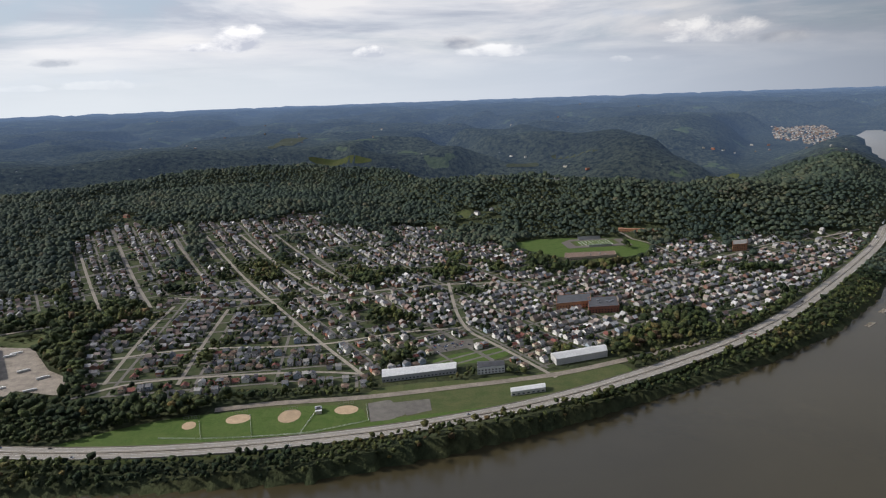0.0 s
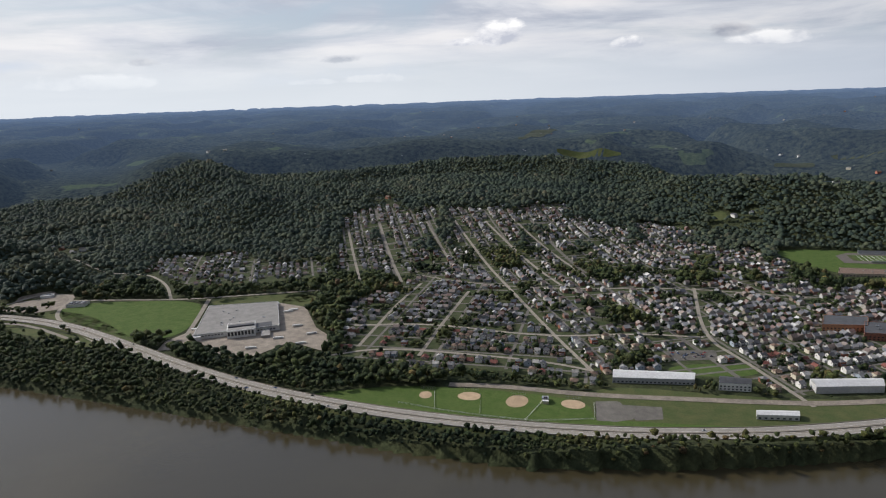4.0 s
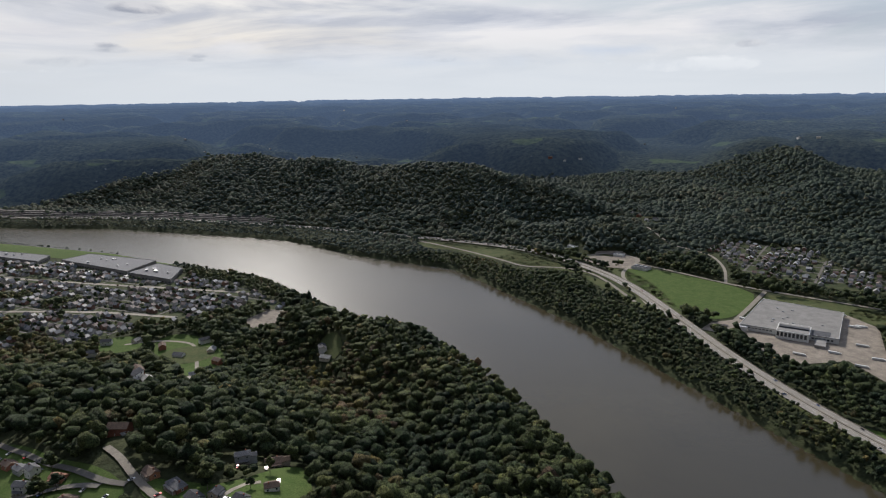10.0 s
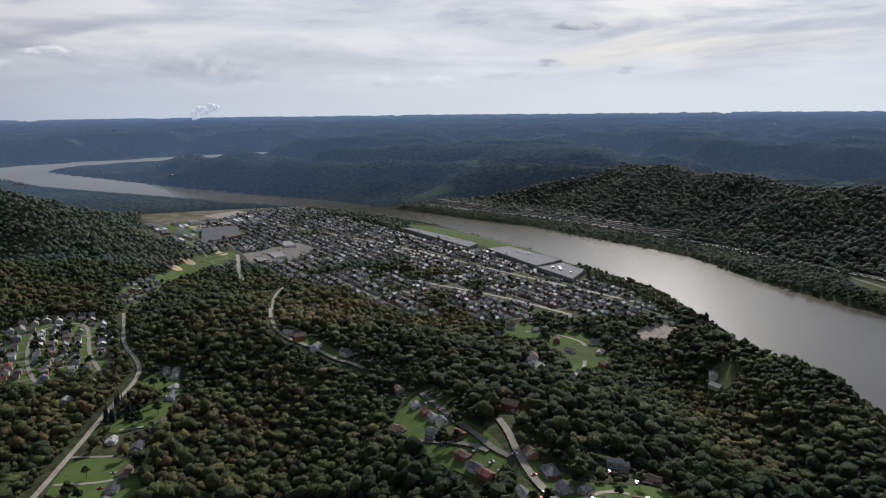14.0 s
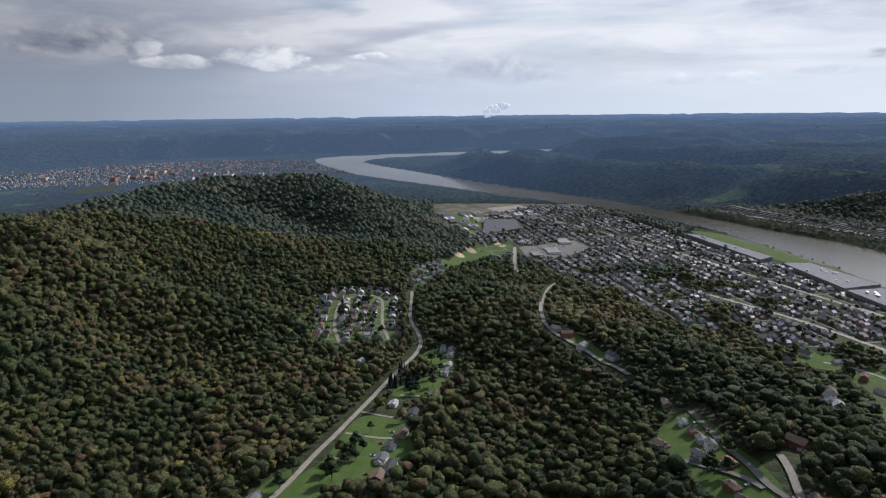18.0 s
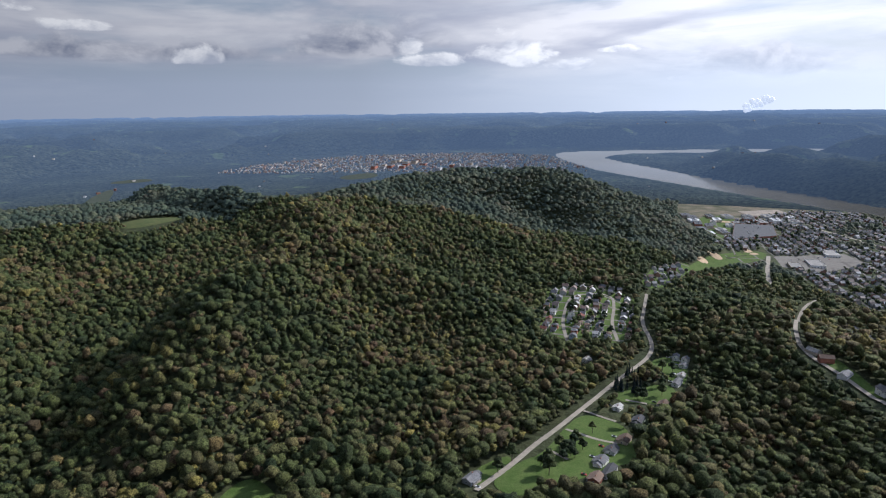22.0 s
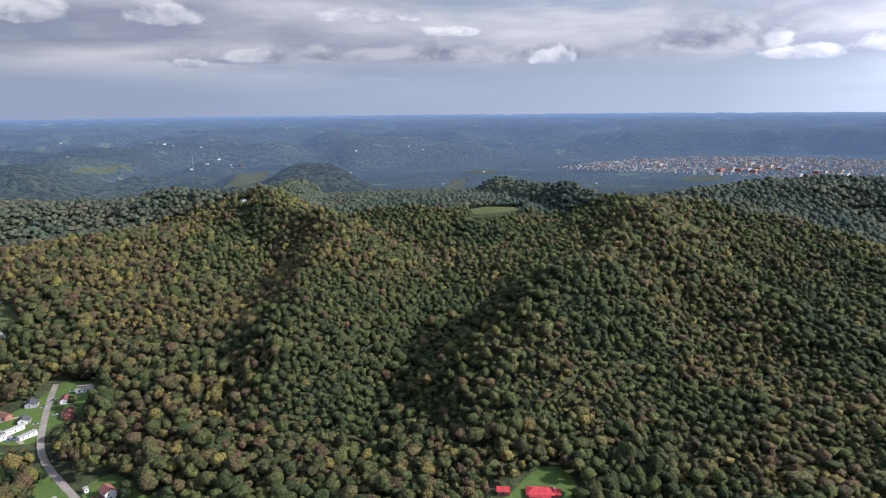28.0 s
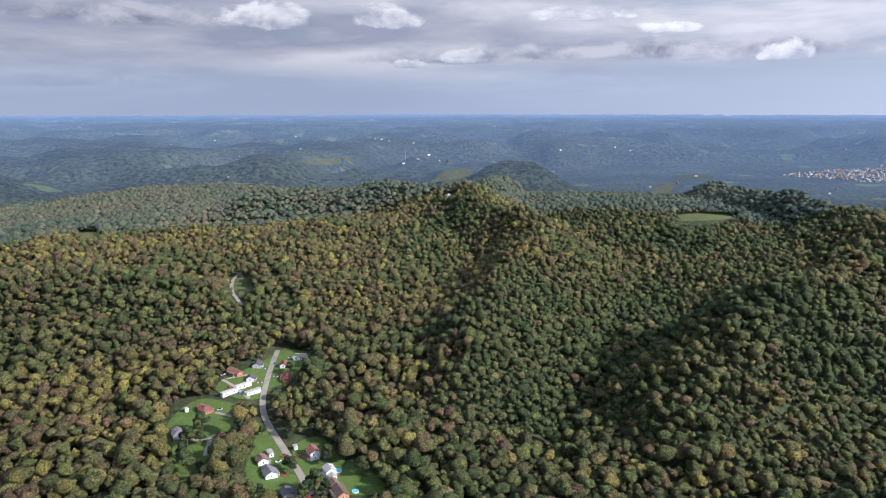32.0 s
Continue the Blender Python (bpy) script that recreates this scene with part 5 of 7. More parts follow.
# banks under the road where it does not stand on piers
run = []
for k in range(len(hw)):
    if OVER[k]:
        if k % 3 == 0:
            bm = bmesh.new()
            for s in (-8, 8):
                block(bm, s - 1.0, s + 1.0, -0.9, 0.9, hg[k] - hz[k] - 4, -1.5)
            block(bm, -11.5, 11.5, -1.0, 1.0, -2.6, -1.45)
            pr = part("pier", bm, CONCRETE, highway)
            pr.matrix_local = Matrix.Translation((hw[k, 0], hw[k, 1], hz[k])) @ Matrix.Rotation(math.atan2(hn[k, 1], hn[k, 0]), 4, "Z")
        if len(run) > 1:
            v, f = ribbon([-20, -13, 13, 16], [-4.5, -0.6, -0.6, -4.5], np.array(run))
            tagged(new("highway_bank", raw_mesh("highway_bank", v, f, [MEADOW], (), True)), "grassy bank carrying the highway", "bank", kind="structure")
        run = []
    else:
        run.append(k)
if len(run) > 1:
    v, f = ribbon([-20, -13, 13, 16], [-4.5, -0.6, -0.6, -4.5], np.array(run))
    tagged(new("highway_bank", raw_mesh("highway_bank", v, f, [MEADOW], (), True)), "grassy bank carrying the highway", "bank", kind="structure")

for line, wide in ((RAMP_LOW, 7), (ACCESS, 7), (FRONTAGE, 7), (PLANT_DRIVE, 8), (SIDE_ROAD, 6)):
    road("road", line, wide, CONCRETE, "pale two-lane access road beside meadow grass")
for line in (TOWN_STREETS_1, TOWN_STREETS_2, TOWN_STREETS_3, TOWN_STREETS_4, TOWN_STREETS_5, TOWN_STREETS_6, TOWN_STREETS_7, TOWN_STREETS_8,
             TOWN_STREETS_9, TOWN_STREETS_10, TOWN_STREETS_11, TOWN_STREETS_12, TOWN_STREETS_13, TOWN_STREETS_14):
    road("street", line, 5.8, CONCRETE, "pale worn town street between rows of houses", clear=2)
for line in (STREET_W1, STREET_W2, STREET_W3):
    road("street", line, 9, CONCRETE, "broad pale street through the river town", clear=2)
road("rail_yard", RAIL, 12, GRAVEL, "gravel rail yard and track bed along the town's edge", "rail yard", clear=4, across=4)
for line in (HILL_ROAD, VALLEY_ROAD, RUN_ROAD, HILL_ROAD_FAR):
    road("road", line, 5.4, CONCRETE, "narrow pale country road with worn lanes", clear=5, across=3)
for line in (HILL_SIDE, HILL_LANE, SUBDIV_ROAD, FAR_ROAD, NEIGH_ROAD):
    road("lane", line, 5, ASPHALT if line is HILL_LANE or line is HILL_SIDE else CONCRETE, "narrow paved lane between houses", clear=4)
for line in (HILL_DRIVE, R_DRIVE_1, R_DRIVE_2, R_DRIVE_3, R_DRIVE_4, R_DRIVE_5, R_DRIVE_6, V_DRIVES_1, V_DRIVES_2, V_DRIVES_3, V_DRIVES_4):
    road("driveway", line, 3.4, CONCRETE, "pale concrete driveway over a lawn", "driveway", clear=4)

for poly in (MEADOW_A, MEADOW_B, MEADOW_C, MEADOW_D, RAMP_GRASS, RAMP_GRASS_B, RAMP_GRASS_C, VERGE, RIVER_GREEN, PARK_A, PARK_B, GREEN_B):
    drape("meadow", poly, LAWN if poly in (VERGE, PARK_A, PARK_B, MEADOW_A, RIVER_GREEN) else MEADOW, "open grass field with worn yellow patches", "meadow", 0.55, 10)
for poly in (BALL_LAWN, SCHOOL_LAWN, GREEN_A, HILL_LAWN_A, HILL_LAWN_B, HILL_LAWN_C, V_LAWN_A, V_LAWN_B, V_LAWN_C, V_LAWN_D, R_LAWN_A, R_LAWN_B, R_LAWN_C, R_LAWN_D, RED_LAWN, NEIGH_LAWN, NEIGH_LAWN_B, SLOPE_LAWN_B):
    drape("lawn", poly, LAWN, "mown green lawn with lighter patches", "lawn", 0.5, 6)
for poly in (FIELD_A, FIELD_B, FIELD_C, FIELD_D, FIELD_E, FIELD_F, HILL_FIELD_A, HILL_FIELD_B, HILL_FIELD_C, HILL_FIELD_D, HILL_FIELD_E, HILL_FIELD_F, HILL_FIELD_G, FAR_LAWNS, FAR_CLEAR, CLEAR_W, CLEARING_A, CLEARING_B):
    drape("hill_meadow", poly, HAZED_MEADOW if poly in (FIELD_A, FIELD_C, FIELD_D, FIELD_E, FIELD_F, HILL_FIELD_B, HILL_FIELD_D, HILL_FIELD_E) else MEADOW, "pale green pasture cleared in the woods", "meadow", 0.8, 12)
drape("park_grass", [(-470, 655), (-300, 655), (-170, 664), (-100, 672), (0, 698), (140, 748), (250, 808), (240, 850), (80, 800), (-100, 752), (-258, 744), (-345, 728), (-420, 690)], LAWN, "mown green river park along the highway", "lawn", 0.3, 9)
drape("rail_meadow", RAIL_FLAT, MEADOW, "rough grass beside the rail yard", "meadow", 0.35, 9)
for poly in (PLANT_YARD, LOT_A, LOT_B, SCHOOL_LOT, PLAZA, SAND_LOT, BLUFF_LOT, LOOP_LOT):
    drape("gravel_lot", poly, ASPHALT if poly in (LOT_A, LOT_B, SCHOOL_LOT, PLAZA) else GRAVEL, "worn paved yard with tyre tracks", "yard", 0.62, 6, False)
drape("river_flats", FLATS, FLAT_COVER, "worn flat ground of the river bottom", "ground", 0.4, 12)
for poly, cover in ((TOWN_A, TOWN_GRASS), (TOWN_B, TOWN_GRASS), (TOWN_C, TOWN_GRASS), (TOWN_D, TOWN_GRASS), (SUBDIV, LAWN), (V_TOWN, LAWN)):
    drape("town_yards", poly, cover, "worn yards, drives and small lawns between houses", "yards", 0.30, 14, False, False)
    if poly in (SUBDIV, V_TOWN):
        OPEN.append(np.array(poly, float))
    else:
        TOWNS.append(np.array(poly, float))


def disc(name, x, y, r, mat, label, category, lift=0.7, squash=1.0):
    n = 18
    a = np.arange(n) * 6.2832 / n
    rr = r * (1 + 0.12 * np.sin(2 * a + x))
    px_, py_ = np.append(x + rr * np.cos(a), x), np.append(y + rr * squash * np.sin(a), y)
    verts = np.stack([px_, py_, ground(px_, py_) + lift], -1)
    faces = np.stack([np.arange(n), (np.arange(n) + 1) % n, np.full(n, n)], -1)
    return tagged(new(name, raw_mesh(name, verts, faces, [mat])), label, category, kind="structure")


for (x, y), r in zip(INFIELDS, (9, 13, 15, 13)):
    disc("infield", x, y, r, DIRT, "tan dirt infield of a small ball field", "ball field", 0.75)
for x, y in PARK_DIRT:
    disc("infield", x, y, 17, DIRT, "tan dirt infield in a park", "ball field", 0.75)

# ---------------------------------------------------------------- town houses
TAKEN = [PLANT_YARD, GREEN_A, SCHOOL_LAWN, SCHOOL_LOT, BLOCK_DARK, BLOCK_BRICK, SCHOOL, CHURCH, MILL, WAREHOUSE, SHOP, PLAZA, WORKS_A, WORKS_B, WORKS_C, WV_SCHOOL, RIVER_GREEN, HILL_SCHOOL, PARK_A, PARK_B, SAND_LOT]
MINOR = []


def lots(poly, degrees, rows_apart, along_row, cross, seed, fill=0.93):
    """House places on a street grid inside an outline: x, y and heading. The grid's own small streets go to MINOR."""
    rng = np.random.RandomState(seed)
    p = np.array(poly, float)
    c, s = math.cos(radians(degrees)), math.sin(radians(degrees))
    u, v = p[:, 0] * c + p[:, 1] * s, -p[:, 0] * s + p[:, 1] * c
    out = []
    for row, vv in enumerate(np.arange(v.min(), v.max(), rows_apart)):
        for side in (-1, 1):
            uu = np.arange(u.min(), u.max(), along_row)
            uu = uu + rng.uniform(-1.5, 1.5, len(uu))
            off = vv + side * 12.0 + rng.uniform(-2.0, 2.0, len(uu))
            keep = (np.abs((uu - u.min()) % cross - cross / 2) < cross / 2 - 7) & (rng.rand(len(uu)) < fill)
            out.append(np.stack([(uu * c - off * s)[keep], (uu * s + off * c)[keep], np.full(keep.sum(), degrees + (0 if side > 0 else 180))], -1))
        line = np.stack([np.arange(u.min(), u.max(), 9.0), np.full(len(np.arange(u.min(), u.max(), 9.0)), vv)], -1)
        MINOR.append((np.stack([line[:, 0] * c - line[:, 1] * s, line[:, 0] * s + line[:, 1] * c], -1), poly))
    for uu in np.arange(u.min() + 0.0, u.max(), cross):
        q = np.arange(v.min(), v.max(), 9.0)
        MINOR.append((np.stack([uu * c - q * s, uu * s + q * c], -1), poly))
    return np.concatenate(out)


def clear_of(h, poly, gap=7.0, groves=True):
    ok = inside(h[:, 0], h[:, 1], poly)
    for t in TAKEN:
        if len(t) > 2:
            ok &= ~inside(h[:, 0], h[:, 1], t) & (along(h[:, 0], h[:, 1], list(t) + [t[0]])[0] > gap)
    for line, half in LANES + RAISED:
        ok &= along(h[:, 0], h[:, 1], np.array(line)[:, :2])[0] > half + gap
    return h[ok & ~(grove(h[:, 0], h[:, 1]) & groves)]


GROVES = [np.array(g, float) for g in TOWN_GROVES]


def off_groves(h):
    ok = np.ones(len(h), bool)
    for g in GROVES:
        ok &= np.hypot(h[:, 0] - g[0], h[:, 1] - g[1]) > 26
    return h[ok]


homes = []
homes.append(off_groves(clear_of(lots(TOWN_A, 6.5, 44, 11.2, 107, 1, 0.97), TOWN_A)))
both = off_groves(clear_of(lots(TOWN_B, 120.5, 47, 11.8, 120, 2), TOWN_B))
homes.append(both[both[:, 0] < -60])
both = off_groves(clear_of(lots(TOWN_B, 30.5, 46, 11.8, 125, 3), TOWN_B))
homes.append(both[both[:, 0] >= -60])
homes.append(clear_of(lots(TOWN_C, 33, 50, 15, 130, 4, 0.8), TOWN_C))
wv = clear_of(lots(TOWN_D, 46, 46, 12.5, 130, 5, 0.95), TOWN_D)
homes.append(wv)
homes.append(clear_of(lots(SUBDIV, 128, 36, 15, 500, 6, 0.97), SUBDIV, 2.5, False))
homes.append(clear_of(lots(V_TOWN, 140, 38, 16, 400, 7, 0.9), V_TOWN, 2.5, False))
homes = np.concatenate(homes)
rng = np.random.RandomState(11)
homes = homes[(homes[:, 0] ** 2 + homes[:, 1] ** 2) < (NEAR - 30) ** 2]
dist = np.hypot(homes[:, 0], homes[:, 1])
order = np.argsort(dist)
homes = homes[order]
SINGLE = 240
print("town houses", len(homes))

STYLES = [  # wide, deep, floors, paint, roof, style, what
    (7.6, 9.6, 2, "white", "grey", "gable", "two-storey white frame house with a grey shingle roof"),
    (8.2, 9.4, 2, "cream", "brown", "hip", "cream foursquare house with a brown hipped roof"),
    (7.6, 9.0, 1, "grey", "dark", "gable", "small grey bungalow with a dark roof"),
    (8.8, 8.6, 2, "brick", "grey", "hip", "red brick foursquare house with a grey hipped roof"),
    (9.6, 7.8, 1, "tan", "maroon", "gable", "low tan house with a maroon shingle roof"),
    (7.4, 9.8, 2, "blue", "grey", "gable", "blue-grey frame house with a front porch"),
    (8.0, 9.0, 2, "white", "dark", "gable", "white frame house with a near-black roof"),
    (9.8, 8.2, 1, "tan", "brown", "hip", "tan brick ranch house with a brown roof"),
    (7.8, 9.2, 2, "white", "pale", "gable", "white house with a weathered pale roof"),
]
masters = []
for k, (a, b, n, pa, ro, st, what) in enumerate(STYLES):
    masters.append(house(pose(0, 0, 0), a, b, n, pa, ro, what, "town houses", st, porch=True, chimney=k % 2 == 0, windows=4))
used = [False] * len(masters)
for x, y, deg in homes[:SINGLE]:
    k = rng.randint(len(masters))
    m = pose(x, y, spot(x, y) + 0.3, 0, 0, deg + rng.choice([0, 0, 90]))
    if not used[k]:
        masters[k].matrix_basis, used[k] = m, True
    else:
        copy_thing(masters[k], m)

# the rest of the town, joined
WALL_HUES = np.array([(0.56, 0.55, 0.52), (0.46, 0.44, 0.39), (0.40, 0.38, 0.34), (0.30, 0.30, 0.30), (0.24, 0.14, 0.11), (0.30, 0.26, 0.21), (0.27, 0.30, 0.33), (0.64, 0.63, 0.61), (0.34, 0.20, 0.15), (0.50, 0.49, 0.47)])
ROOF_HUES = np.array([(0.20, 0.20, 0.205), (0.10, 0.10, 0.11), (0.16, 0.12, 0.10), (0.28, 0.27, 0.26), (0.17, 0.11, 0.09), (0.46, 0.45, 0.44), (0.12, 0.12, 0.13), (0.25, 0.20, 0.17)])


def many_houses(name, at, label, seed, scale=1.0, lift=0.3, z=None, grey=1.0):
    rng = np.random.RandomState(seed)
    n = len(at)
    w2, d2 = rng.uniform(3.6, 5.0, n) * scale, rng.uniform(4.0, 5.4, n) * scale
    h = np.where(rng.rand(n) < 0.6, 5.4, 3.2) * scale * rng.uniform(0.95, 1.1, n)
    rise = np.minimum(w2, d2) * rng.uniform(0.55, 0.8, n)
    turn = np.radians(at[:, 2] + rng.choice([0, 90], n))
    wall, roof = 0.76 * grey * WALL_HUES[rng.randint(len(WALL_HUES), size=n)], ROOF_HUES[rng.randint(len(ROOF_HUES), size=n)] * rng.uniform(0.8, 1.2, (n, 1))
    z0 = (ground(at[:, 0], at[:, 1]) if z is None else z) + lift
    # body corners, gable tops, roof edge with overhang
    o = 0.4 * scale
    cols = []
    for sx, sy, zz in ((-1, -1, -2), (1, -1, -2), (1, 1, -2), (-1, 1, -2), (-1, -1, 0), (1, -1, 0), (1, 1, 0), (-1, 1, 0)):
        cols.append(np.stack([sx * w2, sy * d2, h if zz == 0 else np.full(n, -2.0 * scale)], -1))
    cols.append(np.stack([-w2, 0 * d2, h + rise], -1))
    cols.append(np.stack([w2, 0 * d2, h + rise], -1))
    for sx, sy in ((-1, -1), (1, -1), (1, 1), (-1, 1)):
        cols.append(np.stack([sx * (w2 + o), sy * (d2 + o), h - 0.25 * scale], -1))
    cols.append(np.stack([-w2 - o, 0 * d2, h + rise + 0.2], -1))
    cols.append(np.stack([w2 + o, 0 * d2, h + rise + 0.2], -1))
    q = np.stack(cols, 1)
    c, s = np.cos(turn)[:, None], np.sin(turn)[:, None]
    verts = np.stack([q[..., 0] * c - q[..., 1] * s + at[:, 0, None], q[..., 0] * s + q[..., 1] * c + at[:, 1, None], q[..., 2] + z0[:, None]], -1).reshape(-1, 3)
    tri = [(0, 1, 5), (0, 5, 4), (1, 2, 6), (1, 6, 5), (2, 3, 7), (2, 7, 6), (3, 0, 4), (3, 4, 7), (4, 8, 7), (5, 6, 9), (10, 11, 15), (10, 15, 14), (14, 15, 12), (14, 12, 13)]
    faces = (np.array(tri)[None] + (np.arange(n) * 16)[:, None, None]).reshape(-1, 3)
    hue = np.ones((n, 16, 4))
    hue[:, :10, :3], hue[:, 10:, :3] = wall[:, None], roof[:, None]
    slots = np.tile([0] * 10 + [1] * 4, n)
    return tagged(new(name, raw_mesh(name, verts, faces, [TOWN_WALL, TOWN_ROOF], [("hue", "FLOAT_COLOR", hue)], False, slots)), label, "houses", kind="stuff")


many_houses("town_houses", homes[SINGLE:], "close rows of small frame and brick houses", 21)
# sheds and garages behind the houses
rs = np.random.RandomState(31)
shed_at = homes[rs.rand(len(homes)) < 0.55].copy()
shed_at[:, 0] += -np.sin(np.radians(shed_at[:, 2])) * 10.5 + rs.uniform(-2, 2, len(shed_at))
shed_at[:, 1] += np.cos(np.radians(shed_at[:, 2])) * 10.5 + rs.uniform(-2, 2, len(shed_at))
many_houses("garages", clear_of(shed_at, [(-3000, -3000), (3000, -3000), (3000, 3000), (-3000, 3000)], 1.0), "small garages and sheds in back yards", 22, 0.55)

# small streets of the grid
vs, fs, base = [], [], 0
for line, poly in MINOR:
    ok = inside(line[:, 0], line[:, 1], poly)
    n = sides_of(line)
    for k in np.nonzero(ok[:-1] & ok[1:])[0]:
        q = np.array([line[k] - n[k] * 2.3, line[k] + n[k] * 2.3, line[k + 1] + n[k + 1] * 2.3, line[k + 1] - n[k + 1] * 2.3])
        vs.append(np.column_stack([q, ground(q[:, 0], q[:, 1]) + 0.62]))
        fs.append([base + 3, base + 2, base + 1, base])
        base += 4
tagged(new("side_streets", raw_mesh("side_streets", np.concatenate(vs), fs, [ASPHALT])), "narrow grey side streets of the town grid", "streets", kind="structure")

# ---------------------------------------------------------------- large buildings
def big_building(name, outline, tall, wall, roof, label, rows=1, parapet=0.6, category="building", bays=0, gable=False):
    p = [Vector((x, y)) for x, y in outline]
    if sum((b.x - a.x) * (b.y + a.y) for a, b in zip(p, p[1:] + p[:1])) > 0:
        p = p[::-1]
    c = sum(p, Vector((0, 0))) / len(p)
    z = min(spot(q.x, q.y) for q in p)
    e = empty_thing(name, pose(c.x, c.y, z), label, category)
    local = [(q.x - c.x, q.y - c.y) for q in p]
    bm = bmesh.new()
    prism(bm, local, -1.0, tall)
    part("body", bm, wall, e)
    bm = bmesh.new()
    if gable and len(local) == 4:
        a, b, c_, d = [Vector((x, y)) for x, y in local]
        if (b - a).length < (c_ - b).length:
            a, b, c_, d = b, c_, d, a
        m0, m1 = (a + d) / 2, (b + c_) / 2
        top = tall + (d - a).length * 0.14
        slab(bm, [(*a, tall + 0.2), (*b, tall + 0.2), (*m1, top), (*m0, top)], 0.3)
        slab(bm, [(*m0, top), (*m1, top), (*c_, tall + 0.2), (*d, tall + 0.2)], 0.3)
    else:
        prism(bm, [(x * 1.01, y * 1.01) for x, y in local], tall, tall + 0.35)
    part("roof", bm, roof, e)
    if parapet and not gable:
        for k in range(len(local)):
            a, b = Vector(local[k]), Vector(local[(k + 1) % len(local)])
            d = (b - a).normalized()
            n = Vector((-d.y, d.x)) * 0.35
            bm = bmesh.new()
            prism(bm, [tuple(a), tuple(b), tuple(b + n), tuple(a + n)], tall + 0.36, tall + 0.36 + parapet)
            part("parapet", bm, wall, e)
    if bays:
        for k in range(len(local)):
            a, b = Vector(local[k]), Vector(local[(k + 1) % len(local)])
            n = max(1, int((b - a).length / bays))
            deg = math.degrees(math.atan2(b.y - a.y, b.x - a.x))
            for q in range(n):
                at = a + (b - a) * ((q + 0.5) / n)
                for row in range(rows):
                    window_on(e, at.x, at.y, 2.2 + 3.6 * row, deg, bays * 0.5, 1.7, False)
    return e, local, z


def roof_boxes(e, local, tall, count, seed, size=2.5, mat=None):
    rng = np.random.RandomState(seed)
    for _ in range(count):
        wgt = rng.dirichlet(np.ones(len(local)) * 2)
        x, y = wgt @ np.array(local)
        s = size * rng.uniform(0.6, 1.3)
        bm = bmesh.new()
        block(bm, x - s, x + s, y - s * 0.7, y + s * 0.7, tall + 0.3, tall + 0.3 + s * 0.7)
        part("roof_unit", bm, mat or STEEL, e)


e, loc, z = big_building("factory", PLANT, 8.5, TRIM, FLAT_ROOF, "wide white factory with a flat grey roof in a gravel yard", bays=0, category="factory")
pl = [Vector(q) for q in loc]
cen = sum(pl, Vector((0, 0))) / 4
front = sorted(range(4), key=lambda k: ((pl[k] + pl[(k + 1) % 4]) / 2 + Vector((-683, 894))).length)[0]
fa_, fb_ = pl[front], pl[(front + 1) % 4]
fd = (fb_ - fa_).normalized()
fn = Vector((fd.y, -fd.x))
deg = math.degrees(math.atan2(fd.y, fd.x))
bm = bmesh.new()
prism(bm, [tuple(fa_ + fd * 52 + fn * 14), tuple(fa_ + fd * 96 + fn * 14), tuple(fa_ + fd * 96 - fn * 26), tuple(fa_ + fd * 52 - fn * 26)][::-1] if fd.cross(-fn) < 0 else
      [tuple(fa_ + fd * 52 + fn * 14), tuple(fa_ + fd * 96 + fn * 14), tuple(fa_ + fd * 96 - fn * 26), tuple(fa_ + fd * 52 - fn * 26)], -1, 13)
part("office_block", bm, TRIM, e, "taller white block with tall dark windows")
bm = bmesh.new()
for a0, a1 in ((53, 95), ):
    prism(bm, [tuple(fa_ + fd * a0 + fn * 12), tuple(fa_ + fd * a1 + fn * 12), tuple(fa_ + fd * a1 - fn * 24), tuple(fa_ + fd * a0 - fn * 24)], 13.0, 13.4)
part("block_roof", bm, FLAT_ROOF, e)
for k in range(8):
    at = fa_ + fd * (55 + k * 5.2) + fn * 14
    window_on(e, at.x, at.y, 8.0, deg, 3.4, 6.5, False)
for k in range(9):
    at = fa_ + fd * (4 + k * 5) 
    window_on(e, at.x, at.y, 5.5, deg, 3.2, 1.6, False)
for k in range(6):
    at = fa_ + fd * (100 + k * 5)
    window_on(e, at.x, at.y, 4.5, deg, 3.2, 2.4, False)
bm = bmesh.new()
prism(bm, [tuple(fa_ + fd * 98 + fn * 1), tuple(fa_ + fd * 122 + fn * 1), tuple(fa_ + fd * 122 - fn * 24), tuple(fa_ + fd * 98 - fn * 24)], 8.86, 9.3)
part("dark_roof_patch", bm, DARK_ROOF, e, "dark tarred roof section")
bm = bmesh.new()
prism(bm, [tuple(fa_ + fd * 54 - fn * 2), tuple(fa_ + fd * 94 - fn * 2), tuple(fa_ + fd * 94 - fn * 10), tuple(fa_ + fd * 54 - fn * 10)], 13.4, 15.5)
part("roof_penthouse", bm, DARK_ROOF, e)
roof_boxes(e, loc, 8.5, 9, 4, 1.6)
bm = bmesh.new()
prism(bm, [tuple(fa_ + fd * 104 + fn * 30), tuple(fa_ + fd * 118 + fn * 30), tuple(fa_ + fd * 118), tuple(fa_ + fd * 104)], -1, 5)
part("loading_shed", bm, FLAT_ROOF, e)
bm = bmesh.new()
prism(bm, [tuple(fa_ - fd * 2 + fn * 6), tuple(fa_ + fd * 12 + fn * 6), tuple(fa_ + fd * 12 - fn * 10), tuple(fa_ - fd * 2 - fn * 10)], -1, 7)
part("entrance_hall", bm, METAL_ROOF, e)

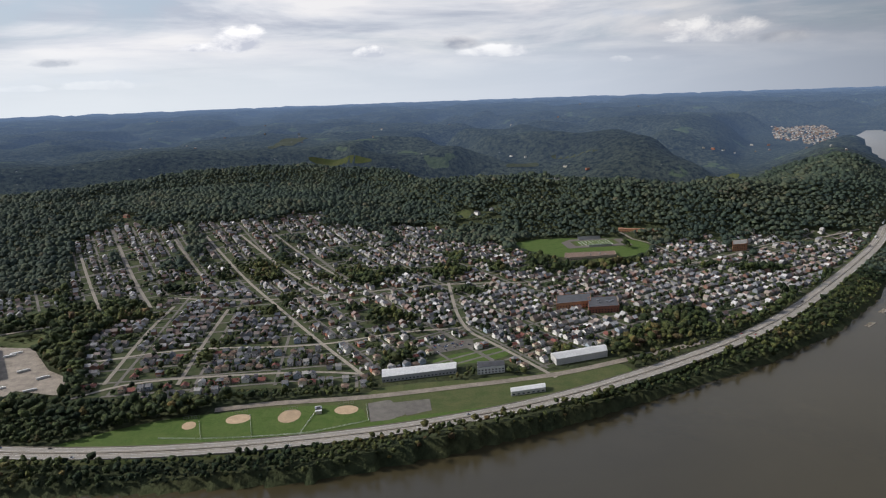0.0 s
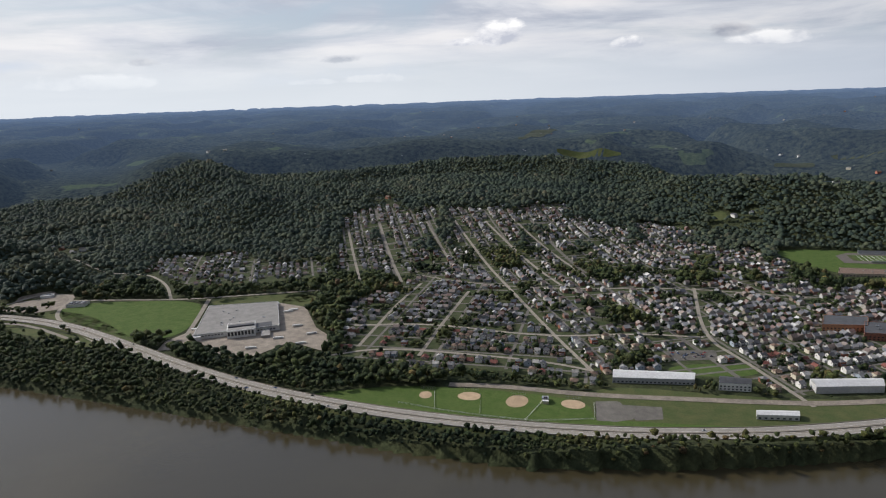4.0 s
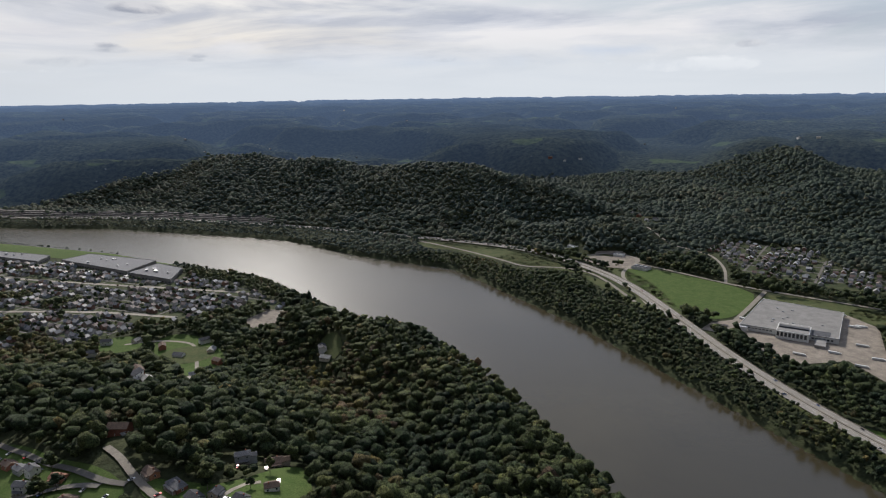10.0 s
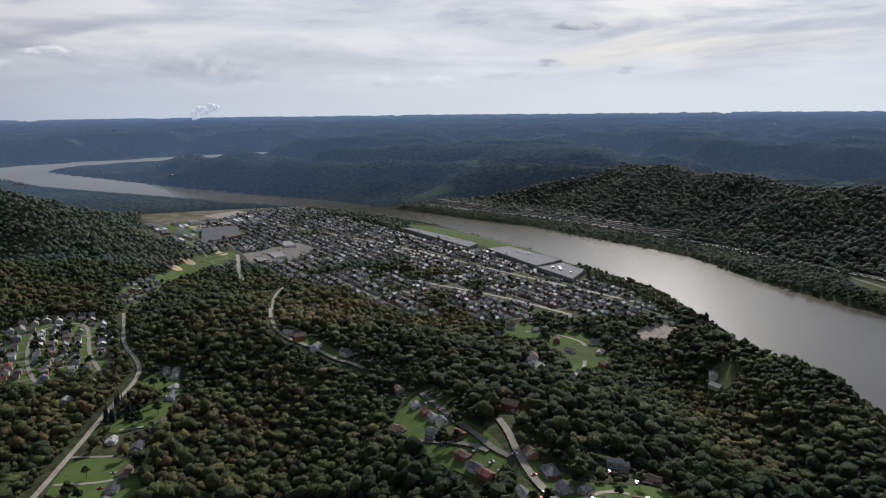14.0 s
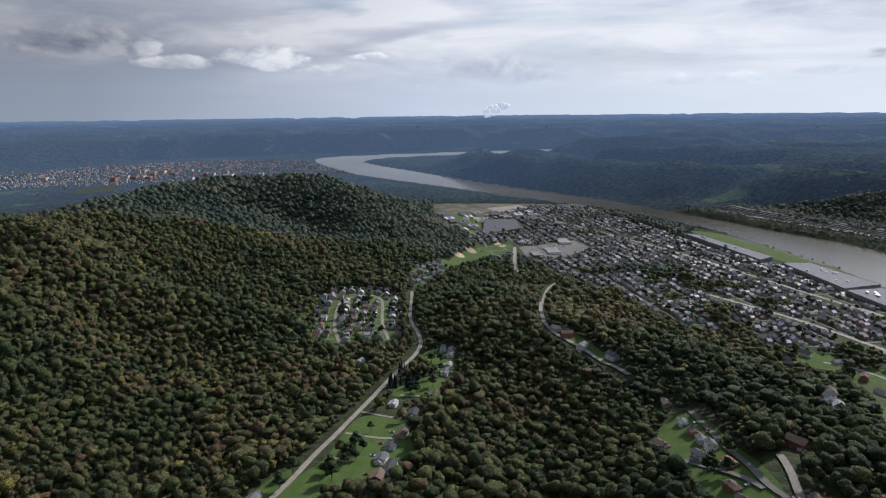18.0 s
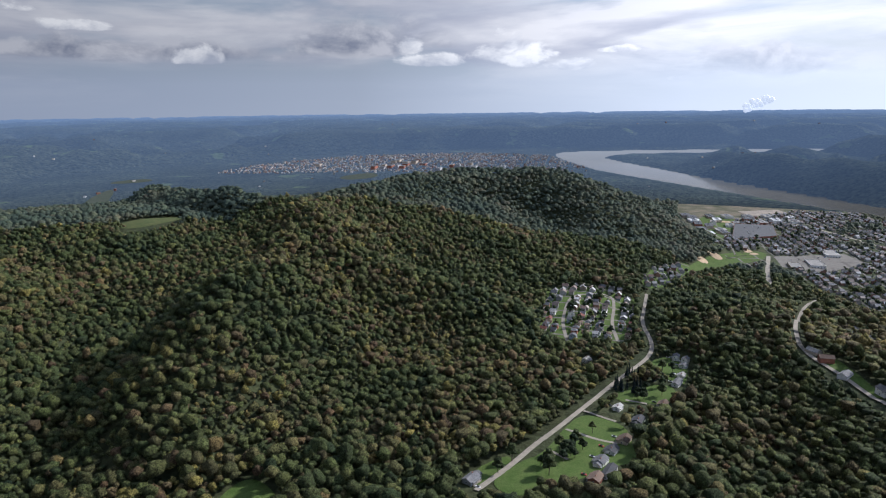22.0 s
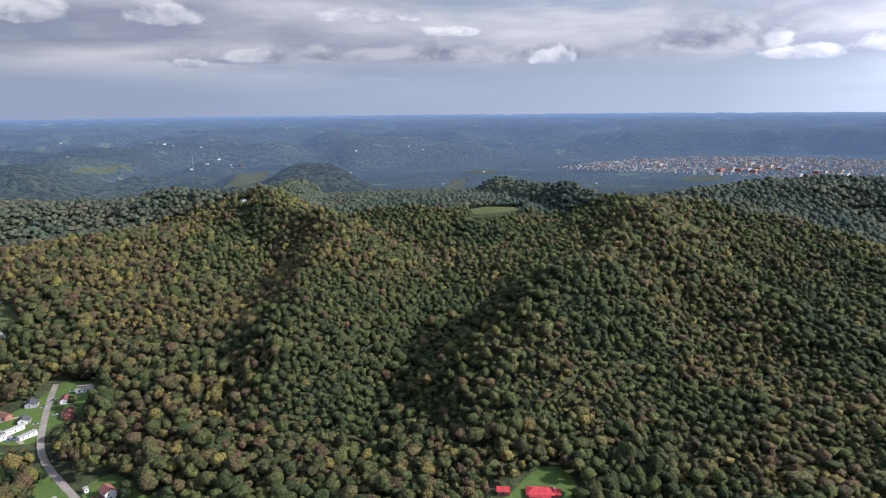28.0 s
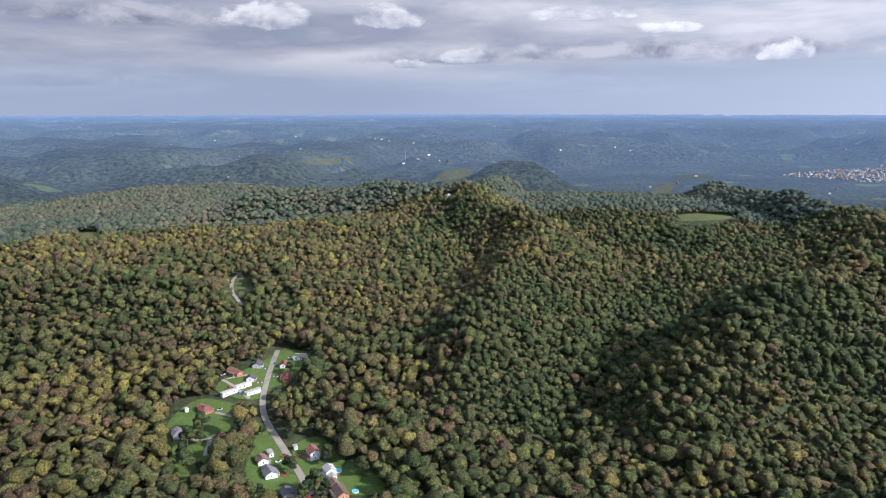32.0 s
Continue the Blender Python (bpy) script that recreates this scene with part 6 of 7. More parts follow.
e, loc, z = big_building("warehouse", WAREHOUSE, 7.5, PAINT["grey"], METAL_ROOF, "long grey warehouse with a pale metal roof by the rail yard", bays=5, gable=True, category="warehouse")
e, loc, z = big_building("workshop", SHOP, 10, TRIM, DARK_ROOF, "white workshop with a dark roof and tall windows", bays=4.5, rows=2, gable=True, category="workshop")
e, loc, z = big_building("mill_shed", MILL, 9, METAL_ROOF, METAL_ROOF, "long pale metal mill shed", bays=0, gable=True, category="shed")
e, loc, z = big_building("storage_shed", SHED, 6, METAL_ROOF, METAL_ROOF, "pale metal storage shed on a gravel lot", bays=6, gable=True, category="shed")
e, loc, z = big_building("school", SCHOOL, 6, PAINT["tan"], TOPS["brown"], "long low tan school beside the sports field", bays=6, category="school")
roof_boxes(e, loc, 7, 6, 5, 1.5)
e, loc, z = big_building("school", BLOCK_DARK, 11, BRICK_WALL, DARK_ROOF, "large brick school block with a dark flat roof", bays=5, rows=2, category="school")
roof_boxes(e, loc, 11, 8, 6, 1.8)
e, loc, z = big_building("school", BLOCK_BRICK, 11, PAINT["orange"], DARK_ROOF, "long orange brick school wing with a dark roof", bays=5, rows=2, category="school")
e, loc, z = big_building("apartment_block", CHURCH, 16, PAINT["orange"], FLAT_ROOF, "tall tan brick apartment block above the houses", bays=4, rows=4, category="apartment block")
e, loc, z = big_building("school", HILL_SCHOOL, 8, PAINT["orange"], TOPS["rust"], "low reddish school building at the wood's edge", bays=6, category="school")
for outline, what in ((WORKS_A, "long grey works shed by the river meadow"), (WORKS_B, "wide grey factory shed with patched roofs"), (WORKS_C, "grey works building with pale walls")):
    e, loc, z = big_building("works_shed", outline, 9, FLAT_ROOF, TOPS["grey"], what, bays=9, category="works")
    roof_boxes(e, loc, 10, 7, len(what), 3)
e, loc, z = big_building("school", WV_SCHOOL, 10, BRICK_WALL, DARK_ROOF, "large brick school with dark flat roofs beside a park", bays=6, rows=2, category="school")
roof_boxes(e, loc, 10, 8, 9, 2.5)
for k, (x, y) in enumerate(PLAZA_BUILDINGS):
    s, t = (34, 20) if k % 2 else (26, 16)
    q = [(x - s * 0.7 - t * 0.5, y - s * 0.6 + t * 0.6), (x + s * 0.7 - t * 0.5, y + s * 0.6 + t * 0.6), (x + s * 0.7 + t * 0.5, y + s * 0.6 - t * 0.6), (x - s * 0.7 + t * 0.5, y - s * 0.6 - t * 0.6)]
    big_building("shop_building", q, 6, TRIM if k % 2 else PAINT["tan"], FLAT_ROOF, "low flat-roofed shop beside a car park", bays=6, category="shop")

# ---------------------------------------------------------------- stadium
st = np.array(STADIUM, float)
sc, ang = st.mean(0), 6.0
e = empty_thing("sports_field", pose(sc[0], sc[1], spot(*sc) + 0.9, 0, 0, ang), "green football field with pale yard lines inside a running track", "sports field")
bm = bmesh.new()
block(bm, -78, 78, -46, 46, -1.5, 0.0)
part("track", bm, plain("running_track", (0.12, 0.105, 0.095), 0.15, 8, 0.9), e)
bm = bmesh.new()
block(bm, -46, 46, -24.5, 24.5, -0.5, 0.06)
part("turf", bm, LAWN, e)
for sx in (-1, 1):
    bm = bmesh.new()
    block(bm, sx * 50.6 - 4.5, sx * 50.6 + 4.5, -24.5, 24.5, -0.5, 0.08)
    part("end_zone", bm, MEADOW, e)
for k in range(-4, 5):
    bm = bmesh.new()
    block(bm, k * 9.14 - 0.5, k * 9.14 + 0.5, -24.3, 24.3, 0, 0.10)
    part("yard_line", bm, TRIM, e)
for side, n in ((-1, 5), (1, 7)):
    e2 = empty_thing("grandstand", pose(sc[0], sc[1], spot(*sc) + 0.9, 0, 0, ang), "grey stepped bleachers beside the football field", "grandstand", "grandstands")
    for k in range(n):
        bm = bmesh.new()
        y0 = side * (34 + k * 1.6)
        block(bm, -28, 28, min(y0, y0 + side * 1.6), max(y0, y0 + side * 1.6), -0.5, 0.8 + k * 0.9)
        part("step", bm, STEEL, e2)

# ---------------------------------------------------------------- single houses on the hills and in the valleys
def facing(x, y, lines):
    best = (1e9, 0)
    for line in lines:
        p = np.array(line, float)
        for a, b in zip(p[:-1], p[1:]):
            t = min(1, max(0, ((x - a[0]) * (b - a)[0] + (y - a[1]) * (b - a)[1]) / ((b - a) @ (b - a))))
            q = a + t * (b - a)
            d = math.hypot(x - q[0], y - q[1])
            if d < best[0]:
                best = (d, math.degrees(math.atan2((b - a)[1], (b - a)[0])), q)
    deg = best[1]
    # front (-y) towards the road
    q = best[2]
    if (q[0] - x) * math.sin(radians(deg)) - (q[1] - y) * math.cos(radians(deg)) < 0:
        deg += 180
    return deg


HILLTOP = [  # roof, wall, wide, deep, floors, wing
    ("brown", "tan", 13, 8, 1, 4), ("grey", "white", 15, 8, 1, 0), ("brown", "brick", 13, 8, 1, 0), ("grey", "grey", 12, 8, 1, 0), ("grey", "white", 11, 9, 2, 0), ("brown", "grey", 13, 9, 1, 4),
    ("grey", "white", 11, 9, 2, 0), ("rust", "orange", 13, 9, 1, 0), ("brown", "brick", 15, 8, 1, 0), ("dark", "white", 11, 9, 1, 4), ("maroon", "brick", 14, 9, 1, 0), ("brown", "orange", 14, 8, 1, 0),
    ("grey", "brick", 18, 9, 1, 0), ("dark", "grey", 13, 10, 1, 0), ("dark", "tan", 9, 8, 1, 0), ("grey", "white", 15, 9, 1, 5), ("grey", "cream", 13, 9, 1, 0), ("dark", "white", 10, 9, 2, 0),
    ("brown", "white", 11, 8, 1, 0), ("brown", "tan", 14, 10, 1, 5), ("grey", "grey", 13, 8, 2, 4), ("pale", "white", 14, 9, 1, 5)]
ROOF_WORD = dict(grey="grey", dark="dark", brown="brown", maroon="maroon", rust="rust-red", pale="pale", scarlet="bright red")
SPOTS = []
for (x, y), (ro, pa, wd, dp, fl, wing) in zip(HILL_TOP_HOUSES, HILLTOP):
    deg = facing(x, y, (HILL_ROAD, HILL_SIDE, HILL_LANE, HILL_DRIVE))
    house(pose(x, y, spot(x, y) + 0.6, 0, 0, deg), wd * 0.8, dp * 0.82, fl, pa, ro, f"{pa} house with a {ROOF_WORD[ro]} roof on a hilltop lawn", "hilltop houses",
          "hip" if wd > 14 and not wing else "gable", True, True, wing, 10, 0.5, True)
    SPOTS.append((x, y, 13))
VALLEY = [("dark", "green", 14, 9, 1, 4), ("brown", "tan", 14, 9, 1, 0), ("dark", "grey", 12, 9, 1, 0), ("grey", "white", 12, 9, 1, 4), ("dark", "white", 20, 8, 1, 0), ("brown", "brick", 13, 9, 1, 0),
          ("grey", "white", 9, 8, 2, 0), ("grey", "white", 9, 8, 1, 0), ("pale", "white", 10, 8, 1, 0), ("grey", "white", 18, 8, 1, 0), ("brown", "grey", 12, 8, 1, 0), ("grey", "grey", 13, 9, 1, 4), ("pale", "white", 11, 8, 1, 0), ("pale", "white", 11, 7, 1, 0), ("grey", "white", 9, 8, 2, 0)]
for (x, y), (ro, pa, wd, dp, fl, wing) in zip(V_HOUSES, VALLEY):
    deg = facing(x, y, (VALLEY_ROAD,))
    house(pose(x, y, spot(x, y) + 0.6, 0, 0, deg), wd, dp, fl, pa, ro, f"{pa} house with a {ROOF_WORD[ro]} roof in the creek valley", "valley houses", "gable", wd < 15, wd < 15, wing, 8, 0.5, True)
    SPOTS.append((x, y, 13))
RUN = [("rust", "brick", 22, 8, 1, 0), ("dark", "grey", 13, 9, 1, 0), ("maroon", "white", 12, 8, 1, 0), ("maroon", "brick", 15, 9, 1, 4), ("pale", "white", 18, 5, 1, 0), ("dark", "white", 10, 8, 1, 0),
       ("pale", "white", 19, 5, 1, 0), ("pale", "white", 18, 5, 1, 0), ("pale", "white", 18, 5, 1, 0), ("maroon", "brick", 14, 10, 1, 4), ("grey", "grey", 13, 11, 1, 4), ("brown", "white", 12, 9, 1, 0),
       ("pale", "white", 9, 4, 1, 0), ("grey", "white", 13, 10, 1, 4), ("maroon", "white", 13, 9, 2, 0), ("pale", "white", 11, 9, 2, 4), ("brown", "brick", 11, 8, 1, 0), ("brown", "orange", 17, 10, 1, 0), ("dark", "tan", 13, 9, 1, 0), ("pale", "white", 4, 3, 1, 0), ("pale", "white", 4, 3, 1, 0)]
for k, ((x, y), (ro, pa, wd, dp, fl, wing)) in enumerate(zip(R_HOUSES, RUN)):
    deg = facing(x, y, (RUN_ROAD, R_DRIVE_1))
    if dp == 5:
        deg += 95
    kind = "white mobile home with a pale flat roof on a lawn" if dp <= 5 else f"{pa} house with a {ROOF_WORD[ro]} roof beside the country road"
    house(pose(x, y, spot(x, y) + 0.6, 0, 0, deg), wd * 0.82, dp * 0.85, fl, pa, ro, kind, "roadside houses", "hip" if k in (9, 10) else "gable", dp > 6, dp > 6, wing, 8, 0.12 if dp <= 5 else 0.55, True, k in (10, 14, 15))
    SPOTS.append((x, y, 12))
x, y = RED_HOUSE[1]
house(pose(x, y, spot(x, y) + 0.6, 0, 0, 170), 20, 11, 1, "brick", "scarlet", "long house with a bright scarlet roof beside a pool", "", "hip", True, True, 5, 10, 0.5, True)
x, y = RED_HOUSE[0]
house(pose(x, y, spot(x, y) + 0.6, 0, 0, 170), 9, 7, 1, "brick", "scarlet", "small garage with a bright scarlet roof", "", "gable", False, False, 0, 4, 0.5, True)
SPOTS += [(RED_HOUSE[1][0], RED_HOUSE[1][1], 18), (RED_HOUSE[0][0], RED_HOUSE[0][1], 12)]
for k, (x, y) in enumerate(RIDGE_HOUSES + HILL_HOUSES + NEIGH_HOUSES + SLOPE_HOUSES):
    bx, by, bz, sc_ = place(x, y)
    ro, pa = ("grey", "dark", "pale", "brown")[k % 4], ("white", "white", "cream", "brick")[k % 4]
    h_ = house(pose(bx, by, bz + 0.5, 0, 0, k * 53), 15, 10, 1 + k % 2, pa, ro, f"{pa} house with a {ROOF_WORD[ro]} roof in a clearing of the woods", "hill houses", "gable", False, False, 0, 2)
    h_.scale = (sc_, sc_, sc_)
    SPOTS.append((x, y, 22 if math.hypot(x, y) > 1400 else 11))


def pool(x, y, r, label):
    e = empty_thing("swimming_pool", pose(x, y, spot(x, y) + 0.5), label, "pool")
    bm = bmesh.new()
    bmesh.ops.create_cone(bm, cap_ends=True, segments=20, radius1=r, radius2=r, depth=1.6)
    part("wall", bm, TRIM, e)
    bm = bmesh.new()
    bmesh.ops.create_circle(bm, cap_ends=True, segments=20, radius=r * 0.94)
    bmesh.ops.translate(bm, verts=bm.verts, vec=(0, 0, 0.81))
    part("water", bm, POOL, e)
    SPOTS.append((x, y, r + 5))


pool(*RED_HOUSE[2], 5.0, "round blue pool beside the red-roofed house")
pool(*R_POOLS[0], 3.6, "blue above-ground pool behind a white house")
pool(*R_POOLS[1], 2.4, "small dark blue trampoline-sized pool on a lawn")

# mast on the ridge
mx, my, mz, ms = place(*MAST[0])
e = empty_thing("radio_mast", pose(mx, my, mz), "thin grey lattice radio mast on a wooded ridge", "mast")
for k in range(3):
    bm = bmesh.new()
    a = k * 2.094
    tube(bm, (math.cos(a) * 2.2, math.sin(a) * 2.2, -2), (0.2 * math.cos(a), 0.2 * math.sin(a), 62), 0.28, 0.15, 5)
    part("leg", bm, STEEL, e)
for k in range(8):
    bm = bmesh.new()
    q, r0 = 3 + k * 7.0, 2.2 * (1 - (3 + k * 7.0) / 66)
    for j in range(3):
        tube(bm, (math.cos(j * 2.094) * r0, math.sin(j * 2.094) * r0, q), (math.cos(j * 2.094 + 2.094) * r0, math.sin(j * 2.094 + 2.094) * r0, q + 3), 0.12, 0.12, 4)
    part("brace", bm, STEEL, e)

# keep woods off single houses
for x, y, r in SPOTS:
    OPEN.append([(x + r * math.cos(a), y + r * math.sin(a)) for a in np.arange(0, 6.28, 0.785)])

# ---------------------------------------------------------------- town and yard trees
tree_masters = [lone_tree(pose(0, 0, 0), 13 + 1.2 * k, 5.0 + 0.5 * (k % 3), t, what, "yard trees", seed=k + 1) for k, (t, what) in enumerate([
    (0.10, "deep green broad-leaved yard tree"), (0.28, "full green maple among the houses"), (0.42, "olive green yard tree with a wide crown"), (0.20, "dark green shade tree in a yard"), (0.60, "yellowing broad-leaved tree in a yard")])]
fir_masters = [lone_conifer(pose(0, 0, 0), 15 + 2 * k, 3.2, "dark green spruce standing in a row", "spruces", seed=k + 40) for k in range(2)]
placed = set()


def plant(master, x, y, s, deg):
    m = pose(x, y, spot(x, y) + 0.2, 0, 0, deg) @ Matrix.Diagonal((s, s, s, 1))
    if master.name in placed:
        c = copy_thing(master, m)
    else:
        placed.add(master.name)
        master.matrix_basis = m


rt = np.random.RandomState(77)
yard = []
for g in GROVES:
    for _ in range(5):
        yard.append((g[0] + rt.normal() * 11, g[1] + rt.normal() * 9))
pick = rt.permutation(len(homes))[:150]
for k in pick:
    x, y, deg = homes[k]
    yard.append((x + 8 * math.sin(radians(deg)) + rt.normal() * 3, y - 8 * math.cos(radians(deg)) + rt.normal() * 3))
for x, y in R_TREES:
    yard.append((x, y))
    yard.append((x + rt.normal() * 6, y + rt.normal() * 6))
for poly, count in ((V_LAWN_A, 16), (V_LAWN_B, 8), (V_LAWN_C, 7), (V_LAWN_D, 3), (HILL_LAWN_A, 9), (HILL_LAWN_B, 9), (HILL_LAWN_C, 3), (R_LAWN_A, 6), (R_LAWN_C, 5), (SUBDIV, 14)):
    p_ = np.array(poly, float)
    for _ in range(count):
        q = rt.dirichlet(np.ones(len(p_)) * 0.6) @ p_
        if all(math.hypot(q[0] - a, q[1] - b) > 11 for a, b, _r in SPOTS):
            yard.append(tuple(q))
for x, y in yard:
    plant(tree_masters[rt.randint(len(tree_masters))], x, y, rt.uniform(0.75, 1.25), rt.uniform(0, 360))
for line in (CONIFERS_A, CONIFERS_B):
    for x, y in line:
        for k in range(3):
            plant(fir_masters[rt.randint(2)], x + rt.normal() * 5, y + rt.normal() * 5, rt.uniform(0.8, 1.15), rt.uniform(0, 360))
# smaller trees spread through the town, joined
pick = rt.permutation(len(homes))[: int(len(homes) * 0.5)]
tx = homes[pick, 0] + np.sin(np.radians(homes[pick, 2])) * -8 + rt.normal(size=len(pick)) * 4
ty = homes[pick, 1] + np.cos(np.radians(homes[pick, 2])) * 8 + rt.normal(size=len(pick)) * 4
keep = np.ones(len(tx), bool)
for line, half in LANES:
    keep &= along(tx, ty, np.array(line)[:, :2])[0] > half
tx, ty = tx[keep], ty[keep]
forms = crown_forms(1, 5, 66)
rad = rt.uniform(2.2, 5.0, len(tx))
v, f, t = scatter(forms, tx, ty, ground(tx, ty) + rad * 1.25, rad, rad * 1.15, np.clip(rt.normal(size=len(tx)) * 0.14 + 0.26, 0.02, 0.8), rt)
tagged(new("garden_trees", raw_mesh("garden_trees", v, f, [LEAF], [("tint", "FLOAT", t)], True)), "small dark garden trees between the houses", "trees", kind="stuff")

# ---------------------------------------------------------------- far towns and farms
def far_town(name, poly, count, label, seed, grow=1.0):
    rng = np.random.RandomState(seed)
    p = np.array(poly, float)
    x, y = rng.uniform(p[:, 0].min(), p[:, 0].max(), count * 4), rng.uniform(p[:, 1].min(), p[:, 1].max(), count * 4)
    # blocks between streets
    c, s = math.cos(0.8), math.sin(0.8)
    u, v = x * c + y * s, -x * s + y * c
    ok = inside(x, y, poly) & ~inside(x, y, RIVER) & (np.abs(u % 90 - 45) < 36) & (np.abs(v % 150 - 75) < 66)
    x, y = x[ok][:count], y[ok][:count]
    q = np.array([place(a, b) for a, b in zip(x, y)])
    at = np.column_stack([q[:, 0], q[:, 1], 46 + 90 * rng.randint(2, size=len(x))])
    return many_houses(name, at, label, seed, 0.75 * grow, 0.2, q[:, 2], 1.25)


MOUND_TOWN = [(-1000, -3900), (-1382, -4327), (-2208, -4677), (-3139, -4400), (-3450, -3800), (-2950, -2900), (-2500, -2650), (-2300, -3000), (-1875, -3300), (-1353, -3650)]
far_town("far_river_town", MOUND_TOWN, 2600, "pale houses of a distant river town", 91)
far_town("upstream_town", [(2200, 3900), (2250, 4500), (2734, 5549), (3250, 5700), (2800, 4700), (2560, 4350)], 600, "pale houses of a town upstream", 92)
rf = np.random.RandomState(93)
az, rr = rf.uniform(-0.6, 4.0, 420), 2650 * np.exp(rf.rand(420) * 1.3)
hx, hy = -np.sin(az) * rr, np.cos(az) * rr
keep = fractal(hx, hy, 700, 3, 41) > 0.52
hx, hy = hx[keep], hy[keep]
keep = ~inside(hx, hy, RIVER)
q = np.array([place(a, b) for a, b in zip(hx[keep], hy[keep])])
many_houses("distant_farms", np.column_stack([q[:, 0], q[:, 1], rf.uniform(0, 360, len(q))]), "scattered pale farmhouses on far hills", 94, 0.8, 0.3, q[:, 2], 0.75)

# big sheds on the river flats and in the far town
def box_building(x, y, a, b, tall, deg, wall, roof, label, category, scale=1.0, z=None):
    e = empty_thing("flat_building", pose(x, y, spot(x, y) + 0.3 if z is None else z, 0, 0, deg), label, category, "flat buildings")
    bm = bmesh.new()
    block(bm, -a / 2, a / 2, -b / 2, b / 2, -2, tall)
    part("body", bm, wall, e)
    bm = bmesh.new()
    block(bm, -a / 2 - 0.3, a / 2 + 0.3, -b / 2 - 0.3, b / 2 + 0.3, tall, tall + 0.5)
    part("roof", bm, roof, e)
    for k in range(3):
        bm = bmesh.new()
        block(bm, -a / 3 + k * a / 3.2 - 2, -a / 3 + k * a / 3.2 + 2, -b / 5, b / 5, tall + 0.5, tall + 2)
        part("roof_unit", bm, STEEL, e)
    e.scale = (scale, scale, scale)
    return e


rb = np.random.RandomState(95)
fx = np.array([p for p in FLATS if math.hypot(*p) < NEAR], float)
put = []
for k in range(400):
    wgt = rb.dirichlet(np.ones(len(fx)))
    x, y = wgt @ fx
    if len(put) < 26 and all(math.hypot(x - a, y - b) > 48 for a, b in put) and not inside(np.array([x]), np.array([y]), RIVER)[0]:
        put.append((x, y))
        box_building(x, y, rb.uniform(25, 60), rb.uniform(18, 30), rb.uniform(5, 9), 46 + rb.normal() * 4, rb.choice([TRIM, PAINT["tan"], BRICK_WALL]), rb.choice([FLAT_ROOF, METAL_ROOF, DARK_ROOF, FLAT_ROOF]), "low flat-roofed commercial building on pale paved ground", "shop")
for k in range(26):
    wgt = rb.dirichlet(np.ones(len(MOUND_TOWN)))
    x, y, z, s_ = place(*(wgt @ np.array(MOUND_TOWN, float)))
    box_building(x, y, rb.uniform(40, 90), rb.uniform(20, 40), rb.uniform(7, 18), 46, rb.choice([PAINT["brick"], PAINT["tan"], PAINT["grey"]]), rb.choice([FLAT_ROOF, DARK_ROOF]), "pale flat-roofed block in a distant town", "building", s_, z)

# buildings by the interchange and ball fields
for x, y, a, b, t_, deg, what in ((-1195, 905, 22, 12, 5, 30, "white metal shed by a loop road"), (-1290, 845, 26, 9, 4, 10, "long white shed by the interchange"), (-1085, 880, 34, 22, 5, 25, "dark-roofed roadside motel with parked cars")):
    box_building(x, y, a, b, t_, deg, TRIM, DARK_ROOF if "dark" in what else METAL_ROOF, what, "shed")
    OPEN.append([(x + 30 * math.cos(q), y + 30 * math.sin(q)) for q in np.arange(0, 6.28, 0.785)])
x, y = (INFIELDS[2][0] + INFIELDS[3][0]) / 2, (INFIELDS[2][1] + INFIELDS[3][1]) / 2 + 4
box_building(x, y, 7, 14, 3.5, 12, PAINT["cream"], METAL_ROOF, "small cream concession stand between ball fields", "stand")

# low fences round the ball fields
for k, (x, y) in enumerate(INFIELDS):
    e = empty_thing("backstop", pose(x, y, spot(x, y) + 0.5, 0, 0, 8), "wire backstop fence behind a dirt infield", "fence", "backstops")
    for j in range(7):
        bm = bmesh.new()
        tube(bm, (-9 + 3 * j, 15, -1), (-9 + 3 * j, 15, 5), 0.1, 0.1, 5)
        part("post", bm, STEEL, e)
    for hgt in (0.4, 2.5, 4.9):
        bm = bmesh.new()
        block(bm, -9, 9, 14.95, 15.05, hgt, hgt + 0.1)
        part("rail", bm, STEEL, e)

# white rail fences between the ball fields
FENCES = [[(-328, 681), (-279, 677)], [(-279, 677), (-222, 677)], [(-222, 677), (-160, 682)], [(-160, 682), (-94, 706)], [(-279, 677), (-296, 721)], [(-222, 677), (-239, 732)], [(-169, 681), (-160, 737)], [(-94, 706), (-101, 747)]]
for a_, b_ in FENCES:
    va, vb = Vector(a_), Vector(b_)
    span, deg = (vb - va).length, math.degrees(math.atan2(vb.y - va.y, vb.x - va.x))
    e = empty_thing("fence", pose(va.x, va.y, spot(*a_) + 0.5, 0, 0, deg), "low white rail fence round a ball field", "fence", "ball field fences")
    for k in range(int(span / 6) + 1):
        bm = bmesh.new()
        block(bm, k * 6 - 0.12, k * 6 + 0.12, -0.12, 0.12, -1.2, 1.9)
        part("post", bm, TRIM, e)
    for z_ in (0.7, 1.6):
        bm = bmesh.new()
        block(bm, 0, span, -0.07, 0.07, z_, z_ + 0.22)
        part("rail", bm, TRIM, e)

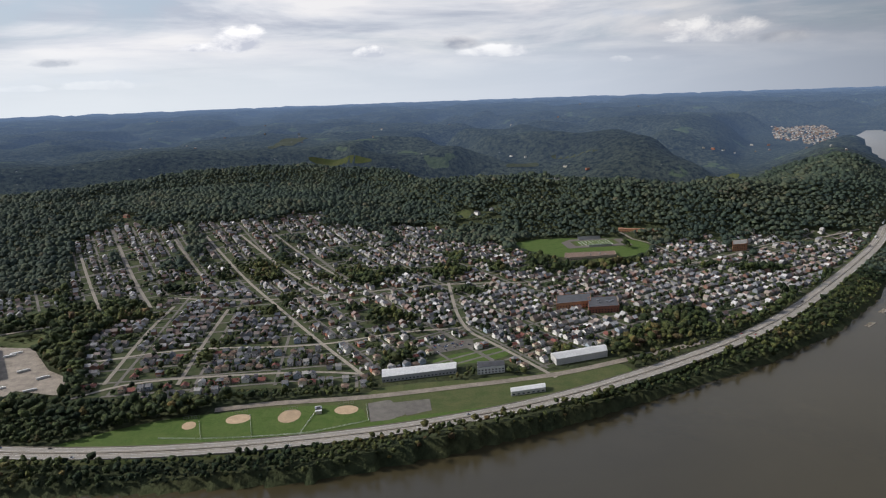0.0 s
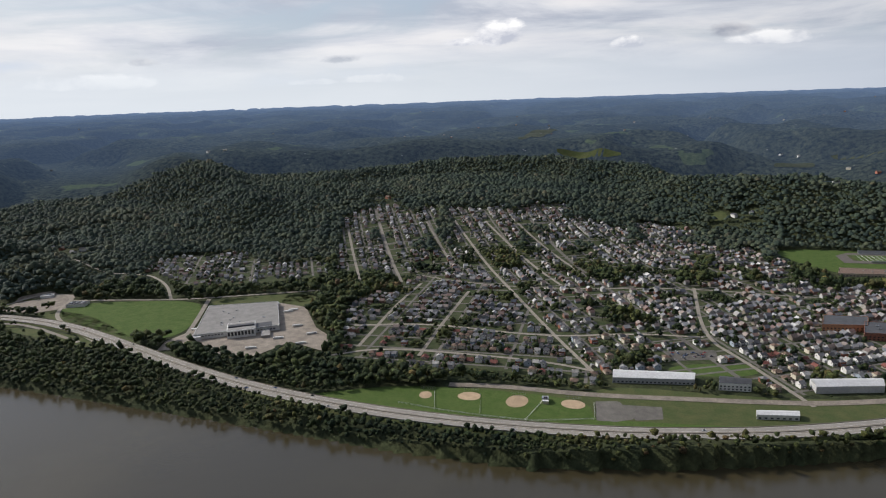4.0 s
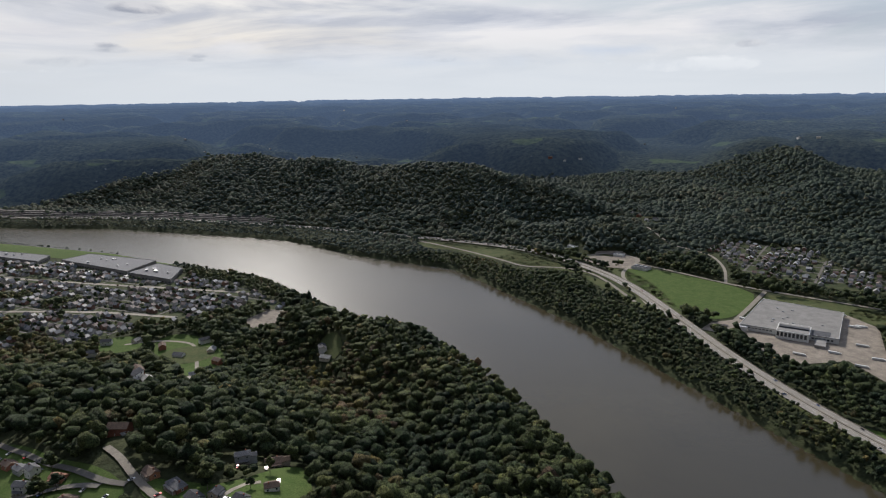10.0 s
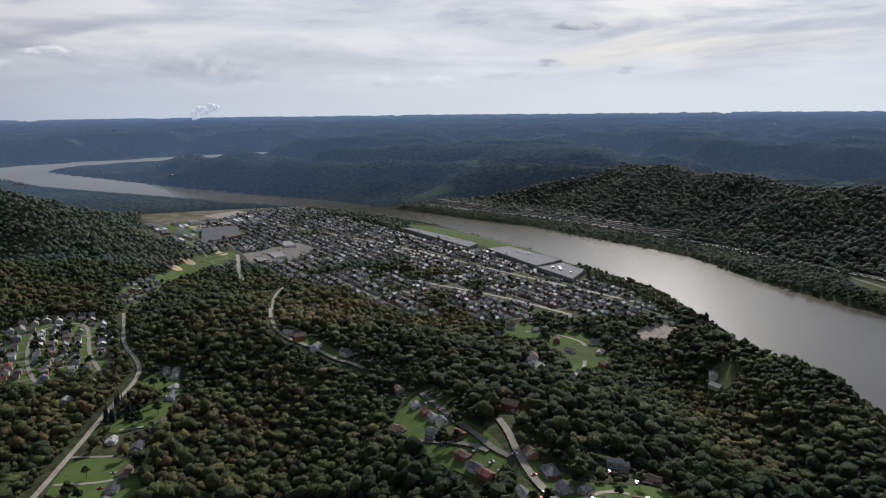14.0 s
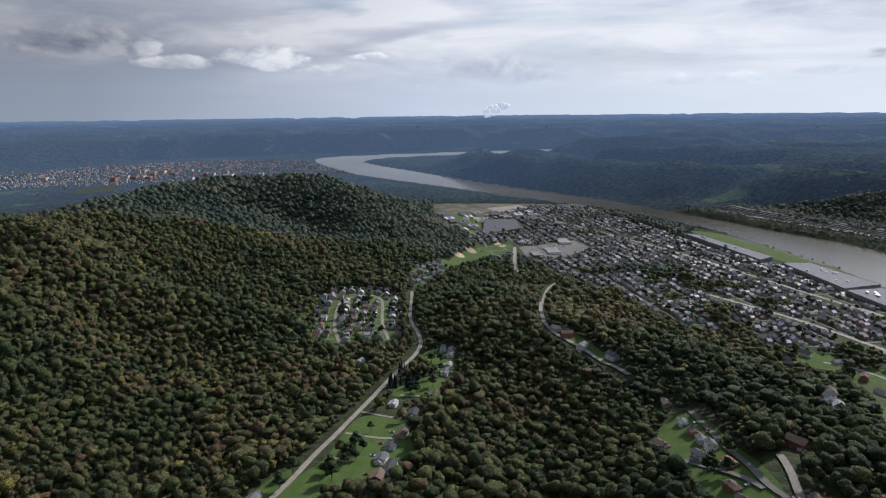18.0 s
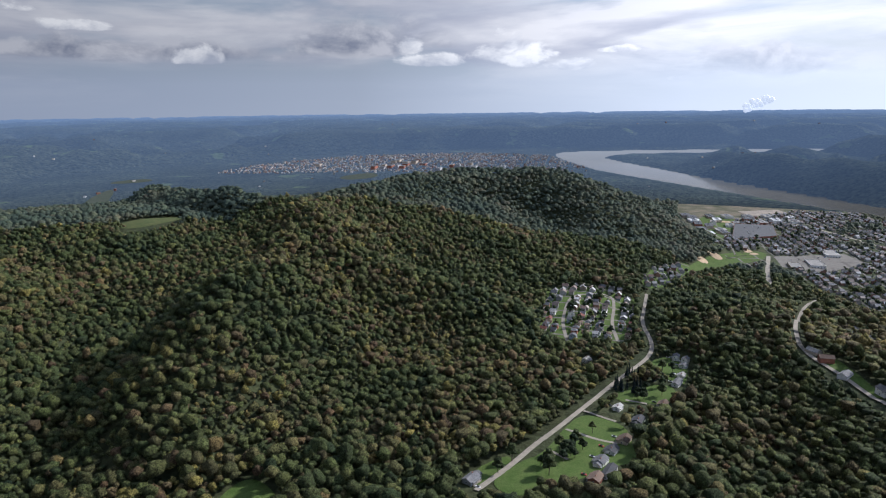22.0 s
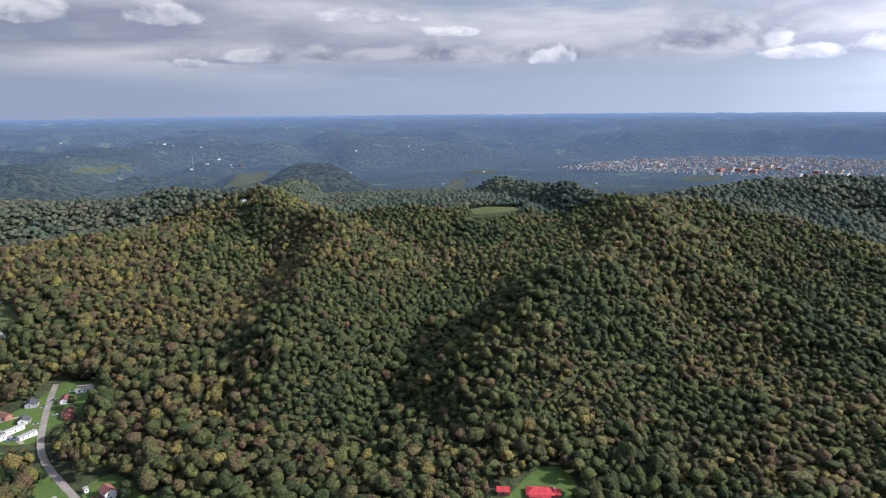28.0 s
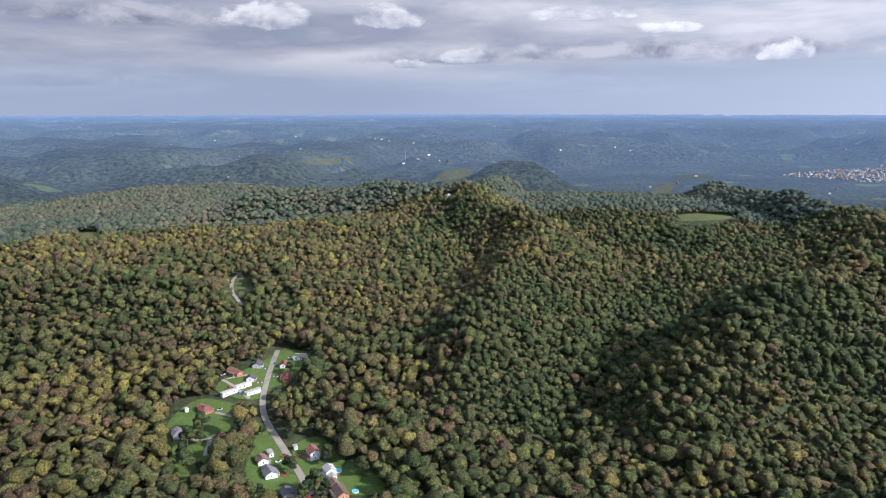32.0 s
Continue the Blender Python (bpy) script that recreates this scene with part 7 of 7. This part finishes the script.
# rock cut above the bank road
p = dense(CLIFF_ROAD, 10.0)
n = sides_of(p)
if np.mean(along(p[:, 0] + n[:, 0] * 30, p[:, 1] + n[:, 1] * 30, BANK_FAR)[0]) < np.mean(along(p[:, 0], p[:, 1], BANK_FAR)[0]):
    n = -n
steps = [(17, 0), (18, 9), (25, 9.5), (26, 17), (34, 17.5), (35, 25), (44, 25.5), (46, 32), (60, 33)]
rk = np.random.RandomState(96)
g0 = ground(p[:, 0], p[:, 1])
rows = []
for off, hgt in steps:
    o = off + rk.normal(size=len(p)) * 0.7
    rows.append(np.column_stack([p + n * o[:, None], g0 + hgt * (0.25 + 0.4 * fractal(p[:, 0], p[:, 1], 90, 3, 50))]))
v = np.stack(rows, 1).reshape(-1, 3)
i, j = np.meshgrid(np.arange(len(p) - 1), np.arange(len(steps) - 1), indexing="ij")
k = len(steps)
f = np.stack([i * k + j, (i + 1) * k + j, (i + 1) * k + j + 1, i * k + j + 1], -1).reshape(-1, 4)
tagged(new("rock_cut", raw_mesh("rock_cut", v, f, [BRICKS_PALE])), "stepped grey rock cut above the river road", "rock face", kind="structure")
LANES.append((p + n * 30, 13))

# steam rising from a plant on the horizon
far_dir = Vector((-19741, -12547)).normalized()
sx_, sy_ = far_dir * 4480
m_, n_ = material("steam")
puff = n_.ramp(n_.noise(where(n_), 0.03, 4), [(0.3, 0.86), (0.7, 0.95)])
# added emission whitens the plume, which is dark grey against the sun
n_.add("ShaderNodeOutputMaterial", Surface=n_.add("ShaderNodeAddShader", i0=n_.add("ShaderNodeBsdfDiffuse", Color=puff).outputs[0], i1=n_.add("ShaderNodeEmission", Color=(0.40, 0.42, 0.45, 1)).outputs[0]).outputs[0])
bm = bmesh.new()
rp = np.random.RandomState(97)
for k in range(26):
    t_ = k / 25
    before = len(bm.verts)
    q = bmesh.ops.create_icosphere(bm, subdivisions=2, radius=rp.uniform(9, 15) + 12 * t_ * (1 - 0.3 * t_))
    off = Vector((-far_dir.y, far_dir.x, 0)) * ((20 if k % 3 else -12) - 130 * t_ ** 1.6 + rp.normal() * 9) + Vector((0, 0, 70 * t_ + rp.normal() * 8))
    for v_ in q["verts"]:
        v_.co = v_.co * (1 + 0.25 * (noise.noise(v_.co * 0.12 + Vector((k, 0, 0))))) + off
st_ = part("steam_plume", bm, m_, None, "white steam plume rising from a plant on the horizon", True)
st_["category"] = "steam"
st_.location = (sx_, sy_, 340)

# ---------------------------------------------------------------- vehicles
def vehicle(m, length, wide_, tall, paint, label, group, van=False):
    e = empty_thing("truck" if length > 8 else "car", m, label, "truck" if length > 8 else "car", group)
    bm = bmesh.new()
    block(bm, -length / 2, length / 2, -wide_ / 2, wide_ / 2, 0.35, tall * (1.0 if length > 8 else 0.58))
    if length > 8:
        block(bm, length / 2 + 0.2, length / 2 + 2.4, -wide_ / 2 * 0.95, wide_ / 2 * 0.95, 0.4, tall * 0.75)
    part("body", bm, paint, e)
    if length <= 8:
        bm = bmesh.new()
        v_ = block(bm, -length * 0.28, length * 0.2, -wide_ * 0.44, wide_ * 0.44, tall * 0.58, tall)
        for q in v_[4:]:
            q.co.x *= 0.75
            q.co.y *= 0.85
        part("cabin", bm, GLASS, e)
    for sx in (-0.32, 0.32):
        for sy in (-1, 1):
            bm = bmesh.new()
            tube(bm, (sx * length, sy * (wide_ / 2 - 0.22), 0.34), (sx * length, sy * (wide_ / 2 + 0.02), 0.34), 0.34, 0.34, 10)
            part("wheel", bm, DARK_ROOF, e)
    return e


CAR_PAINT = [plain("car_" + k, c, 0.05, 3, 0.3, 0.2, 0.03, 0.5) for k, c in dict(white=(0.75, 0.75, 0.75), black=(0.03, 0.03, 0.035), silver=(0.45, 0.46, 0.48), red=(0.40, 0.03, 0.03), blue=(0.06, 0.12, 0.30)).items()]
CAR_NAMES = ["white", "black", "silver", "red", "blue"]
cars = [vehicle(pose(0, 0, 0), 4.6, 1.85, 1.5, c, f"{n_} passenger car standing on pavement", "cars") for c, n_ in zip(CAR_PAINT, CAR_NAMES)]
lorry = [vehicle(pose(0, 0, 0), 14, 2.6, 4.0, CAR_PAINT[0], "white box truck on the highway", "trucks"), vehicle(pose(0, 0, 0), 14, 2.6, 2.9, TRIM, "white trailer standing in a gravel yard", "trailers")]
first = set()


def park(master, m):
    if master.name in first:
        copy_thing(master, m)
    else:
        first.add(master.name)
        master.matrix_basis = m


rc = np.random.RandomState(98)
for k in range(34):
    i = rc.randint(20, len(hw) - 30)
    off = rc.choice([-9.3, -6.0, 6.0, 9.3])
    deg = math.degrees(math.atan2(hn[i, 1], hn[i, 0])) - 90
    park(lorry[0] if k % 9 == 0 else cars[rc.randint(5)], pose(hw[i, 0] + hn[i, 0] * off, hw[i, 1] + hn[i, 1] * off, hz[i] + 0.02, 0, 0, deg + (180 if off > 0 else 0)))
yard_at = np.array(PLANT_YARD, float)
yc = np.array(PLANT, float).mean(0)
for k in range(11):
    q = yard_at[2 + k % 8] * 0.8 + yc * 0.2 + rc.normal(size=2) * 6
    park(lorry[1], pose(q[0], q[1], spot(*q) + 0.65, 0, 0, 36 + 4 * rc.normal()))
for (x, y), lines in [(h, (HILL_ROAD, HILL_SIDE, HILL_LANE, HILL_DRIVE)) for h in HILL_TOP_HOUSES] + [(h, (RUN_ROAD, R_DRIVE_1)) for h in R_HOUSES[:19]] + [(h, (VALLEY_ROAD,)) for h in V_HOUSES]:
    deg = facing(x, y, lines)
    a, b = math.sin(radians(deg)), -math.cos(radians(deg))
    q = (x + a * 10.5 + b * 5 + rc.normal(), y + b * 10.5 - a * 5 + rc.normal())
    park(cars[rc.randint(5)], pose(q[0], q[1], spot(*q) + 0.62, 0, 0, deg + 90))
lot = np.array(PLAZA, float)
for k in range(24):
    q = rc.dirichlet(np.ones(len(lot))) @ lot
    park(cars[rc.randint(5)], pose(q[0], q[1], spot(*q) + 0.70, 0, 0, 46 + 90 * (k % 2)))
lot = np.array(SCHOOL_LOT, float)
for k in range(22):
    q = rc.dirichlet(np.ones(len(lot))) @ lot
    park(cars[rc.randint(5)], pose(q[0], q[1], spot(*q) + 0.70, 0, 0, 30 + 90 * (k % 2)))

# floating docks
for k, (x, y) in enumerate(MARINA):
    e = empty_thing("boat_dock", pose(x + 12, y - 14, 0.0, 0, 0, 40), "grey floating boat dock by the wooded bank", "dock", "boat docks")
    bm = bmesh.new()
    block(bm, -14, 14, -1.2, 1.2, -0.3, 0.5)
    part("walkway", bm, CONCRETE, e)
    for j in range(6):
        bm = bmesh.new()
        block(bm, -12 + 4.6 * j, -11 + 4.6 * j, 1.2, 7, -0.3, 0.45)
        part("finger", bm, CONCRETE, e)


for poly in (PLANT, WAREHOUSE, SHOP, MILL, SHED, SCHOOL, BLOCK_DARK, BLOCK_BRICK, CHURCH, HILL_SCHOOL, WORKS_A, WORKS_B, WORKS_C, WV_SCHOOL):
    p = np.array(poly, float)
    OPEN.append(p.mean(0) + (p - p.mean(0)) * 1.25)
WOODS = [
    woods("hillside_woods", 330, 520, 5.9, 2, 3.7, 3, "close mixed woods in early autumn greens and browns"),
    woods("slope_woods", 520, 900, 6.2, 1, 3.9, 7, "mixed woods on steep slopes in early autumn"),
    woods("valley_woods", 900, 1500, 6.8, 1, 4.3, 4, "dense dark green woods on river hills"),
    woods("far_woods", 1500, 2600, 8.2, 0, 4.4, 5, "dark distant woods covering the hills", leaf=HAZED_LEAF),
    woods("steep_woods", 60, 330, 15.0, 1, 8.0, 6, "woods on the hill under the camera"),
]

# yard and street trees between the houses of the towns
ry = np.random.RandomState(61)
yard = np.repeat(homes[:, :2], 1, axis=0)[ry.rand(len(homes)) < 0.85]
yard = yard + ry.choice([-1, 1], yard.shape) * ry.uniform(5.5, 9.5, yard.shape)
gap = np.ones(len(yard), bool)
for line, half in LANES + RAISED:
    gap &= along(yard[:, 0], yard[:, 1], np.array(line)[:, :2])[0] > half + 1
yard = yard[gap & ~inside(yard[:, 0], yard[:, 1], RIVER)]
yr = ry.uniform(1.8, 3.4, len(yard)) * (1 + 0.7 * (ry.rand(len(yard)) > 0.85))
v, f, t = scatter(crown_forms(1, 6, 62), yard[:, 0], yard[:, 1], ground(yard[:, 0], yard[:, 1]) + yr * 1.1, yr, yr * ry.uniform(1.0, 1.6, len(yard)), ry.uniform(0.0, 0.5, len(yard)), ry)
tagged(new("yard_trees", raw_mesh("yard_trees", v, f, [LEAF], [("tint", "FLOAT", t)], True)), "small dark green trees in yards and along streets", "trees", kind="stuff")
print("town", len(homes), len(yard), "woods", WOODS, sum(k[1] for k in WOODS))
